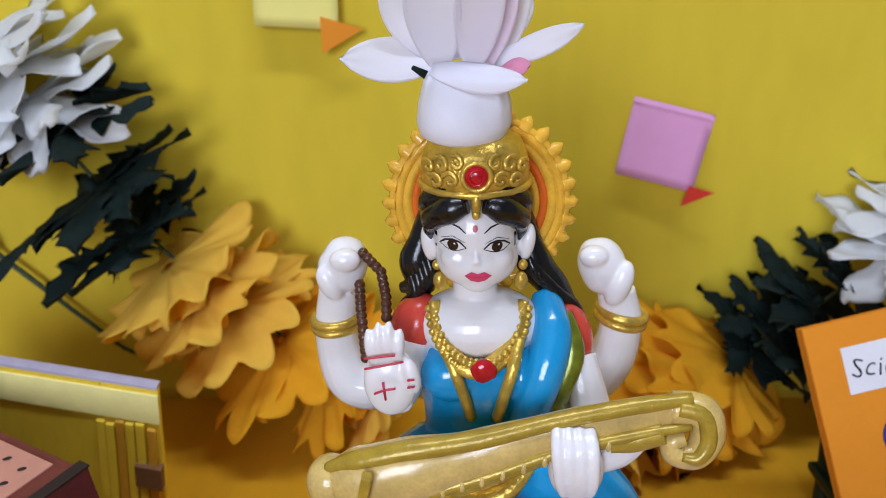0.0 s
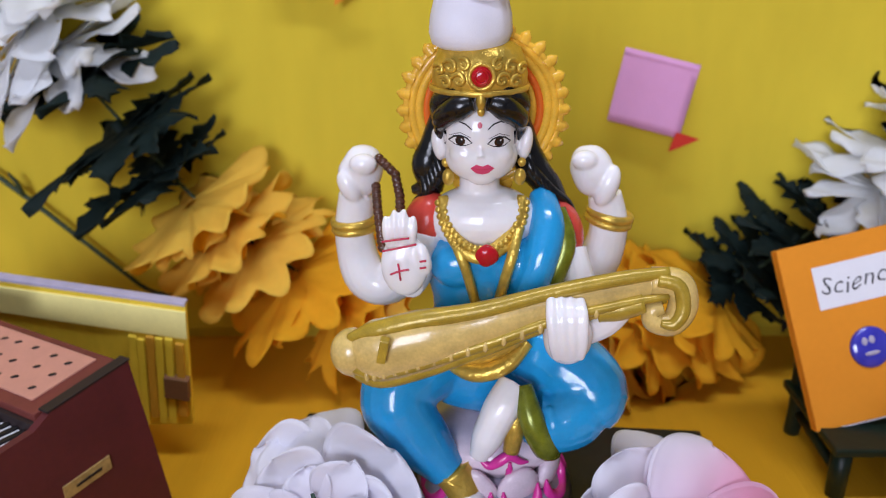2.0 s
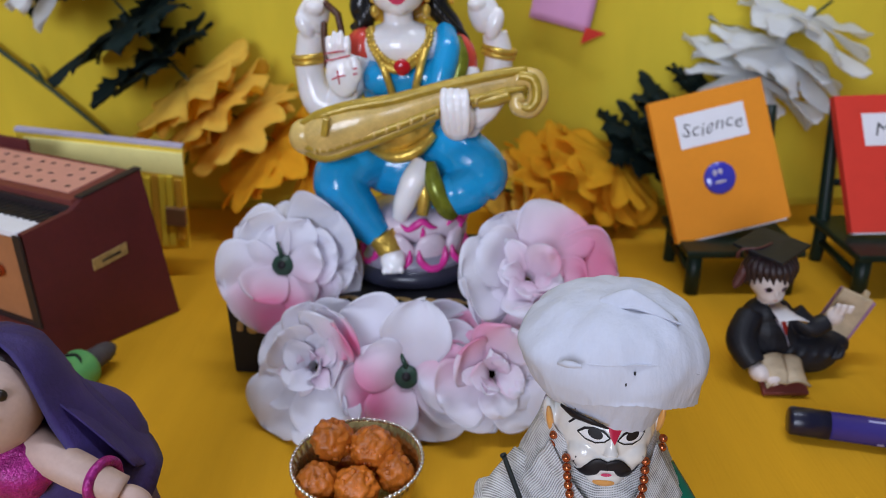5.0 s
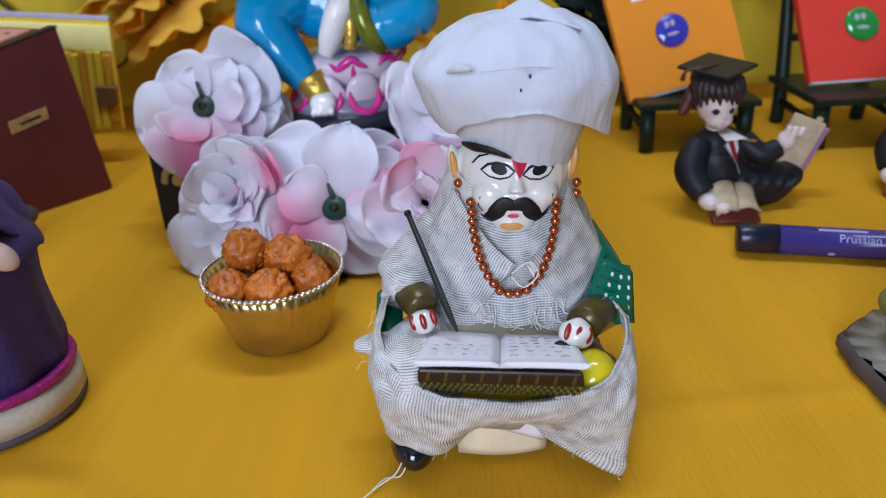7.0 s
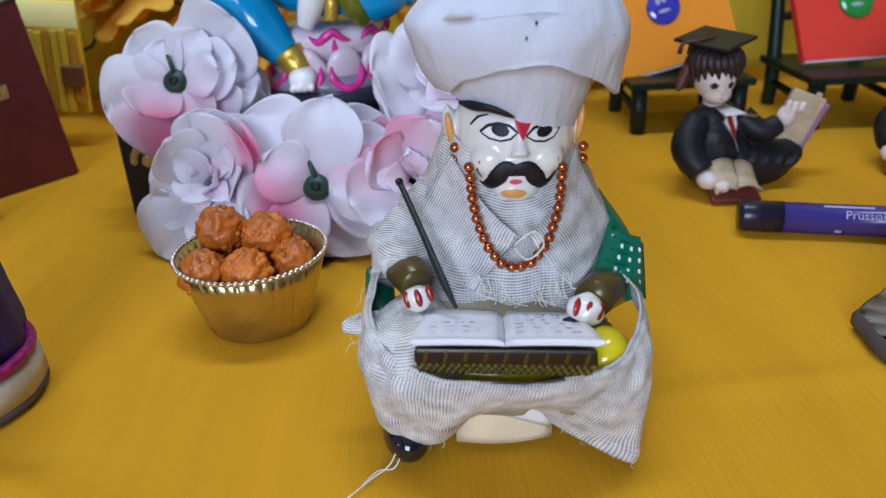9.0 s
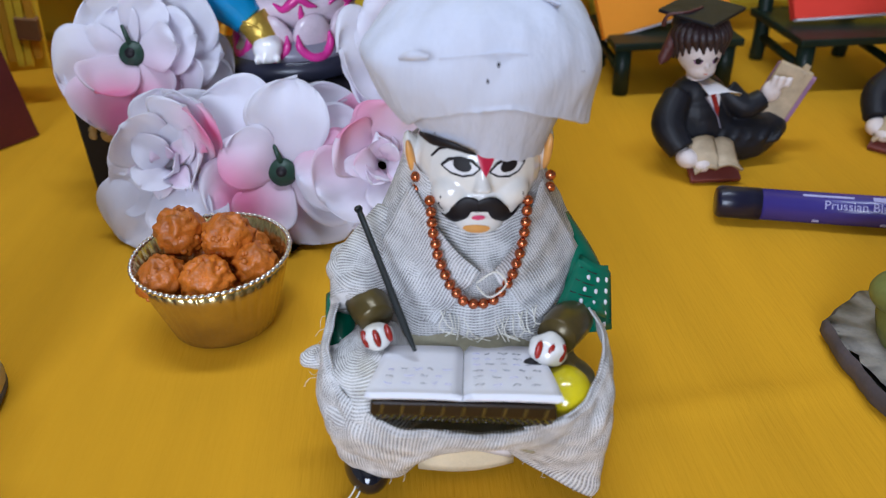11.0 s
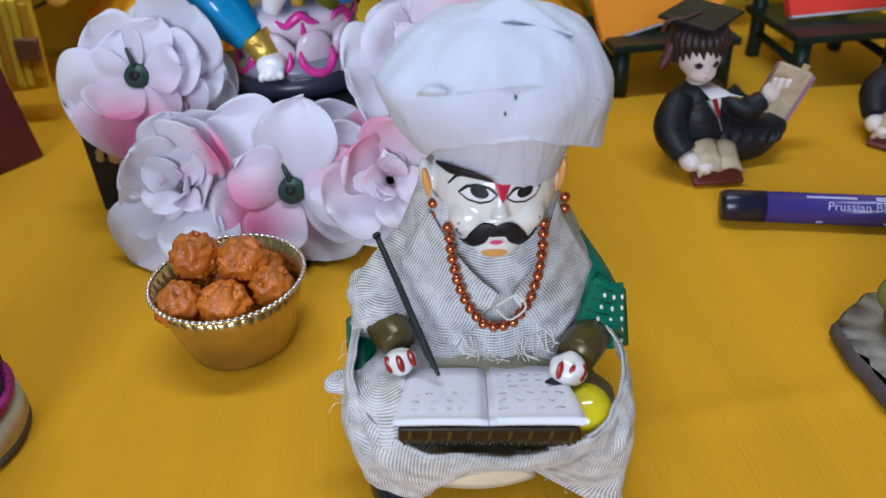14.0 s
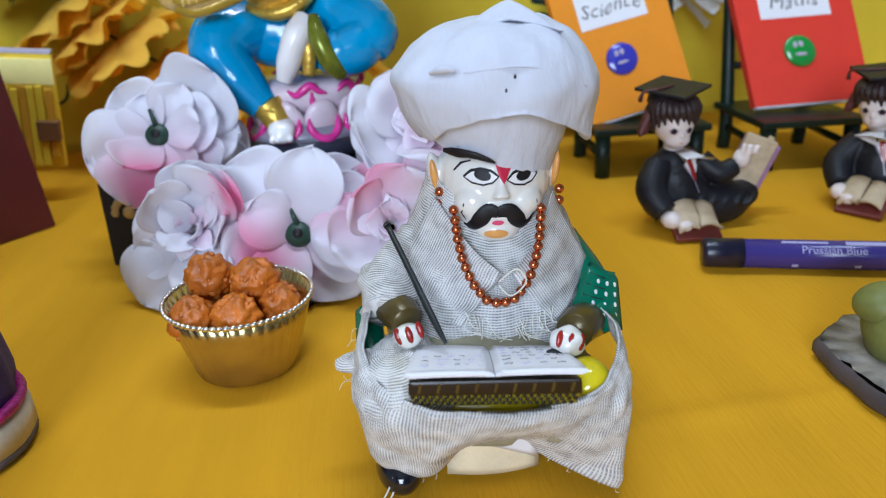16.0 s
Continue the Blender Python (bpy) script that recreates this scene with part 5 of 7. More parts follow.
make_plinth()
make_statue()
make_head_flower()
OPEN = ((4, 0.50, 38, 0.55, 0.06, 0.2), (5, 0.90, 62, 0.40, -0.02, 0.6), (6, 1.12, 78, 0.32, -0.10, 0.1), (5, 1.14, 102, 0.25, -0.2, 0.4))
BACK = ((5, 0.64, 72, 0.42, 0.08, 0.25), (6, 0.86, 80, 0.36, -0.02, 0.7), (6, 0.98, 92, 0.34, -0.16, 0.1), (7, 1.0, 110, 0.32, -0.32, 0.6))
CUPPED = ((4, 0.92, 58, 0.40, 0.02, 0.1), (5, 1.08, 70, 0.35, -0.08, 0.4), (5, 1.08, 92, 0.30, -0.18, 0.0))
cloth_rose((-0.044, 0.330, 0.0965), (-0.04, -0.88, 0.46), 0.056, BACK, (-0.02, -0.2, -1), (0.56, 0.38, 1.0), "green", "white cloth flower with pink lower petals and a green core", 3)
cloth_rose((0.149, 0.310, 0.094), (0.02, -0.78, 0.62), 0.060, OPEN, (1, 0, 0.15), (0.66, 0.55, 0.85), "bud", "large white and pink cloth rose lying on the plinth's corner", 8, (0.12, 0, 0))
cloth_rose((-0.012, 0.262, 0.045), (-0.14, -0.80, 0.58), 0.047, OPEN, (1, 0, 0.5), (0.70, 0.30, 0.95), "bud", "white cloth rose with one pink petal, leaning on the plinth", 15)
cloth_rose((0.056, 0.258, 0.039), (0.02, -0.86, 0.50), 0.054, CUPPED, (-0.8, -0.2, -0.5), (0.36, 0.28, 0.9), "green", "white cloth flower with pink flush and green core on tablecloth", 22)
cloth_rose((0.119, 0.254, 0.043), (0.08, -0.85, 0.50), 0.044, OPEN, (-0.5, 0, 1), (0.80, 0.55, 0.75), "bud", "pale pink and white cloth rose standing before the plinth", 31)

AXL = (0.48, 0.22, -0.85)
make_garland("flower_garland", (-0.26, 0.69, 0.2), [
    ("white", (-0.372, 0.69, 0.372), 0.085, (0, 0, 0)), ("white", (-0.352, 0.685, 0.348), 0.092, (0.1, 0, 0.1)), ("white", (-0.328, 0.68, 0.326), 0.085, (0, 0.1, 0)),
    ("leaf", (-0.308, 0.68, 0.301), 0.096, (0, -0.06, -0.1)), ("leaf", (-0.285, 0.68, 0.247), 0.098, (0, -0.04, -0.1)), ("leaf", (-0.255, 0.68, 0.207), 0.088, (0.02, -0.04, 0)),
    ("pale", (-0.228, 0.675, 0.176), 0.090, (0.05, 0, 0)), ("pale", (-0.198, 0.67, 0.156), 0.082, (0.1, -0.1, 0)), ("pale", (-0.170, 0.67, 0.136), 0.086, (0, -0.06, 0)),
    ("orange", (-0.128, 0.66, 0.108), 0.092, (0.05, 0.02, 0)), ("orange", (-0.085, 0.65, 0.082), 0.080, (0.45, 0, 0.15)), ("pale", (-0.045, 0.64, 0.070), 0.064, (0.6, 0, 0.3))],
    AXL, "garland of white and orange cloth flowers with dark green leaves", [(-0.385, 0.70, 0.39), (-0.30, 0.69, 0.27), (-0.21, 0.68, 0.165), (-0.10, 0.655, 0.095), (-0.04, 0.64, 0.07)])
AXR = (-0.56, 0.22, -0.80)
make_garland("flower_garland", (0.33, 0.69, 0.13), [
    ("white", (0.500, 0.69, 0.245), 0.085, (0.2, 0, -0.1)), ("white", (0.470, 0.685, 0.216), 0.088, (0.25, 0, -0.1)), ("white", (0.440, 0.68, 0.184), 0.082, (0.2, 0, -0.1)),
    ("leaf", (0.398, 0.69, 0.150), 0.070, (0, 0.1, 0)), ("leaf", (0.368, 0.69, 0.128), 0.078, (0.1, 0.1, 0)), ("leaf", (0.338, 0.69, 0.102), 0.075, (0, 0.1, 0)), ("leaf", (0.315, 0.69, 0.090), 0.070, (0, 0, 0.1)),
    ("orange", (0.292, 0.675, 0.078), 0.082, (0, 0, 0)), ("orange", (0.272, 0.67, 0.072), 0.088, (-0.1, 0, 0)), ("orange", (0.248, 0.665, 0.066), 0.086, (-0.1, 0, 0)), ("orange", (0.222, 0.655, 0.060), 0.082, (-0.2, 0, 0.1)),
    ("pale", (0.190, 0.63, 0.045), 0.070, (-0.2, -0.2, 0.4)), ("pale", (0.150, 0.62, 0.060), 0.075, (-0.4, -0.1, 0.3))],
    AXR, "garland of orange and white cloth flowers behind the orange book", [(0.53, 0.70, 0.26), (0.42, 0.69, 0.17), (0.31, 0.68, 0.085), (0.20, 0.64, 0.05), (0.15, 0.62, 0.06)])
make_harmonium()
make_card()


# ---- paper notes and the wall's small things ----
def paper_square(name, corners, bulge, material, label, category):
    s = Shape()
    a, b, c, d = (V(p) for p in corners)
    s.sheet(lambda u, v: (a.lerp(b, u)).lerp(d.lerp(c, u), v) + V((0, -bulge * (0.4 + v ** 4) + 0.0004 * math.sin(5 * u), 0)), 8, 8, 0.0003, material)
    return solid(name, s, (a + c) / 2, label, category)


NY = 0.7415
paper_square("sticky_note", [(0.198, NY, 0.312), (0.272, NY - 0.002, 0.294), (0.257, NY - 0.004, 0.222), (0.184, NY - 0.002, 0.241)], 0.0015, M["pink_note"], "pink square sticky note on the yellow cloth", "sticky note")
paper_square("sticky_note", [(-0.142, NY, 0.452), (-0.066, NY, 0.450), (-0.068, NY, 0.374), (-0.142, NY, 0.379)], 0.004, M["yellow_note"], "pale yellow square sticky note on the yellow cloth", "sticky note")


def paper_triangle(pts, material, label):
    s = Shape()
    f = [V(p) for p in pts]
    b = [p + V((0, 0.0006, 0)) for p in f]
    s.add(f + b, [(0, 1, 2), (5, 4, 3), (0, 1, 4, 3), (1, 2, 5, 4), (2, 0, 3, 5)], material, False)
    return solid("paper_flag", s, f[0], label, "paper piece", "paper flags")


paper_triangle([(0.247, 0.7325, 0.209), (0.253, 0.7325, 0.229), (0.278, 0.7350, 0.221)], M["red_paper"], "small red paper triangle under the pink note")
paper_triangle([(-0.083, 0.7335, 0.354), (-0.083, 0.7335, 0.386), (-0.046, 0.7335, 0.375)], M["orange_paper"], "small orange paper triangle under the yellow note")

t = thing("red_flower", (-0.47, 0.70, 0.33), "round red-orange cloth flower on the yellow cloth", "artificial flower")
for i in range(9):
    a = 2 * math.pi * i / 9
    s = Shape()
    petal(s, (-0.475, 0.71, 0.335), (math.cos(a), -0.35, math.sin(a)), (0, -1, 0.1), 0.058, 0.026, 0.5, 0.3, M["red_cloth"], seed=i)
    part("petal", s, t)
s = Shape()
s.ell((-0.475, 0.695, 0.335), (0.026, 0.02, 0.026), M["red_cloth"], rough=0.2)
part("centre", s, t)

s = Shape()
s.tube([(-0.62, 0.738, 0.335), (-0.525, 0.736, 0.252), (-0.43, 0.735, 0.168), (-0.35, 0.735, 0.090), (-0.305, 0.730, 0.055), (-0.262, 0.722, 0.062), (-0.250, 0.715, 0.085)], [0.0034, 0.0032, 0.0030, 0.0026, 0.0022, 0.002, 0.0015], M["stem"], 10, 6)
s.tube([(-0.428, 0.734, 0.166), (-0.430, 0.732, 0.180), (-0.436, 0.730, 0.192)], [0.003, 0.0024, 0.0012], M["stem"], 8, 4)
s.tube([(-0.528, 0.735, 0.254), (-0.522, 0.730, 0.268), (-0.516, 0.728, 0.275)], [0.003, 0.0024, 0.0012], M["stem"], 8, 4)
solid("green_vine", s, (-0.43, 0.735, 0.05), "long thin dark green plastic stem against the yellow cloth", "stem")


# ---- books on little chairs ----
def make_chair(x0, x1, yf, yb, seat_z, top_z, label):
    t = thing("toy_chair", ((x0 + x1) / 2, (yf + yb) / 2, 0), label, "toy chair", "toy chairs")
    for lx in (x0, x1):
        s = Shape()
        s.tube([(lx, yf, 0.0), (lx, yf + 0.002, seat_z - 0.001)], [0.0072, 0.0078], M["chair_green"], 12, 1)
        part("front_leg", s, t)
        s = Shape()
        s.tube([(lx, yb, 0.0), (lx, yb - 0.001, seat_z), (lx, yb + 0.020, top_z)], [0.0068, 0.0072, 0.0058], M["chair_green"], 12, 4)
        part("back_leg", s, t)
        s = Shape()
        s.tube([(lx, yf + 0.004, seat_z * 0.45), (lx, yb - 0.004, seat_z * 0.55)], 0.004, M["chair_green"], 8, 1)
        part("side_rail", s, t)
    s = Shape()
    s.box(((x0 + x1) / 2, (yf + yb) / 2, seat_z + 0.002), (x1 - x0 + 0.022, yb - yf + 0.018, 0.007), M["chair_green"], bevel=0.002)
    part("seat", s, t)
    for z in (seat_z + 0.35 * (top_z - seat_z), seat_z + 0.75 * (top_z - seat_z)):
        y = yb - 0.001 + 0.021 * (z - seat_z) / (top_z - seat_z)
        s = Shape()
        s.tube([(x0, y, z), (x1, y, z)], 0.004, M["chair_green"], 8, 1)
        part("back_rail", s, t)
    return t


def make_book(tl, right, down, cover, word, button, label):
    tl, right, down = V(tl), V(right), V(down)
    n = right.cross(down).normalized()
    if n.y < 0:
        n = -n
    t = thing("toy_book", tl + right * 0.5 + down, label, "book", "toy books")
    r4 = lambda o, k0, k1, a, b: [o + right * k0 + down * a, o + right * k1 + down * a, o + right * k1 + down * b, o + right * k0 + down * b]
    slab = lambda off, th, k0, k1, a, b, m, bev=0.0006: Shape().hexa([p + n * (off + th) for p in r4(tl, k0, k1, a, b)], [p + n * off for p in r4(tl, k0, k1, a, b)], m, bev)
    part("front_cover", slab(0, 0.0014, 0, 1, 0, 1, cover), t)
    part("back_cover", slab(0.0096, 0.0014, 0, 1, 0, 1, cover), t)
    part("spine", slab(0.0016, 0.0078, 0.0, 0.014, 0, 1, cover), t)
    part("page_block", slab(0.0017, 0.0076, 0.018, 0.97, 0.02, 1.012, M["white_paper"], 0.0003), t, "white paper pages")
    e1, e2 = right.normalized(), -down.normalized()
    lab = part("paper_label", slab(-0.0006, 0.0004, 0.20, 0.80, 0.135, 0.37, M["white_paper"], 0.0001), t, "white paper label with a handwritten word")
    m = Matrix((( *e1, 0), (*e2, 0), (*(-n), 0), (0, 0, 0, 1))).transposed()
    m.translation = tl + right * 0.50 + down * 0.255 - n * 0.0008
    part("handwriting", lettering(word, 0.0200, m, M["ink"], hand=True), lab, "word in dark pen")
    c = tl + right * 0.47 + down * 0.62 - n * 0.0005
    s = Shape()
    rows = []
    for k in range(7):
        a = math.pi / 2 * k / 6
        rows.append([c + (e1 * math.cos(2 * math.pi * j / 28) + e2 * math.sin(2 * math.pi * j / 28)) * 0.0165 * math.cos(a * 0.985) - n * 0.0042 * math.sin(a) for j in range(28)])
    s.grid(rows, button, wrap=True, caps=True)
    face = part("button", s, t, "round glossy glass button")
    for dx, dz, rx, rz in ((-0.0052, 0.0056, 0.0024, 0.0034), (0.0004, 0.0060, 0.0024, 0.0034), (-0.0012, -0.0042, 0.0062, 0.0018)):
        s = Shape()
        h = 0.0042 * math.sqrt(max(0.0, 1 - (dx * dx + dz * dz) / 0.0165 ** 2))
        q = c + e1 * dx + e2 * dz - n * (h + 0.0001)
        ring = [q + e1 * rx * math.cos(a) + e2 * rz * math.sin(a) for a in (2 * math.pi * k / 14 for k in range(14))]
        s.grid([[p + n * 0.0012 for p in ring], ring, [q + (p - q) * 0.5 - n * 0.0004 for p in ring]], M["card_edge"], wrap=True, caps=True)
        part("pale_mark", s, face, "pale painted spot")
    return t


make_chair(0.331, 0.425, 0.470, 0.553, 0.043, 0.168, "dark green painted toy chair holding an orange book")
make_chair(0.492, 0.578, 0.458, 0.552, 0.043, 0.168, "dark green painted toy chair holding a red book")
make_book((0.289, 0.548, 0.1755), (0.1150, 0.012, 0.0245), (0.0290, -0.060, -0.1300), M["orange_paper"], "Science", M["button_blue"], "orange paper covered book with white Science label on toy chair")
make_book((0.476, 0.548, 0.182), (0.1200, -0.004, 0.0040), (0.0170, -0.056, -0.1270), M["red_paper"], "Maths", M["button_green"], "red paper covered book with white Maths label on toy chair")


# ---- small painted figures ----
def graduate_mesh():
    s, G, H = Shape(), Shape(), Shape()
    g = M
    # gown: rounded back, sloping shoulders and a folded leg, one skin
    G.ell((-0.002, 0.004, 0.028), (0.029, 0.025, 0.029), g["gown"], rough=0.12, rs=50, floor=0.0)
    G.ell((-0.004, 0.000, 0.048), (0.021, 0.015, 0.017), g["gown"])
    G.tube([(0.005, 0.0, 0.018), (0.035, -0.004, 0.016), (0.058, 0.004, 0.020), (0.063, 0.008, 0.024)], [0.021, 0.018, 0.012, 0.006], g["gown"], 16, 5)
    G.tube([(-0.019, -0.004, 0.052), (-0.029, -0.016, 0.034), (-0.021, -0.030, 0.019)], [0.0105, 0.0120, 0.0098], g["gown"], 14, 5)
    G.tube([(0.014, -0.004, 0.053), (0.027, -0.012, 0.043), (0.040, -0.011, 0.048)], [0.0095, 0.0090, 0.0078], g["gown"], 12, 5)
    for k in range(5):
        G.tube([(0.004 + 0.010 * k, -0.020 + 0.001 * k, 0.012 + 0.001 * k), (0.012 + 0.010 * k, -0.019, 0.024 - 0.001 * k), (0.018 + 0.010 * k, -0.012, 0.033 - 0.002 * k)], [0.0015, 0.0030, 0.0015], g["gown"], 8, 4)
    vs, fs = blend(G, 0.0012, 4)
    s.add(vs, fs, g["gown"])
    front = painter(vs, fs, -0.06)
    s.decal([(-0.0125, 0.0640), (0.000, 0.0655), (0.0105, 0.0640), (0.0100, 0.0560), (0.0060, 0.0400), (-0.003, 0.0520)], front, g["white_paper"], 4, 0.0006)
    s.decal([(-0.001, 0.0560), (0.0030, 0.0565), (0.0072, 0.0440), (0.0062, 0.0385), (0.0030, 0.0440)], front, g["red_gloss"], 3, 0.0012)
    stroke(s, [(-0.0120, 0.0640), (-0.004, 0.0530), (0.0055, 0.0400), (0.0090, 0.0300)], 0.0006, front, g["base_grey"], 0.0008)
    # forearms: bare palms resting by the lower book and holding the tall one
    H.ell((-0.018, -0.034, 0.015), (0.0075, 0.0100, 0.0070), g["skin_pale"], rough=0.1)
    H.ell((-0.009, -0.041, 0.012), (0.0060, 0.0050, 0.0050), g["skin_pale"])
    H.ell((0.045, -0.012, 0.054), (0.0072, 0.0062, 0.0082), g["skin_pale"], rough=0.15)
    for k in range(3):
        H.tube([(0.043 + 0.005 * k, -0.015, 0.058), (0.044 + 0.0055 * k, -0.016, 0.0665 - 0.001 * k)], [0.0028, 0.0020], g["skin_pale"], 8, 1)
    # head: narrow egg with a soft chin
    H.ell((-0.009, -0.003, 0.0825), (0.0150, 0.0165, 0.0155), g["skin_pale"])
    H.ell((-0.0080, -0.0075, 0.0725), (0.0105, 0.0110, 0.0085), g["skin_pale"])
    H.ell((-0.0078, -0.0195, 0.0755), (0.0016, 0.0016, 0.0022), g["skin_pale"])
    H.tube([(-0.006, 0.0, 0.056), (-0.007, -0.001, 0.070)], [0.008, 0.008], g["skin_pale"], 12, 1)
    vs, fs = blend(H, 0.0010, 3)
    s.add(vs, fs, g["skin_pale"])
    face = painter(vs, fs, -0.05)
    for sx in (-1, 1):
        ex = -0.0082 + sx * 0.0062
        s.decal(ellipse(ex, 0.0795, 0.0027, 0.0023, 12), face, g["mauve"], 2, 0.0003)
        s.decal(ellipse(ex, 0.0796, 0.0019, 0.0020, 12), face, g["ink"], 2, 0.0006)
        stroke(s, [(ex - 0.0030, 0.0800), (ex, 0.0822), (ex + 0.0030, 0.0800)], 0.0004, face, g["brown_hair"])
    s.decal(ellipse(-0.0079, 0.0705, 0.0018, 0.0007, 10), face, g["salmon"], 1, 0.0004)
    # hair in locks under the cap
    s.ell((-0.0095, 0.005, 0.0885), (0.0178, 0.0175, 0.0165), g["brown_hair"], rough=0.2, rs=120)
    rnd = random.Random(6)
    for k in range(13):
        a = radians(176 + 15.5 * k)
        drop = rnd.uniform(0.0, 0.005) + 0.008 * abs(k - 6) / 6
        s.tube([(-0.0092 + 0.011 * math.cos(a), -0.001 + 0.011 * math.sin(a), 0.102), (-0.0092 + 0.0172 * math.cos(a), -0.001 + 0.0185 * math.sin(a), 0.0955), (-0.0092 + 0.0172 * math.cos(a + 0.12), -0.001 + 0.0186 * math.sin(a + 0.12), 0.0895 - drop)], [0.0040, 0.0040, 0.0007], g["brown_hair"], 8, 4)
    for k in range(4):
        s.tube([(-0.0245, 0.004, 0.095 - 0.003 * k), (-0.0295 - 0.001 * k, 0.000, 0.087 - 0.003 * k), (-0.0310 - 0.0015 * k, -0.003, 0.080 - 0.002 * k)], [0.0045, 0.0042, 0.0010], g["reddish_hair"], 8, 4)
    s.ell((0.0085, 0.003, 0.097), (0.004, 0.005, 0.006), g["reddish_hair"], rough=0.2, rs=200)
    # square cap
    s.lathe((-0.0095, 0.004, 0.0985), [(0.0185, 0.0), (0.0178, 0.005), (0.0160, 0.0095), (0.0, 0.0100)], g["gown"], 24)
    s.box((-0.0095, 0.002, 0.1095), (0.0425, 0.0425, 0.0026), g["gown"], (5, -5, 40), 0.0009)
    s.tube([(-0.0095, 0.002, 0.1112), (-0.022, -0.006, 0.1105), (-0.0345, -0.004, 0.1085), (-0.0365, -0.002, 0.1010)], [0.0010, 0.0010, 0.0012, 0.0018], g["reddish_hair"], 8, 4)
    # open book at the knees and a taller one held open beside
    for sx in (-1, 1):
        s.sheet(lambda u, v, sx=sx: (0.001 + sx * 0.0165 * u, -0.046 + 0.020 * v, 0.011 + 0.003 * math.sin(math.pi * u) - 0.003 * u + 0.014 * v), 6, 4, 0.003, g["pages"])
    s.box((0.001, -0.036, 0.0065), (0.036, 0.022, 0.004), g["maroon_lit"], (30, 0, 0), 0.001)
    s.box((0.061, 0.004, 0.046), (0.025, 0.005, 0.042), g["pages"], (0, 20, -18), 0.0012)
    s.box((0.071, 0.010, 0.043), (0.005, 0.020, 0.042), g["pages"], (0, 20, -35), 0.0012)
    s.box((0.066, 0.014, 0.039), (0.030, 0.004, 0.046), g["mauve"], (0, 20, -25), 0.0012)
    return s


def set_copy(ob, m, label):
    o = copy_thing(ob, m)
    tagged(o, label)
    return o


grad = solid("graduate_figurine", graduate_mesh(), (0, 0, 0), "small painted figurine in black gown and square cap with books", "figurine", "graduate figurines")
grad.matrix_basis = pose(0.352, 0.334, 0.0, 0, 0, 0)
set_copy(grad, pose(0.532, 0.345, 0.0, 0, 0, -52), "small painted figurine in black gown with an open book")


def make_pen():
    a, b = V((0.3345, 0.2435, 0.0105)), V((0.3345, 0.2435, 0.0105)) + V((0.968, -0.250, 0)) * 0.142
    d = (b - a).normalized()
    t = thing("marker_pen", (a + b) / 2 - V((0, 0, 0.0105)), "violet-blue paint marker with a dark navy cap lying on the cloth", "marker pen")
    cap = Shape()
    cap.tube([a, a + d * 0.0012, a + d * 0.003, a + d * 0.027], [0.0085, 0.0097, 0.0103, 0.0105], M["pen_cap"], 28, 1)
    part("cap", cap, t, "dark navy plastic cap")
    bar = Shape()
    bar.tube([a + d * 0.0272, a + d * 0.132, a + d * 0.136], [0.0101, 0.0101, 0.0090], M["pen_blue"], 28, 1)
    bar = part("barrel", bar, t)
    s = Shape()
    s.tube([a + d * 0.1362, b], [0.0068, 0.0060], M["pen_cap"], 20, 1)
    part("end_plug", s, t)
    up, fwd = V((0, 0, 1)), V((-d.y, d.x, 0)) * -1

    def on(m_src, tilt, along, lift=0.0002):
        n = fwd * math.cos(tilt) + up * math.sin(tilt)
        e2 = up * math.cos(tilt) - fwd * math.sin(tilt)
        m = Matrix(((*d, 0), (*e2, 0), (*n, 0), (0, 0, 0, 1))).transposed()
        m.translation = a + d * along + n * (0.0101 + lift)
        return m

    part("print", lettering("Prussian Blue", 0.0078, on(None, radians(38), 0.084), M["pen_text"]), bar, "pale lavender printed words")
    for along, w, tilt, hh in ((0.066, 0.030, 74, 0.0016), (0.112, 0.040, 72, 0.0036), (0.060, 0.004, -28, 0.002), (0.100, 0.004, -28, 0.002)):
        m = on(None, radians(tilt), along, 0.0001)
        s = Shape()
        s.hexa([m @ V((-w / 2, -hh / 2, -0.0006)), m @ V((w / 2, -hh / 2, -0.0006)), m @ V((w / 2, hh / 2, -0.0006)), m @ V((-w / 2, hh / 2, -0.0006))], [m @ V((-w / 2, -hh / 2, 0.0002)), m @ V((w / 2, -hh / 2, 0.0002)), m @ V((w / 2, hh / 2, 0.0002)), m @ V((-w / 2, hh / 2, 0.0002))], M["pen_text"], 0)
        part("printed_bar", s, bar)


make_pen()


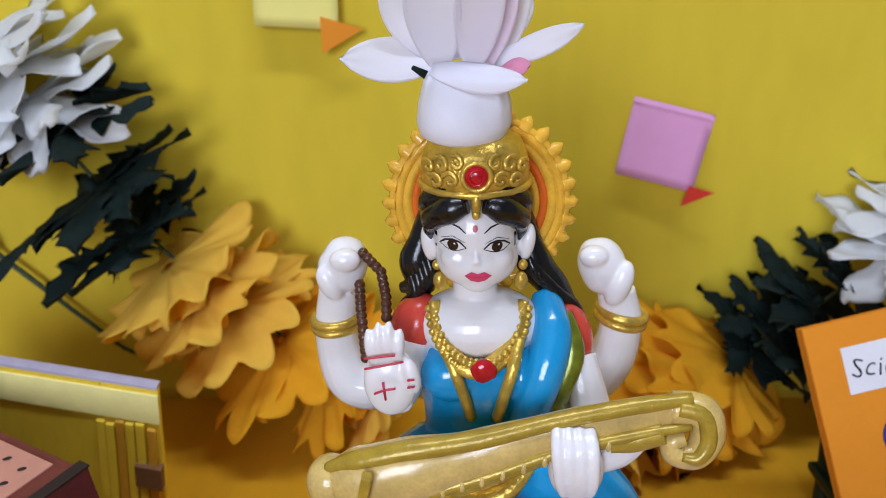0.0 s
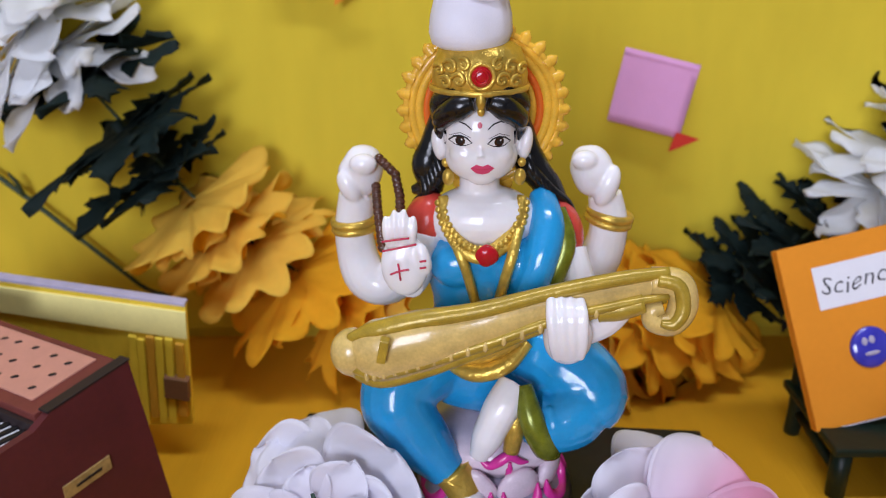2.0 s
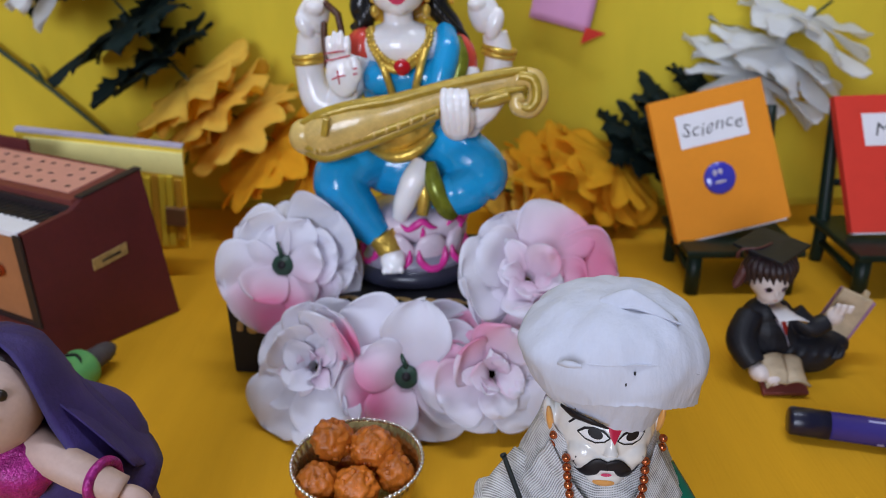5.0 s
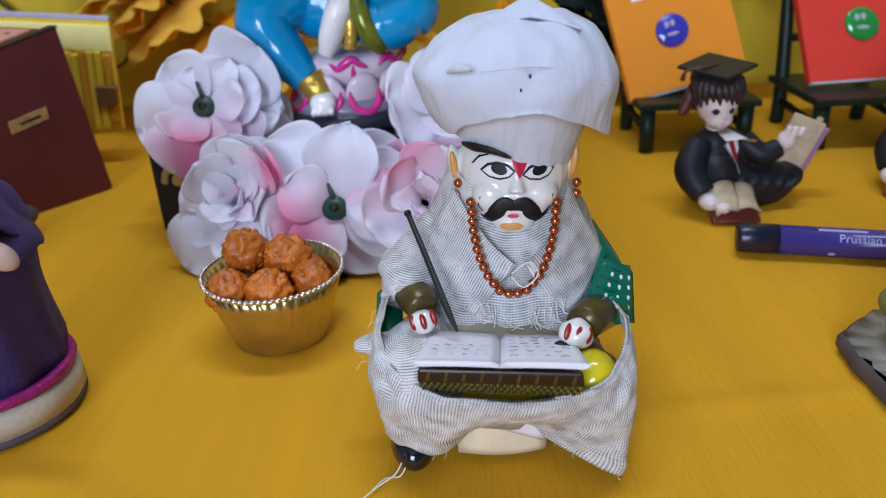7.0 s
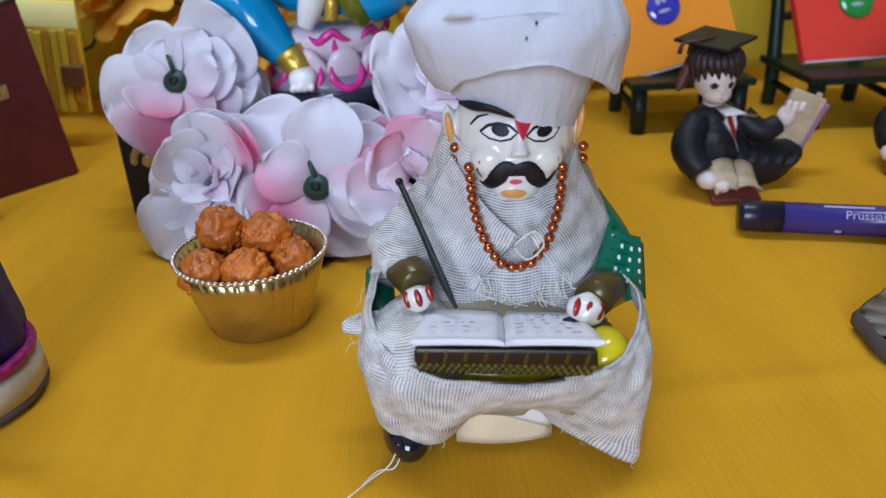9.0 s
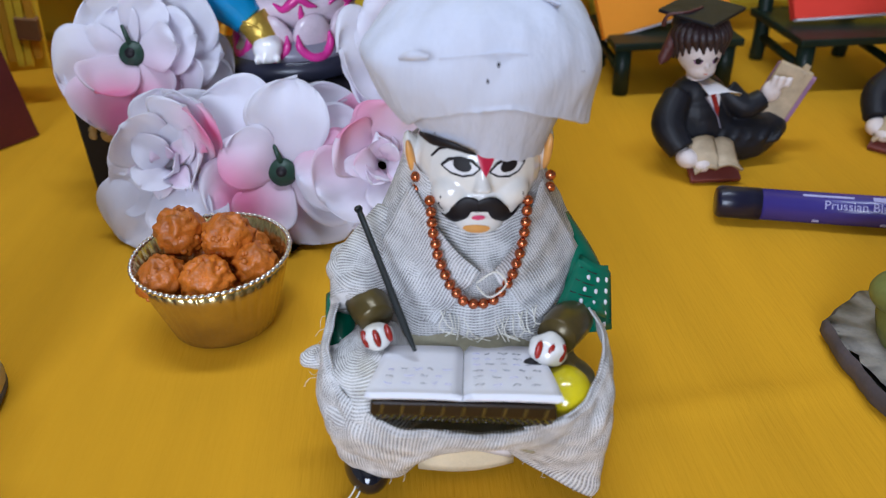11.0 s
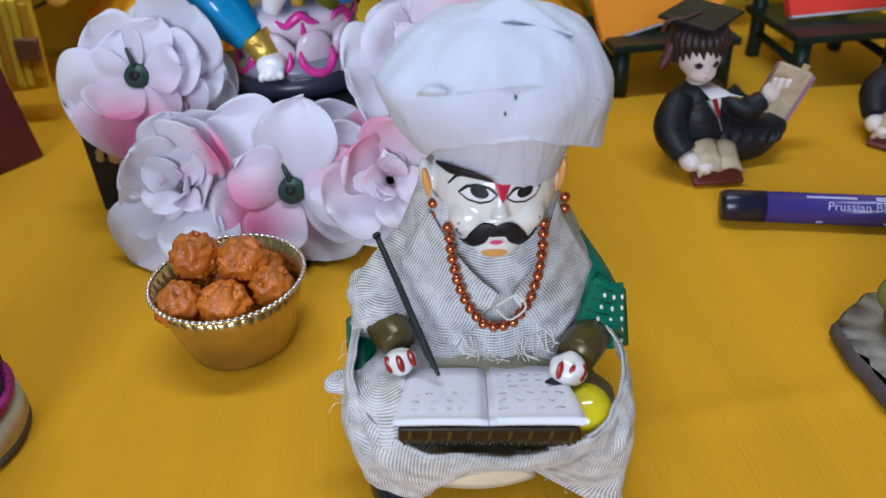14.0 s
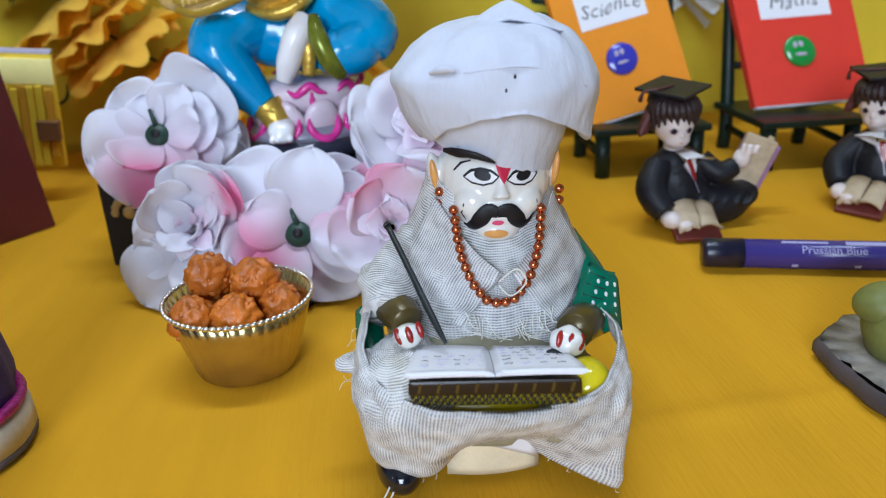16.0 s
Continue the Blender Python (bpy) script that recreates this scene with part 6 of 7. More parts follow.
def make_slab():
    s = Shape()
    rim = [(0.343, 0.117), (0.3405, 0.092), (0.341, 0.066), (0.347, 0.040), (0.372, 0.022), (0.410, 0.026), (0.437, 0.060), (0.438, 0.105), (0.412, 0.140), (0.372, 0.139)]
    c = V((0.390, 0.085, 0))
    dense = []
    for i in range(len(rim)):
        p, q = V((*rim[i], 0)), V((*rim[(i + 1) % len(rim)], 0))
        for k in range(5):
            x = p.lerp(q, k / 5)
            dense.append(x + (x - c).normalized() * 0.0016 * noise.noise(x * 160))
    s.grid([[c + (p - c) * f + V((0, 0, z)) for p in dense] for f, z in ((0.96, 0.0), (1.0, 0.003), (1.0, 0.0085), (0.965, 0.0115))], M["slab_edge"], wrap=True)
    s.grid([[c + (p - c) * f + V((0, 0, z + 0.0006 * noise.noise((c + (p - c) * f) * 120))) for p in dense] for f, z in ((0.966, 0.0114), (0.6, 0.0125), (0.02, 0.0125))], M["slab"], wrap=True, caps=True)
    t = thing("clay_ornament", (0.39, 0.085, 0), "olive green clay lump on a rough grey clay slab", "clay ornament")
    part("slab", s, t, "rough grey clay slab")
    s = Shape()
    s.ell((0.382, 0.092, 0.026), (0.027, 0.025, 0.024), M["olive_clay"], rough=0.18, rs=45)
    s.ell((0.368, 0.100, 0.037), (0.015, 0.014, 0.011), M["olive_clay"], rough=0.15, rs=60)
    s.ell((0.392, 0.082, 0.022), (0.018, 0.018, 0.016), M["olive_clay"], rough=0.2, rs=70)
    part("clay_lump", s, t)
    s = Shape()
    s.tube([(0.392, 0.108, 0.020), (0.393, 0.110, 0.055), (0.394, 0.112, 0.072)], [0.010, 0.009, 0.007], M["clay_base"], 14, 4)
    part("stump", s, t, "cream clay stump")


make_slab()


def make_doll():
    s = Shape()
    g = M
    c = V((-0.107, 0.097, 0))
    s.lathe(c, [(0.0, 0.0), (0.041, 0.0), (0.0435, 0.002), (0.0435, 0.006)], g["slab_edge"], 40, fn=lambda a, z: 1 + 0.015 * noise.noise(V((math.cos(a) * 3, math.sin(a) * 3, z * 100))))
    s.lathe(c + V((0, 0, 0.006)), [(0.0436, 0.0), (0.0430, 0.010), (0.040, 0.0135), (0.0, 0.014)], g["clay_base"], 40, fn=lambda a, z: 1 + 0.02 * noise.noise(V((math.cos(a) * 3, math.sin(a) * 3, z * 100))))
    s.lathe(c + V((-0.002, 0.002, 0.0)), [(0.0395, 0.020), (0.0400, 0.032), (0.0385, 0.050), (0.037, 0.070), (0.038, 0.085), (0.040, 0.100), (0.036, 0.115), (0.020, 0.130)], g["purple"], 44, fn=lambda a, z: 1 + 0.05 * math.sin(9 * a + 30 * z) * (1 - z / 0.14) + 0.04 * noise.noise(V((math.cos(a) * 2, math.sin(a) * 2, z * 30))))
    s.tube([c + V((0.040 * math.cos(a), 0.040 * math.sin(a), 0.0235)) for a in (2 * math.pi * i / 20 for i in range(20))], 0.003, g["magenta"], 8, 2, closed=True)
    # head, pink band and the hood
    hd = V((-0.118, 0.068, 0.150))
    s.ell(hd, (0.024, 0.024, 0.024), g["doll_skin"])
    s.ell(hd + V((-0.001, 0.008, 0.003)), (0.0250, 0.0200, 0.0220), g["brown_hair"], rough=0.1, rs=100)
    s.tube([hd + V((-0.026, -0.004, 0.010)), hd + V((-0.014, -0.012, 0.020)), hd + V((-0.002, -0.011, 0.0235)), hd + V((0.006, -0.009, 0.0235))], [0.005, 0.006, 0.006, 0.003], g["magenta"], 12, 5)
    for p in ((0.0162, -0.0131, 0.0125), (0.0075, -0.0205, 0.0110)):
        s.ell(hd + V(p), (0.0026, 0.0022, 0.0028), g["dark_brown"], nu=12, nv=8)
    s.ell(hd + V((0.0135, -0.0205, 0.0040)), (0.0022, 0.0022, 0.0020), g["doll_skin"], nu=10, nv=8)

    def hood(u, v):
        a = radians(-30 + 225 * v)
        k = u ** 0.8
        r = 0.028 * math.sin(min(1.0, k * 2.2) * math.pi / 2) + 0.040 * max(0.0, k - 0.35)
        z = 0.180 - 0.026 * min(1.0, k * 2) ** 2 - 0.092 * max(0.0, k - 0.35)
        return V((-0.121 + r * math.cos(a) * 1.05 + 0.016 * max(0.0, k - 0.4), 0.078 + r * math.sin(a), z + 0.002 * math.sin(9 * a) * k))

    s.sheet(hood, 12, 30, 0.0012, g["purple"])
    s.sheet(lambda u, v: V((-0.104 + 0.044 * u, 0.070 + 0.03 * v, 0.160 - 0.048 * u ** 1.3 - 0.004 * v - 0.016 * v * u)), 10, 8, 0.0012, g["purple"])
    s.tube([(-0.104, 0.070, 0.126), (-0.082, 0.058, 0.122), (-0.060, 0.056, 0.110)], [0.010, 0.0085, 0.0070], g["doll_skin"], 14, 5)
    s.ell((-0.055, 0.056, 0.106), (0.0090, 0.0045, 0.0060), g["doll_skin"], (0, 35, 0))
    s.tube([V((-0.0680, 0.0570, 0.1150)) + V((0.003 * math.cos(a), 0.0088 * math.cos(a), 0.0088 * math.sin(a))) for a in (2 * math.pi * i / 14 for i in range(14))], 0.0024, g["magenta"], 8, 2, closed=True)
    s.tube([(-0.150, 0.064, 0.122), (-0.160, 0.050, 0.110), (-0.140, 0.048, 0.104)], [0.010, 0.009, 0.007], g["doll_skin"], 14, 5)
    s.ell((-0.112, 0.064, 0.118), (0.022, 0.016, 0.016), g["magenta"], rough=0.15, rs=90)
    solid("veiled_doll", s, c, "doll in dark purple veil with magenta trim on clay disc", "doll")


make_doll()

s = Shape()
for k, (dx, dy, z, r) in enumerate(((0, 0, 0.020, 0.026), (0.004, -0.006, 0.048, 0.020), (-0.012, 0.004, 0.060, 0.017), (0.010, -0.002, 0.074, 0.014), (-0.004, 0.0, 0.088, 0.013), (0.014, -0.012, 0.056, 0.010))):
    s.ell((-0.232 + dx, 0.200 + dy, z), (r, r, r * 1.1), M["red_gloss"], rough=0.2, rs=90, floor=0.0)
s.ell((-0.238, 0.200, 0.108), (0.012, 0.012, 0.013), M["gown"], rough=0.1)
s.ell((-0.212, 0.190, 0.084), (0.006, 0.004, 0.006), M["stem"], nu=10, nv=8)
solid("red_ornament", s, (-0.232, 0.2, 0), "small lumpy red glossy ornament with a black top", "ornament")

s = Shape()
pa, pb = V((-0.223, 0.268, 0.0175)), V((-0.213, 0.305, 0.0165))
s.tube([pa + (pa - pb) * 0.50, pa + (pa - pb) * 0.30, pa, pb, pb + (pb - pa) * 0.18, pb + (pb - pa) * 0.30], [0.006, 0.0135, 0.0172, 0.0165, 0.012, 0.004], M["mint"], 24, 5)
s.tube([pb + (pb - pa) * 0.22, pb + (pb - pa) * 0.75, pb + (pb - pa) * 1.0], [0.010, 0.0085, 0.004], M["slab_edge"], 14, 3)
pd = (pb - pa).normalized()
ps = V((pd.y, -pd.x, 0))
for k in range(3):
    q = pa + (pb - pa) * (0.25 + 0.28 * k)
    s.tube([q + ps * (0.0168 * math.sin(b)) + V((0, 0, 0.0172 * math.cos(b))) + pd * (-0.002 * math.sin(i * 2.0)) for i, b in enumerate((-0.42, -0.12, 0.18, 0.48, 0.74))], [0.0005, 0.0013, 0.0014, 0.0013, 0.0005], M["ink"], 8, 3)
solid("clay_pod", s, (-0.218, 0.287, 0), "mint green painted clay pod with three dark marks beside the harmonium", "ornament")


# ---- the cup of sweets ----
def make_cup():
    c = V((0.031, 0.160, 0))
    t = thing("foil_cup", c, "pleated gold foil cup holding fried sweets", "cup")

    def pleat(a, z):
        return 1 + 0.024 * (abs(math.sin(a * 20)) ** 0.5 - 0.5) * min(1.0, z / 0.006)

    s = Shape()
    prof = [(0.0, 0.0), (0.0265, 0.0), (0.0280, 0.0012), (0.0300, 0.008), (0.0335, 0.020), (0.0370, 0.032), (0.0398, 0.0425)]
    inner = [(0.0388, 0.0425), (0.0360, 0.032), (0.0325, 0.020), (0.0290, 0.008), (0.0265, 0.004), (0.0, 0.0035)]
    s.lathe(c, prof + inner, M["foil"], 264, 1, 1, pleat, caps=False)
    part("wall", s, t)
    s = Shape()
    for i in range(72):
        a = 2 * math.pi * i / 72
        s.ell(c + V((0.0402 * math.cos(a), 0.0402 * math.sin(a), 0.0428)), (0.0014, 0.0021, 0.0014), M["foil_rim"], (25, 0, math.degrees(a)), 8, 6)
    part("rim", s, t, "crimped silvery rim")


def make_laddoo(c, r, seed):
    s = Shape()
    rnd = random.Random(seed)
    s.ell(c, r * 0.97, M["laddoo"], nu=48, nv=34, rough=0.22, rs=260, ridged=True)
    for k in range(45):
        z = rnd.uniform(-1, 1)
        a = rnd.uniform(0, 6.283)
        q = math.sqrt(1 - z * z)
        s.ell(V(c) + V((q * math.cos(a), q * math.sin(a), z)) * r * rnd.uniform(0.84, 0.95), r * rnd.uniform(0.09, 0.17), M["laddoo"], nu=8, nv=6, rough=0.2, rs=400)
    solid("laddoo", s, c, "round orange-brown fried sweet in the foil cup", "sweet", "sweets in the cup")


make_cup()
for i, (c, r) in enumerate((((0.0155, 0.166, 0.053), 0.0128), ((0.0405, 0.162, 0.0495), 0.0135), ((0.0330, 0.1385, 0.0395), 0.0128), ((0.0085, 0.145, 0.0370), 0.0125), ((0.0545, 0.152, 0.0395), 0.0118), ((0.030, 0.160, 0.022), 0.014), ((0.0215, 0.179, 0.030), 0.012), ((0.046, 0.180, 0.030), 0.0115))):
    make_laddoo(c, r, 40 + i)


# ---- the writing figure ----
def make_writer():
    s = Shape()
    g = M
    # body under the cloth
    s.ell((0.162, 0.098, 0.060), (0.041, 0.034, 0.050), g["sleeve"], nu=60, nv=40, rough=0.10, rs=60, ridged=True)
    s.ell((0.157, 0.076, 0.032), (0.046, 0.042, 0.032), g["under_cloth"], rough=0.10, rs=60, floor=0.0)
    # shawl over the shoulders, lower at the throat, with two flaps crossing in front
    i0 = len(s.v)
    s.lathe((0.1625, 0.100, 0.0), [(0.0500, 0.048), (0.0480, 0.062), (0.0455, 0.074), (0.0425, 0.086), (0.0375, 0.098), (0.0325, 0.108), (0.0290, 0.118), (0.0270, 0.126)], g["muslin"], 96, 1.0, 0.86,
            lambda a, z: 1 + 0.030 * math.sin(13 * a + 60 * z) * (0.13 - z) / 0.07 + 0.05 * noise.noise(V((math.cos(a) * 2.2, math.sin(a) * 2.2, z * 40))) + 0.02 * noise.noise(V((math.cos(a) * 7, math.sin(a) * 7, z * 60))), caps=False)
    for i in range(i0, len(s.v)):
        x, y, z = s.v[i]
        f = max(0.0, (0.100 - y) / 0.04) ** 2
        s.v[i] = (x, y, z - max(0.0, z - 0.074) * 0.62 * min(1.0, f))
    for sx in (-1, 1):
        def flap(u, v, sx=sx):
            top = V((0.1625 + sx * 0.0255, 0.084, 0.1165)).lerp(V((0.1625 + sx * 0.043, 0.086, 0.082)), v)
            low = V((0.164 + sx * 0.002, 0.0610, 0.0880 - 0.024 * v)) + V((sx * 0.018 * v, 0.001 * v, 0))
            p = top.lerp(low, u)
            p.y -= 0.0040 * math.sin(math.pi * u) + 0.0009 * math.sin(16 * v + 5 * u) + (0.0012 if sx > 0 else 0)
            p.z -= 0.003 * math.sin(math.pi * u)
            return p
        s.sheet(flap, 18, 24, 0.0007, g["muslin"])
    rnd = random.Random(2)
    for k in range(22):
        x = 0.146 + 0.038 * k / 21
        z = 0.0680 - 0.006 * math.sin(math.pi * k / 21)
        s.tube([(x, 0.0600, z + 0.004), (x + rnd.uniform(-0.003, 0.003), 0.0575, z - 0.002), (x + rnd.uniform(-0.006, 0.006), 0.0545, z - rnd.uniform(0.001, 0.004))], 0.00025, g["thread"], 5, 3)
    s.tube([(0.160, 0.0575, 0.086), (0.167, 0.054, 0.093), (0.171, 0.054, 0.087), (0.165, 0.056, 0.080), (0.160, 0.057, 0.085)], 0.0004, g["thread"], 6, 5)
    # right sleeve, printed green
    s.tube([(0.195, 0.100, 0.086), (0.205, 0.084, 0.068), (0.205, 0.066, 0.058)], [0.010, 0.0115, 0.0095], g["sleeve"], 20, 5)

    def sleeve(u, v):
        p = V((0.2046, 0.0780, 0.0830)).lerp(V((0.2166, 0.0780, 0.0770)), u).lerp(V((0.1883, 0.0600, 0.0613)).lerp(V((0.2158, 0.0640, 0.0547)), u), v)
        return p + V((0.0, -0.0030 * math.sin(math.pi * u), 0.0))

    s.sheet(sleeve, 8, 8, 0.0012, g["sleeve"])
    for i in range(5):
        for j in range(3):
            s.ell(sleeve(0.35 + 0.26 * j, 0.22 + 0.17 * i) + V((0.0003, -0.0010, 0.0004)), (0.0008, 0.0008, 0.0013), g["white_paper"], nu=8, nv=6)
        q = [sleeve(u, 0.14 + 0.17 * i) + V((0.0002, -0.0009, 0.0004)) for u in (0.1, 0.5, 1.0)]
        s.tube(q, 0.0004, g["ink"], 5, 3)
    s.tube([(0.130, 0.100, 0.092), (0.115, 0.086, 0.078), (0.112, 0.070, 0.070)], [0.010, 0.0115, 0.0100], g["muslin"], 20, 6)
    s.ell((0.1135, 0.084, 0.0760), (0.013, 0.018, 0.010), g["muslin"], (0, 10, 10), 40, 24, rough=0.2, rs=90, ridged=True)
    s.tube([(0.104, 0.088, 0.062), (0.1045, 0.074, 0.054), (0.105, 0.060, 0.048)], [0.006, 0.0065, 0.006], g["sleeve"], 14, 4)
    # cuffs and painted fists
    s.tube([(0.203, 0.070, 0.058), (0.195, 0.056, 0.064), (0.1900, 0.048, 0.0650)], [0.0086, 0.0086, 0.0078], g["olive"], 16, 4)
    s.tube([(0.1140, 0.078, 0.070), (0.1185, 0.066, 0.0705), (0.1210, 0.060, 0.0695)], [0.0085, 0.0082, 0.0070], g["olive"], 16, 4)
    for c, r, tl in (((0.1860, 0.0430, 0.0635), (0.0080, 0.0068, 0.0062), 24), ((0.1212, 0.0520, 0.0675), (0.0064, 0.0060, 0.0060), -10)):
        s.ell(c, r, g["face_paint"], (0, tl, 0), rough=0.22, rs=170)
        for k in range(3):
            x = c[0] + (k - 1) * 0.0045
            kk = math.sqrt(max(0.1, 1 - ((x - c[0]) / r[0]) ** 2))
            s.ell((x, c[1] - r[1] * kk * 0.86, c[2] + 0.0030 - 0.0012 * (k - 1) * (1 if tl > 0 else -1)), (0.0015, 0.0008, 0.0037), g["red_gloss"], (-25, tl - 6, 0), 6, 6)
    s.ell((0.1795, 0.0380, 0.0610), (0.0042, 0.003, 0.0022), g["ink"], nu=10, nv=6)
    # lap, yellow knees and the lower cloth
    s.ell((0.1915, 0.0335, 0.0495), (0.0105, 0.0120, 0.0100), g["lemon"])
    s.ell((0.1170, 0.0440, 0.0520), (0.0075, 0.0120, 0.0095), g["lemon"])
    s.ell((0.1555, 0.050, 0.0400), (0.034, 0.018, 0.008), g["lemon"])

    s.ell((0.1180, 0.052, 0.043), (0.0215, 0.0305, 0.0200), g["muslin"], (0, -10, 0), 60, 40, rough=0.20, rs=70, ridged=True)
    s.ell((0.1870, 0.050, 0.034), (0.0215, 0.027, 0.0205), g["under_cloth"], (0, 14, 0), 60, 40, rough=0.20, rs=70, ridged=True)

    top = [V(p) for p in ((0.106, 0.082, 0.076), (0.1020, 0.056, 0.067), (0.107, 0.034, 0.057), (0.128, 0.0185, 0.0530), (0.152, 0.0140, 0.0515), (0.176, 0.0135, 0.0525), (0.196, 0.0210, 0.056), (0.2060, 0.038, 0.064), (0.2060, 0.062, 0.068))]
    hem = [V(p) for p in ((0.110, 0.092, 0.006), (0.1035, 0.062, 0.014), (0.110, 0.036, 0.0145), (0.127, 0.034, 0.011), (0.142, 0.041, 0.0185), (0.162, 0.041, 0.0195), (0.182, 0.032, 0.011), (0.204, 0.026, 0.0015), (0.2120, 0.054, 0.0015))]

    def run(pts, u):
        k = min(int(u * (len(pts) - 1)), len(pts) - 2)
        f = u * (len(pts) - 1) - k
        a, b, c, d = pts[max(k - 1, 0)], pts[k], pts[k + 1], pts[min(k + 2, len(pts) - 1)]
        return 0.5 * (2 * b + (c - a) * f + (2 * a - 5 * b + 4 * c - d) * f * f + (3 * b - a - 3 * c + d) * f ** 3)

    def swag(u, v):
        p = run(top, u).lerp(run(hem, u), v)
        out = V((p.x - 0.156, p.y - 0.085, 0)).normalized()
        belly = 0.0065 * math.sin(math.pi * v ** 0.8)
        f = 0.0011 * math.sin(38 * u + 7 * v) * v + 0.0040 * noise.noise(V((u * 7, v * 2.5, 7))) + 0.0016 * noise.noise(V((u * 22, v * 7, 2)))
        return p + out * (belly + f) + V((0, 0, 0.4 * f))

    s.sheet(swag, 110, 36, 0.0009, g["muslin"])
    # frayed threads along the hem
    fray = random.Random(21)
    for k in range(16):
        u = 0.30 + 0.70 * k / 15
        p = swag(u, 0.985)
        q = p + V((fray.uniform(-0.002, 0.002), fray.uniform(-0.002, 0.0), fray.uniform(-0.002, -0.0005)))
        r = q + V((fray.uniform(-0.0015, 0.0015), fray.uniform(-0.0015, 0.0005), fray.uniform(-0.0015, 0.0005)))
        s.tube([V((a.x, a.y, max(a.z, 0.0006))) for a in (p, q, r)], 0.00013, g["thread"], 4, 3)
    for k in range(6):
        p = swag(0.03 + 0.02 * k, 0.25 + 0.03 * k)
        s.tube([p, p + V((-0.004, -0.003, fray.uniform(-0.002, 0.003))), p + V((-0.005 - fray.uniform(0, 0.002), -0.004, fray.uniform(-0.003, 0.002)))], 0.00012, g["thread"], 4, 3)
    s.sheet(lambda u, v: (0.134 + 0.040 * u, 0.043 - 0.003 * math.sin(math.pi * u), 0.024 - 0.021 * v + (0.008 * (0.5 - u) * (1 - v))), 8, 6, 0.0008, g["cream"])
    s.sheet(lambda u, v: (0.140 + 0.036 * u - 0.004 * v, 0.034 + 0.004 * v, 0.030 - 0.014 * v * u - 0.004 * v), 8, 6, 0.0008, g["white_paper"])
    s.ell((0.1130, 0.0420, 0.0095), (0.0098, 0.0155, 0.0095), g["shoe"], (0, 0, 10), floor=0.0)
    # writing desk on the lap
    s.hexa([(0.1205, 0.0225, 0.0525), (0.1832, 0.0150, 0.0515), (0.182, 0.058, 0.0420), (0.124, 0.056, 0.0450)], [(0.119, 0.0185, 0.0602), (0.184, 0.0105, 0.0602), (0.182, 0.058, 0.0470), (0.124, 0.056, 0.0520)], g["check"], 0.0018)
    s.hexa([(0.1185, 0.0170, 0.0603), (0.1835, 0.0088, 0.0603), (0.182, 0.058, 0.0473), (0.124, 0.056, 0.0523)], [(0.1190, 0.0175, 0.0665), (0.1830, 0.0090, 0.0670), (0.182, 0.058, 0.0510), (0.124, 0.056, 0.0590)], g["dark_brown"], 0.0012)
    for k in range(9):
        f = (k + 0.5) / 9
        s.box((0.1195 + 0.0635 * f, 0.0172 - 0.0084 * f, 0.0636 + 0.0002 * f), (0.0012, 0.0012, 0.0040), g["olive"], (0, 14, 0), 0.0003)
    # a checked print along the desk's lower face
    for r in range(3):
        for k in range(24):
            f, d = (k + 0.5 * (r % 2) + 0.3) / 24.5, (r + 0.6) / 3.6
            p = V((0.1192, 0.0182, 0.0600)).lerp(V((0.1838, 0.0102, 0.0600)), f).lerp(V((0.1205, 0.0222, 0.0526)).lerp(V((0.1832, 0.0147, 0.0516)), f), d)
            s.ell(p, (0.0009, 0.0006, 0.0009), g["dark_brown"], nu=6, nv=4)
    # head
    F = Shape()
    F.ell((0.1645, 0.0975, 0.1205), (0.0255, 0.0268, 0.0262), g["face_paint"])
    F.ell((0.1636, 0.0870, 0.1105), (0.0198, 0.0185, 0.0122), g["face_paint"])
    F.ell((0.1628, 0.0762, 0.1035), (0.0100, 0.0075, 0.0058), g["face_paint"])
    F.tube([(0.1640, 0.0725, 0.1305), (0.1638, 0.0712, 0.1240), (0.1636, 0.0690, 0.1185)], [0.0010, 0.0022, 0.0038], g["face_paint"], 14, 5)
    for sx in (-1, 1):
        F.ell((0.1636 + sx * 0.0100, 0.0790, 0.1150), (0.0090, 0.0085, 0.0080), g["face_paint"])
        F.ell((0.1645 + sx * 0.0262, 0.0955, 0.1235), (0.0034, 0.0060, 0.0100), g["face_paint"], (0, sx * 8, 0))
        s.ell((0.1645 + sx * 0.0268, 0.0905, 0.1240), (0.0018, 0.0026, 0.0076), g["skin_orange"], (0, sx * 8, 0), 12, 8)
    vs, fs = blend(F, 0.0009, 4)
    s.add(vs, fs, g["face_paint"])
    face = painter(vs, fs, 0.055)
    s.tube([(0.1640, 0.0925, 0.090), (0.1640, 0.0905, 0.105)], [0.015, 0.014], g["skin_orange"], 16, 1)
    # eyes half hidden under dark painted lids
    for sx, ex, ez in ((-1, 0.1558, 0.1272), (1, 0.1732, 0.1262)):
        lid = [(ex - 0.0070, ez - 0.0003), (ex - 0.0040, ez + 0.0024), (ex, ez + 0.0033), (ex + 0.0042, ez + 0.0026), (ex + 0.0070, ez + 0.0004)]
        low = [(ex - 0.0038, ez - 0.0024), (ex + 0.0005, ez - 0.0032), (ex + 0.0044, ez - 0.0022)]
        s.decal(lid + low[::-1], face, g["eye_white"], 3, 0.0002)
        s.decal(ellipse(ex + 0.0006, ez + 0.0008, 0.0034, 0.0023, 16, sx * 10), face, g["ink"], 3, 0.0004)
        stroke(s, lid, 0.00065, face, g["ink"], 0.0006)
        stroke(s, [lid[0]] + low + [lid[-1]], 0.00042, face, g["ink"], 0.0006)
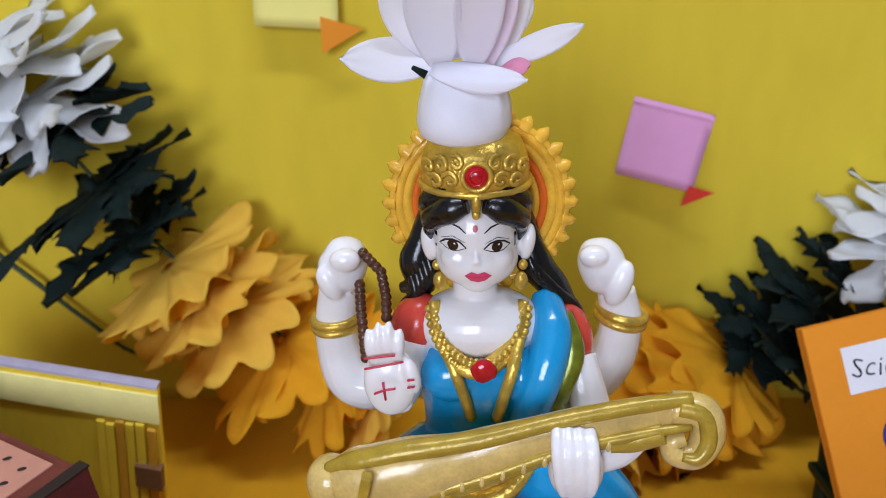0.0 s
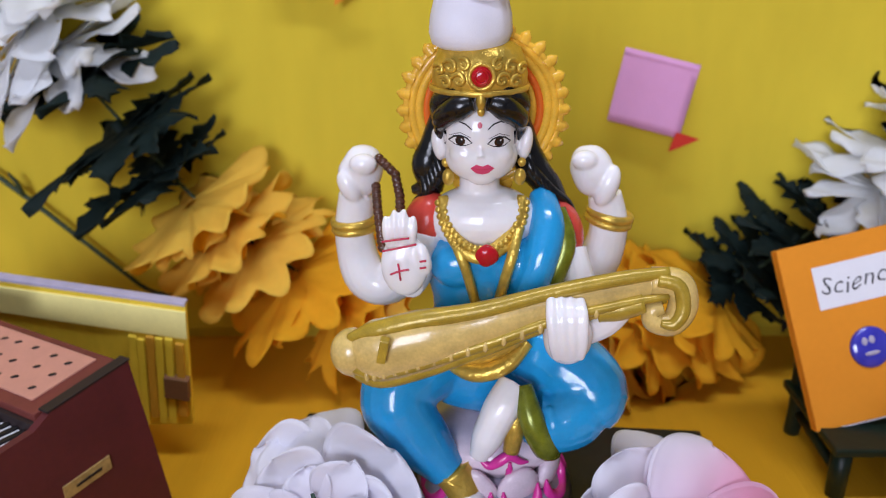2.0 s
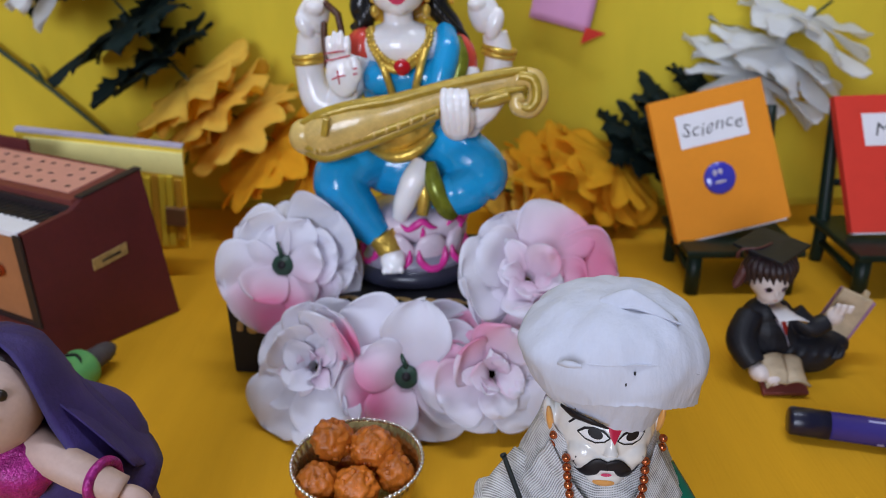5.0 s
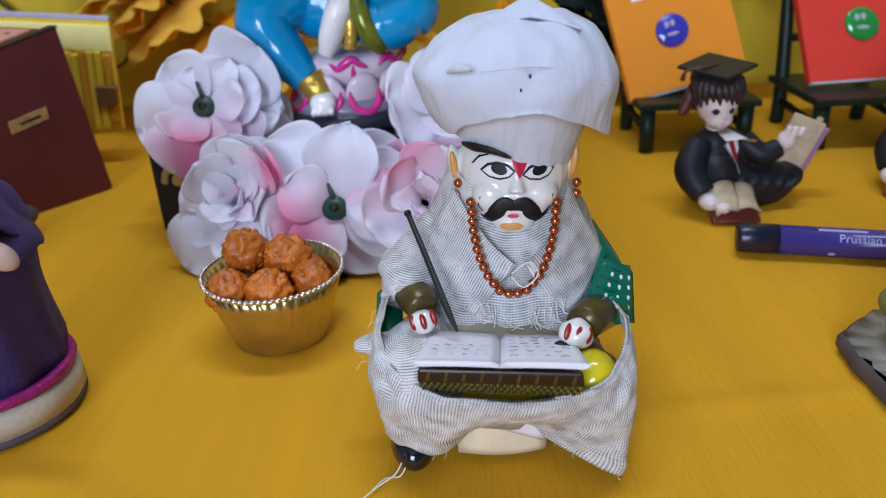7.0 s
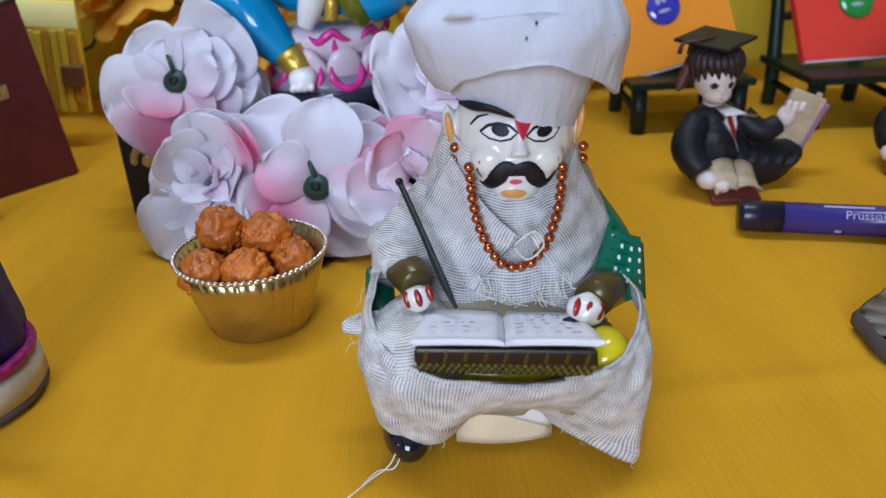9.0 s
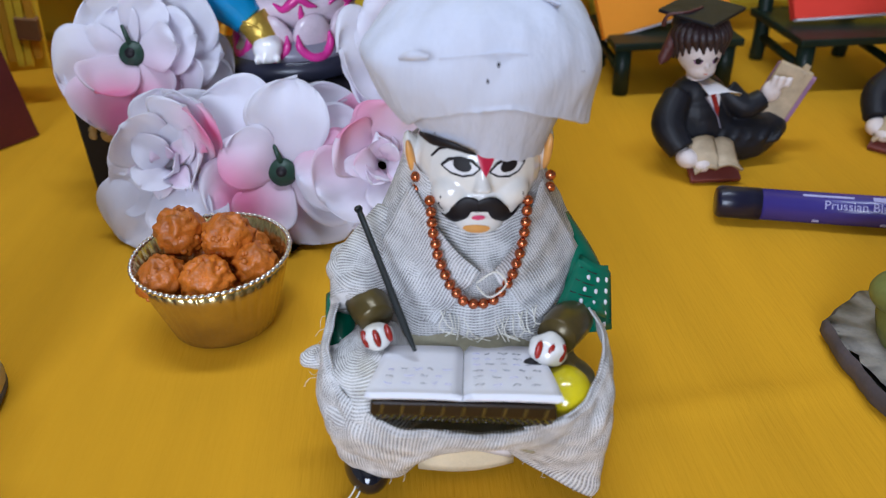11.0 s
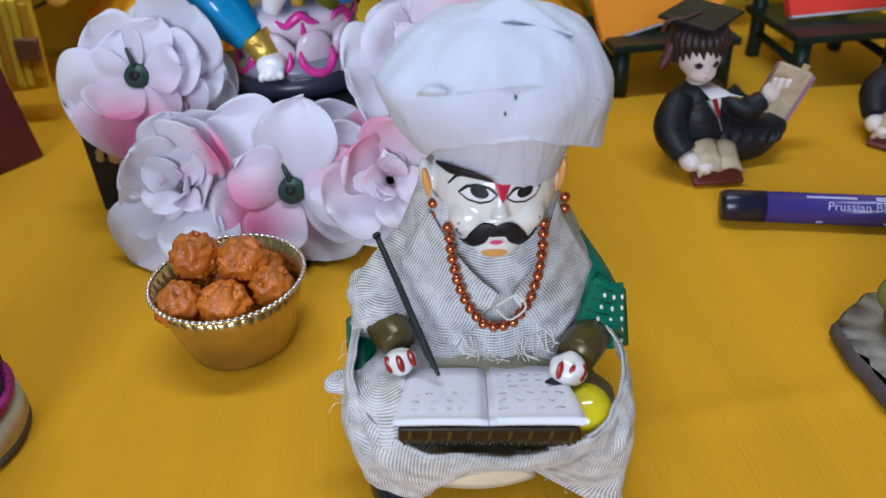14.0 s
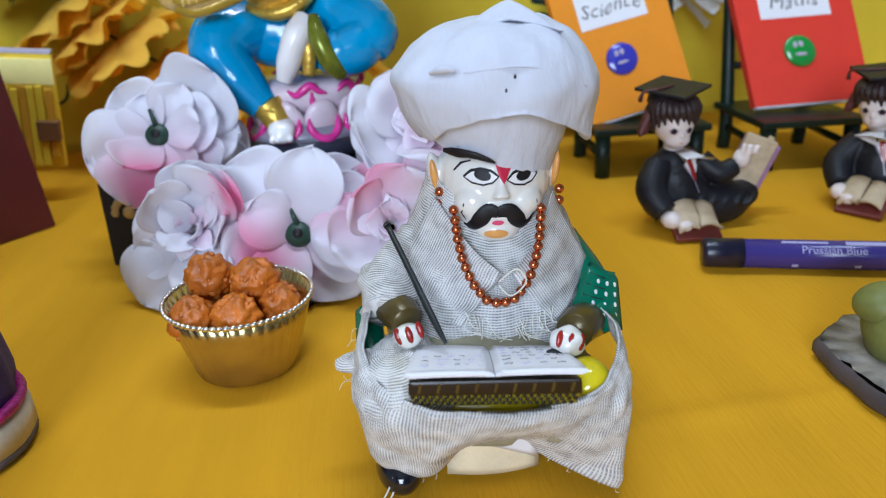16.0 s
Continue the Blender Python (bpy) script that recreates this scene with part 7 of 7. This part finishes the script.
        stroke(s, [(ex + sx * 0.0035, 0.1335), (ex + sx * 0.0075, 0.1320), (ex + sx * 0.0105, 0.1285)], 0.0004, face, g["ink"])
        stroke(s, [(0.1636 + sx * 0.0155, 0.1165), (0.1636 + sx * 0.0165, 0.1120), (0.1636 + sx * 0.0145, 0.1085)], 0.0003, face, g["ink"])
    stroke(s, [(0.1465, 0.1392), (0.1510, 0.1388), (0.1560, 0.1368), (0.1618, 0.1330)], 0.0019, face, g["hair"], 0.0005)
    s.decal([(0.1612, 0.1350), (0.1692, 0.1350), (0.1686, 0.1310), (0.1668, 0.1275), (0.1648, 0.1246), (0.1628, 0.1280)], face, g["mehndi"], 4, 0.0005)
    # moustache drooping from the middle, its tips curled
    for path in (((0.1622, 0.1126), (0.1580, 0.1132), (0.1550, 0.1100), (0.1524, 0.1064), (0.1500, 0.1052), (0.1482, 0.1066)), ((0.1616, 0.1126), (0.1668, 0.1130), (0.1700, 0.1094), (0.1728, 0.1060), (0.1758, 0.1064), (0.1782, 0.1104))):
        s.tube([face(u, q, 0.0002) for u, q in path], [0.0024, 0.0034, 0.0036, 0.0028, 0.0016, 0.0004], g["ink"], 12, 5, flat=0.26, up=(0, 1, 0))
    s.decal(ellipse(0.1619, 0.1082, 0.0026, 0.0012, 12), face, g["lips"], 2, 0.0007)
    s.decal(ellipse(0.1612, 0.1030, 0.0052, 0.0020, 16), face, g["skin_orange"], 3, 0.0004)
    # turban: an overhanging bulb over a tucked band
    tb = V((0.1640, 0.0985, 0.0))

    def pleats(a, z):
        return 1 + 0.022 * math.sin(a * 43 + 30 * noise.noise(V((a, z * 20, 0)))) * noise.noise(V((math.cos(a) * 2, math.sin(a) * 2, z * 25))) + 0.045 * noise.noise(V((math.cos(a) * 1.4, math.sin(a) * 1.4, z * 24)))

    i0 = len(s.v)
    s.lathe(tb, [(0.0262, 0.1325), (0.0272, 0.1350), (0.0285, 0.1385), (0.0315, 0.1440), (0.0345, 0.1520), (0.0365, 0.1580)], g["turban"], 160, 1.02, 0.98, lambda a, z: pleats(a, z) + 0.020 * math.sin(23 * a + 420 * z) * (0.4 + noise.noise(V((a * 3, z * 60, 9)))), caps=False)
    for k in range(i0, len(s.v)):
        x, y, z = s.v[k]
        s.v[k] = (x, y, z - 0.27 * (x - 0.1600) * max(0.0, (0.155 - z) / 0.02))
    tc = V((0.1652, 0.0985, 0))

    def cap(u, v):
        a = 2 * math.pi * v
        front = max(0.0, -math.sin(a)) ** 2.4
        left = max(0.0, -math.cos(a))
        zb = 0.1355 + 0.003 * left + (0.0205 - 0.003 * left) * front
        rb = 0.0415 - 0.0105 * left ** 1.5 + 0.0025 * front
        zm = 0.158 + 0.007 * left
        if u < 0.06:
            r, z = rb * (0.90 + 0.10 * u / 0.06), zb + 0.003 * (1 - u / 0.06)
        elif u < 0.45:
            f = (u - 0.06) / 0.39
            r, z = rb + (0.0432 - rb) * math.sin(f * math.pi / 2), zb + (zm - zb) * f
        else:
            f = (u - 0.45) / 0.55 * math.pi / 2
            r, z = 0.0432 * math.cos(f) ** 0.80, zm + (0.1895 - zm) * math.sin(f)
        q = V((math.cos(a), math.sin(a), 0))
        low = max(0.0, 1 - u / 0.5)
        r *= 1 + 0.040 * noise.noise(V((q.x * 2.0, q.y * 2.0, z * 45))) + 0.014 * noise.noise(V((q.x * 5.0, q.y * 5.0, z * 140))) + 0.050 * low * math.sin(57 * a + 9 * noise.noise(V((a * 2, z * 30, 1)))) * noise.noise(V((q.x * 4, q.y * 4, 3)))
        r *= 1 + 0.075 * math.exp(-((a - 3.45) / 0.42) ** 2 - ((z - 0.1675) / 0.0060) ** 2) + 0.03 * math.exp(-((a - 5.9) / 0.5) ** 2 - ((z - 0.158) / 0.008) ** 2)
        z += 0.0018 * noise.noise(V((q.x * r * 90, q.y * r * 90, 4)))
        k = (z - 0.150) / 0.04
        return tc + V((q.x * r + 0.004 * max(0.0, k), q.y * r * 0.98, z))

    s.grid([[cap(i / 40, j / 180) for j in range(180)] for i in range(41)], g["turban"], wrap=True)
    # a wound edge of cloth crossing the top
    s.tube([cap(0.48, 0.56), cap(0.60, 0.68), cap(0.62, 0.78), cap(0.50, 0.88)], [0.0003, 0.0005, 0.0005, 0.0003], g["turban"], 8, 6, flat=0.6)
    s.sheet(lambda u, v: V((0.1500 + 0.040 * u, 0.0880 - 0.012 * u + 0.010 * v, 0.1835 + 0.0125 * (1 - abs(2 * u - 1) ** 1.3) * math.sin(math.pi * (0.12 + 0.76 * v)))), 16, 10, 0.0012, g["turban"])
    s.tube([(0.1360, 0.0640, 0.1720), (0.1400, 0.0600, 0.1740), (0.1450, 0.0590, 0.1735)], [0.0008, 0.0017, 0.0008], g["turban"], 8, 4)
    s.tube([(0.1415, 0.0830, 0.1372), (0.1460, 0.0752, 0.1378), (0.1520, 0.0706, 0.1376), (0.1575, 0.0692, 0.1358), (0.1612, 0.0692, 0.1340)], [0.0010, 0.0021, 0.0017, 0.0012, 0.0005], g["ink"], 10, 5, flat=0.5, up=(0, 1, 0))
    for p in ((0.1676, 0.0590, 0.170), (0.1640, 0.0582, 0.165)):
        s.ell(p, (0.0005, 0.0008, 0.0009), g["ink"], nu=8, nv=6)
    s.ell((0.0945, 0.060, 0.052), (0.006, 0.006, 0.004), g["muslin"], rough=0.3, rs=200)
    s.tube([(0.0945, 0.060, 0.052), (0.104, 0.055, 0.056)], [0.003, 0.005], g["muslin"], 8, 1)
    solid("writer_figurine", s, (0.16, 0.06, 0), "painted moustached figurine in white turban and muslin shawl, writing", "figurine")


make_writer()


def make_necklace():
    pts = [V(p) for p in ((0.1440, 0.0750, 0.1130), (0.1445, 0.0690, 0.1030), (0.1460, 0.0640, 0.0940), (0.1495, 0.0600, 0.0850), (0.1545, 0.0570, 0.0785), (0.1605, 0.0560, 0.0765), (0.1670, 0.0565, 0.0785), (0.1735, 0.0600, 0.0850), (0.1775, 0.0645, 0.0940), (0.1800, 0.0690, 0.1030), (0.1815, 0.0750, 0.1120))]
    t = thing("bead_necklace", (0.161, 0.056, 0.0765), "string of shiny copper beads round the figurine's neck", "necklace")
    dense = []
    for a, b in zip(pts, pts[1:]):
        dense += [a.lerp(b, k / 40) for k in range(40)]
    total = sum((b - a).length for a, b in zip(dense, dense[1:]))
    step, acc, last = 0.00415, 0.0, dense[0]
    first = Shape()
    first.ell((0, 0, 0), 0.00215, M["copper"], nu=18, nv=12)
    me = first.mesh("bead")
    o = place_of(t)
    k = 0
    for p in dense:
        acc += (p - last).length
        last = p
        if acc >= k * step:
            ob = new("bead", me)
            ob.parent = t
            ob.location = p - o
            k += 1
    for x, ez in ((0.1392, 0.1160), (0.1920, 0.1138)):
        e = thing("bead_earring", (x, 0.0855, ez), "two shiny copper beads hung at the figurine's ear", "earring", "bead earrings")
        for dz in (0.0022, -0.0030):
            ob = new("bead", me)
            ob.parent = e
            ob.location = (0.0, 0.0, dz)


make_necklace()


def make_notebook():
    t = thing("open_notebook", (0.152, 0.032, 0.062), "open white notebook with scribbled lines on the figurine's lap desk", "notebook")
    a, b, c, d = V((0.1190, 0.0170, 0.0672)), V((0.1830, 0.0080, 0.0685)), V((0.1830, 0.0560, 0.0530)), V((0.1265, 0.0540, 0.0600))

    def page(u, v, lift=0.0):
        p = a.lerp(b, u).lerp(d.lerp(c, u), v)
        return p + V((0, 0, lift + 0.0004 * abs(math.sin(2 * math.pi * u)) ** 0.7 + 0.0008 * math.sin(5 * v)))

    for k in range(4):
        for name, u0, u1 in (("left_page", 0.0, 0.498), ("right_page", 0.502, 1.0)):
            s = Shape()
            s.sheet(lambda u, v: page(u0 + (u1 - u0) * u, v, 0.0006 * k + 0.0008) + V((0.0006 * k * (1 if u0 else -1), -0.0004 * k, 0)), 10, 6, 0.0002, M["white_paper"])
            part(name, s, t)
    rnd = random.Random(12)
    s = Shape()
    for side in (0, 1):
        for r in range(6):
            v = 0.16 + 0.12 * r
            if side == 0 and r > 2:
                continue
            u = 0.06 + 0.5 * side
            while u < 0.42 + 0.5 * side:
                w = rnd.uniform(0.03, 0.06)
                pts = [page(u + w * q, v + rnd.uniform(-0.02, 0.02), 0.0034) for q in (0, 0.25, 0.5, 0.75, 1)]
                s.tube(pts, 0.00014, M["pen_text"] if rnd.random() < 0.3 else M["base_navy"], 5, 1)
                u += w + rnd.uniform(0.03, 0.06)
    part("scribble", s, t, "dark pen scribbles", "stuff")


make_notebook()

q = thing("quill_pen", (0.1355, 0.040, 0.069), "thin dark quill held by the writing figurine", "pen")
s = Shape()
s.tube([(0.1355, 0.0400, 0.0690), (0.1310, 0.0500, 0.0765), (0.1235, 0.0690, 0.0900), (0.1157, 0.0885, 0.1030)], [0.0008, 0.0016, 0.0014, 0.0013], M["quill"], 10, 5)
part("shaft", s, q)
s = Shape()
s.tube([(0.1157, 0.0885, 0.1030), (0.1152, 0.0896, 0.1037)], [0.0018, 0.0016], M["quill"], 10, 1)
part("knob", s, q)

for k, pts in enumerate((((0.1103, 0.0300, 0.0135), (0.1058, 0.0291, 0.0040), (0.0981, 0.0248, 0.0009), (0.0894, 0.0151, 0.0009)),
                         ((0.1120, 0.0300, 0.0121), (0.1079, 0.0286, 0.0030), (0.1010, 0.0296, 0.0009), (0.0956, 0.0227, 0.0009)))):
    s = Shape()
    s.tube(pts, 0.00035, M["thread"], 6, 6)
    solid("loose_thread", s, pts[-1], "loose white cotton thread trailing from the figurine's shawl", "thread", "loose threads")
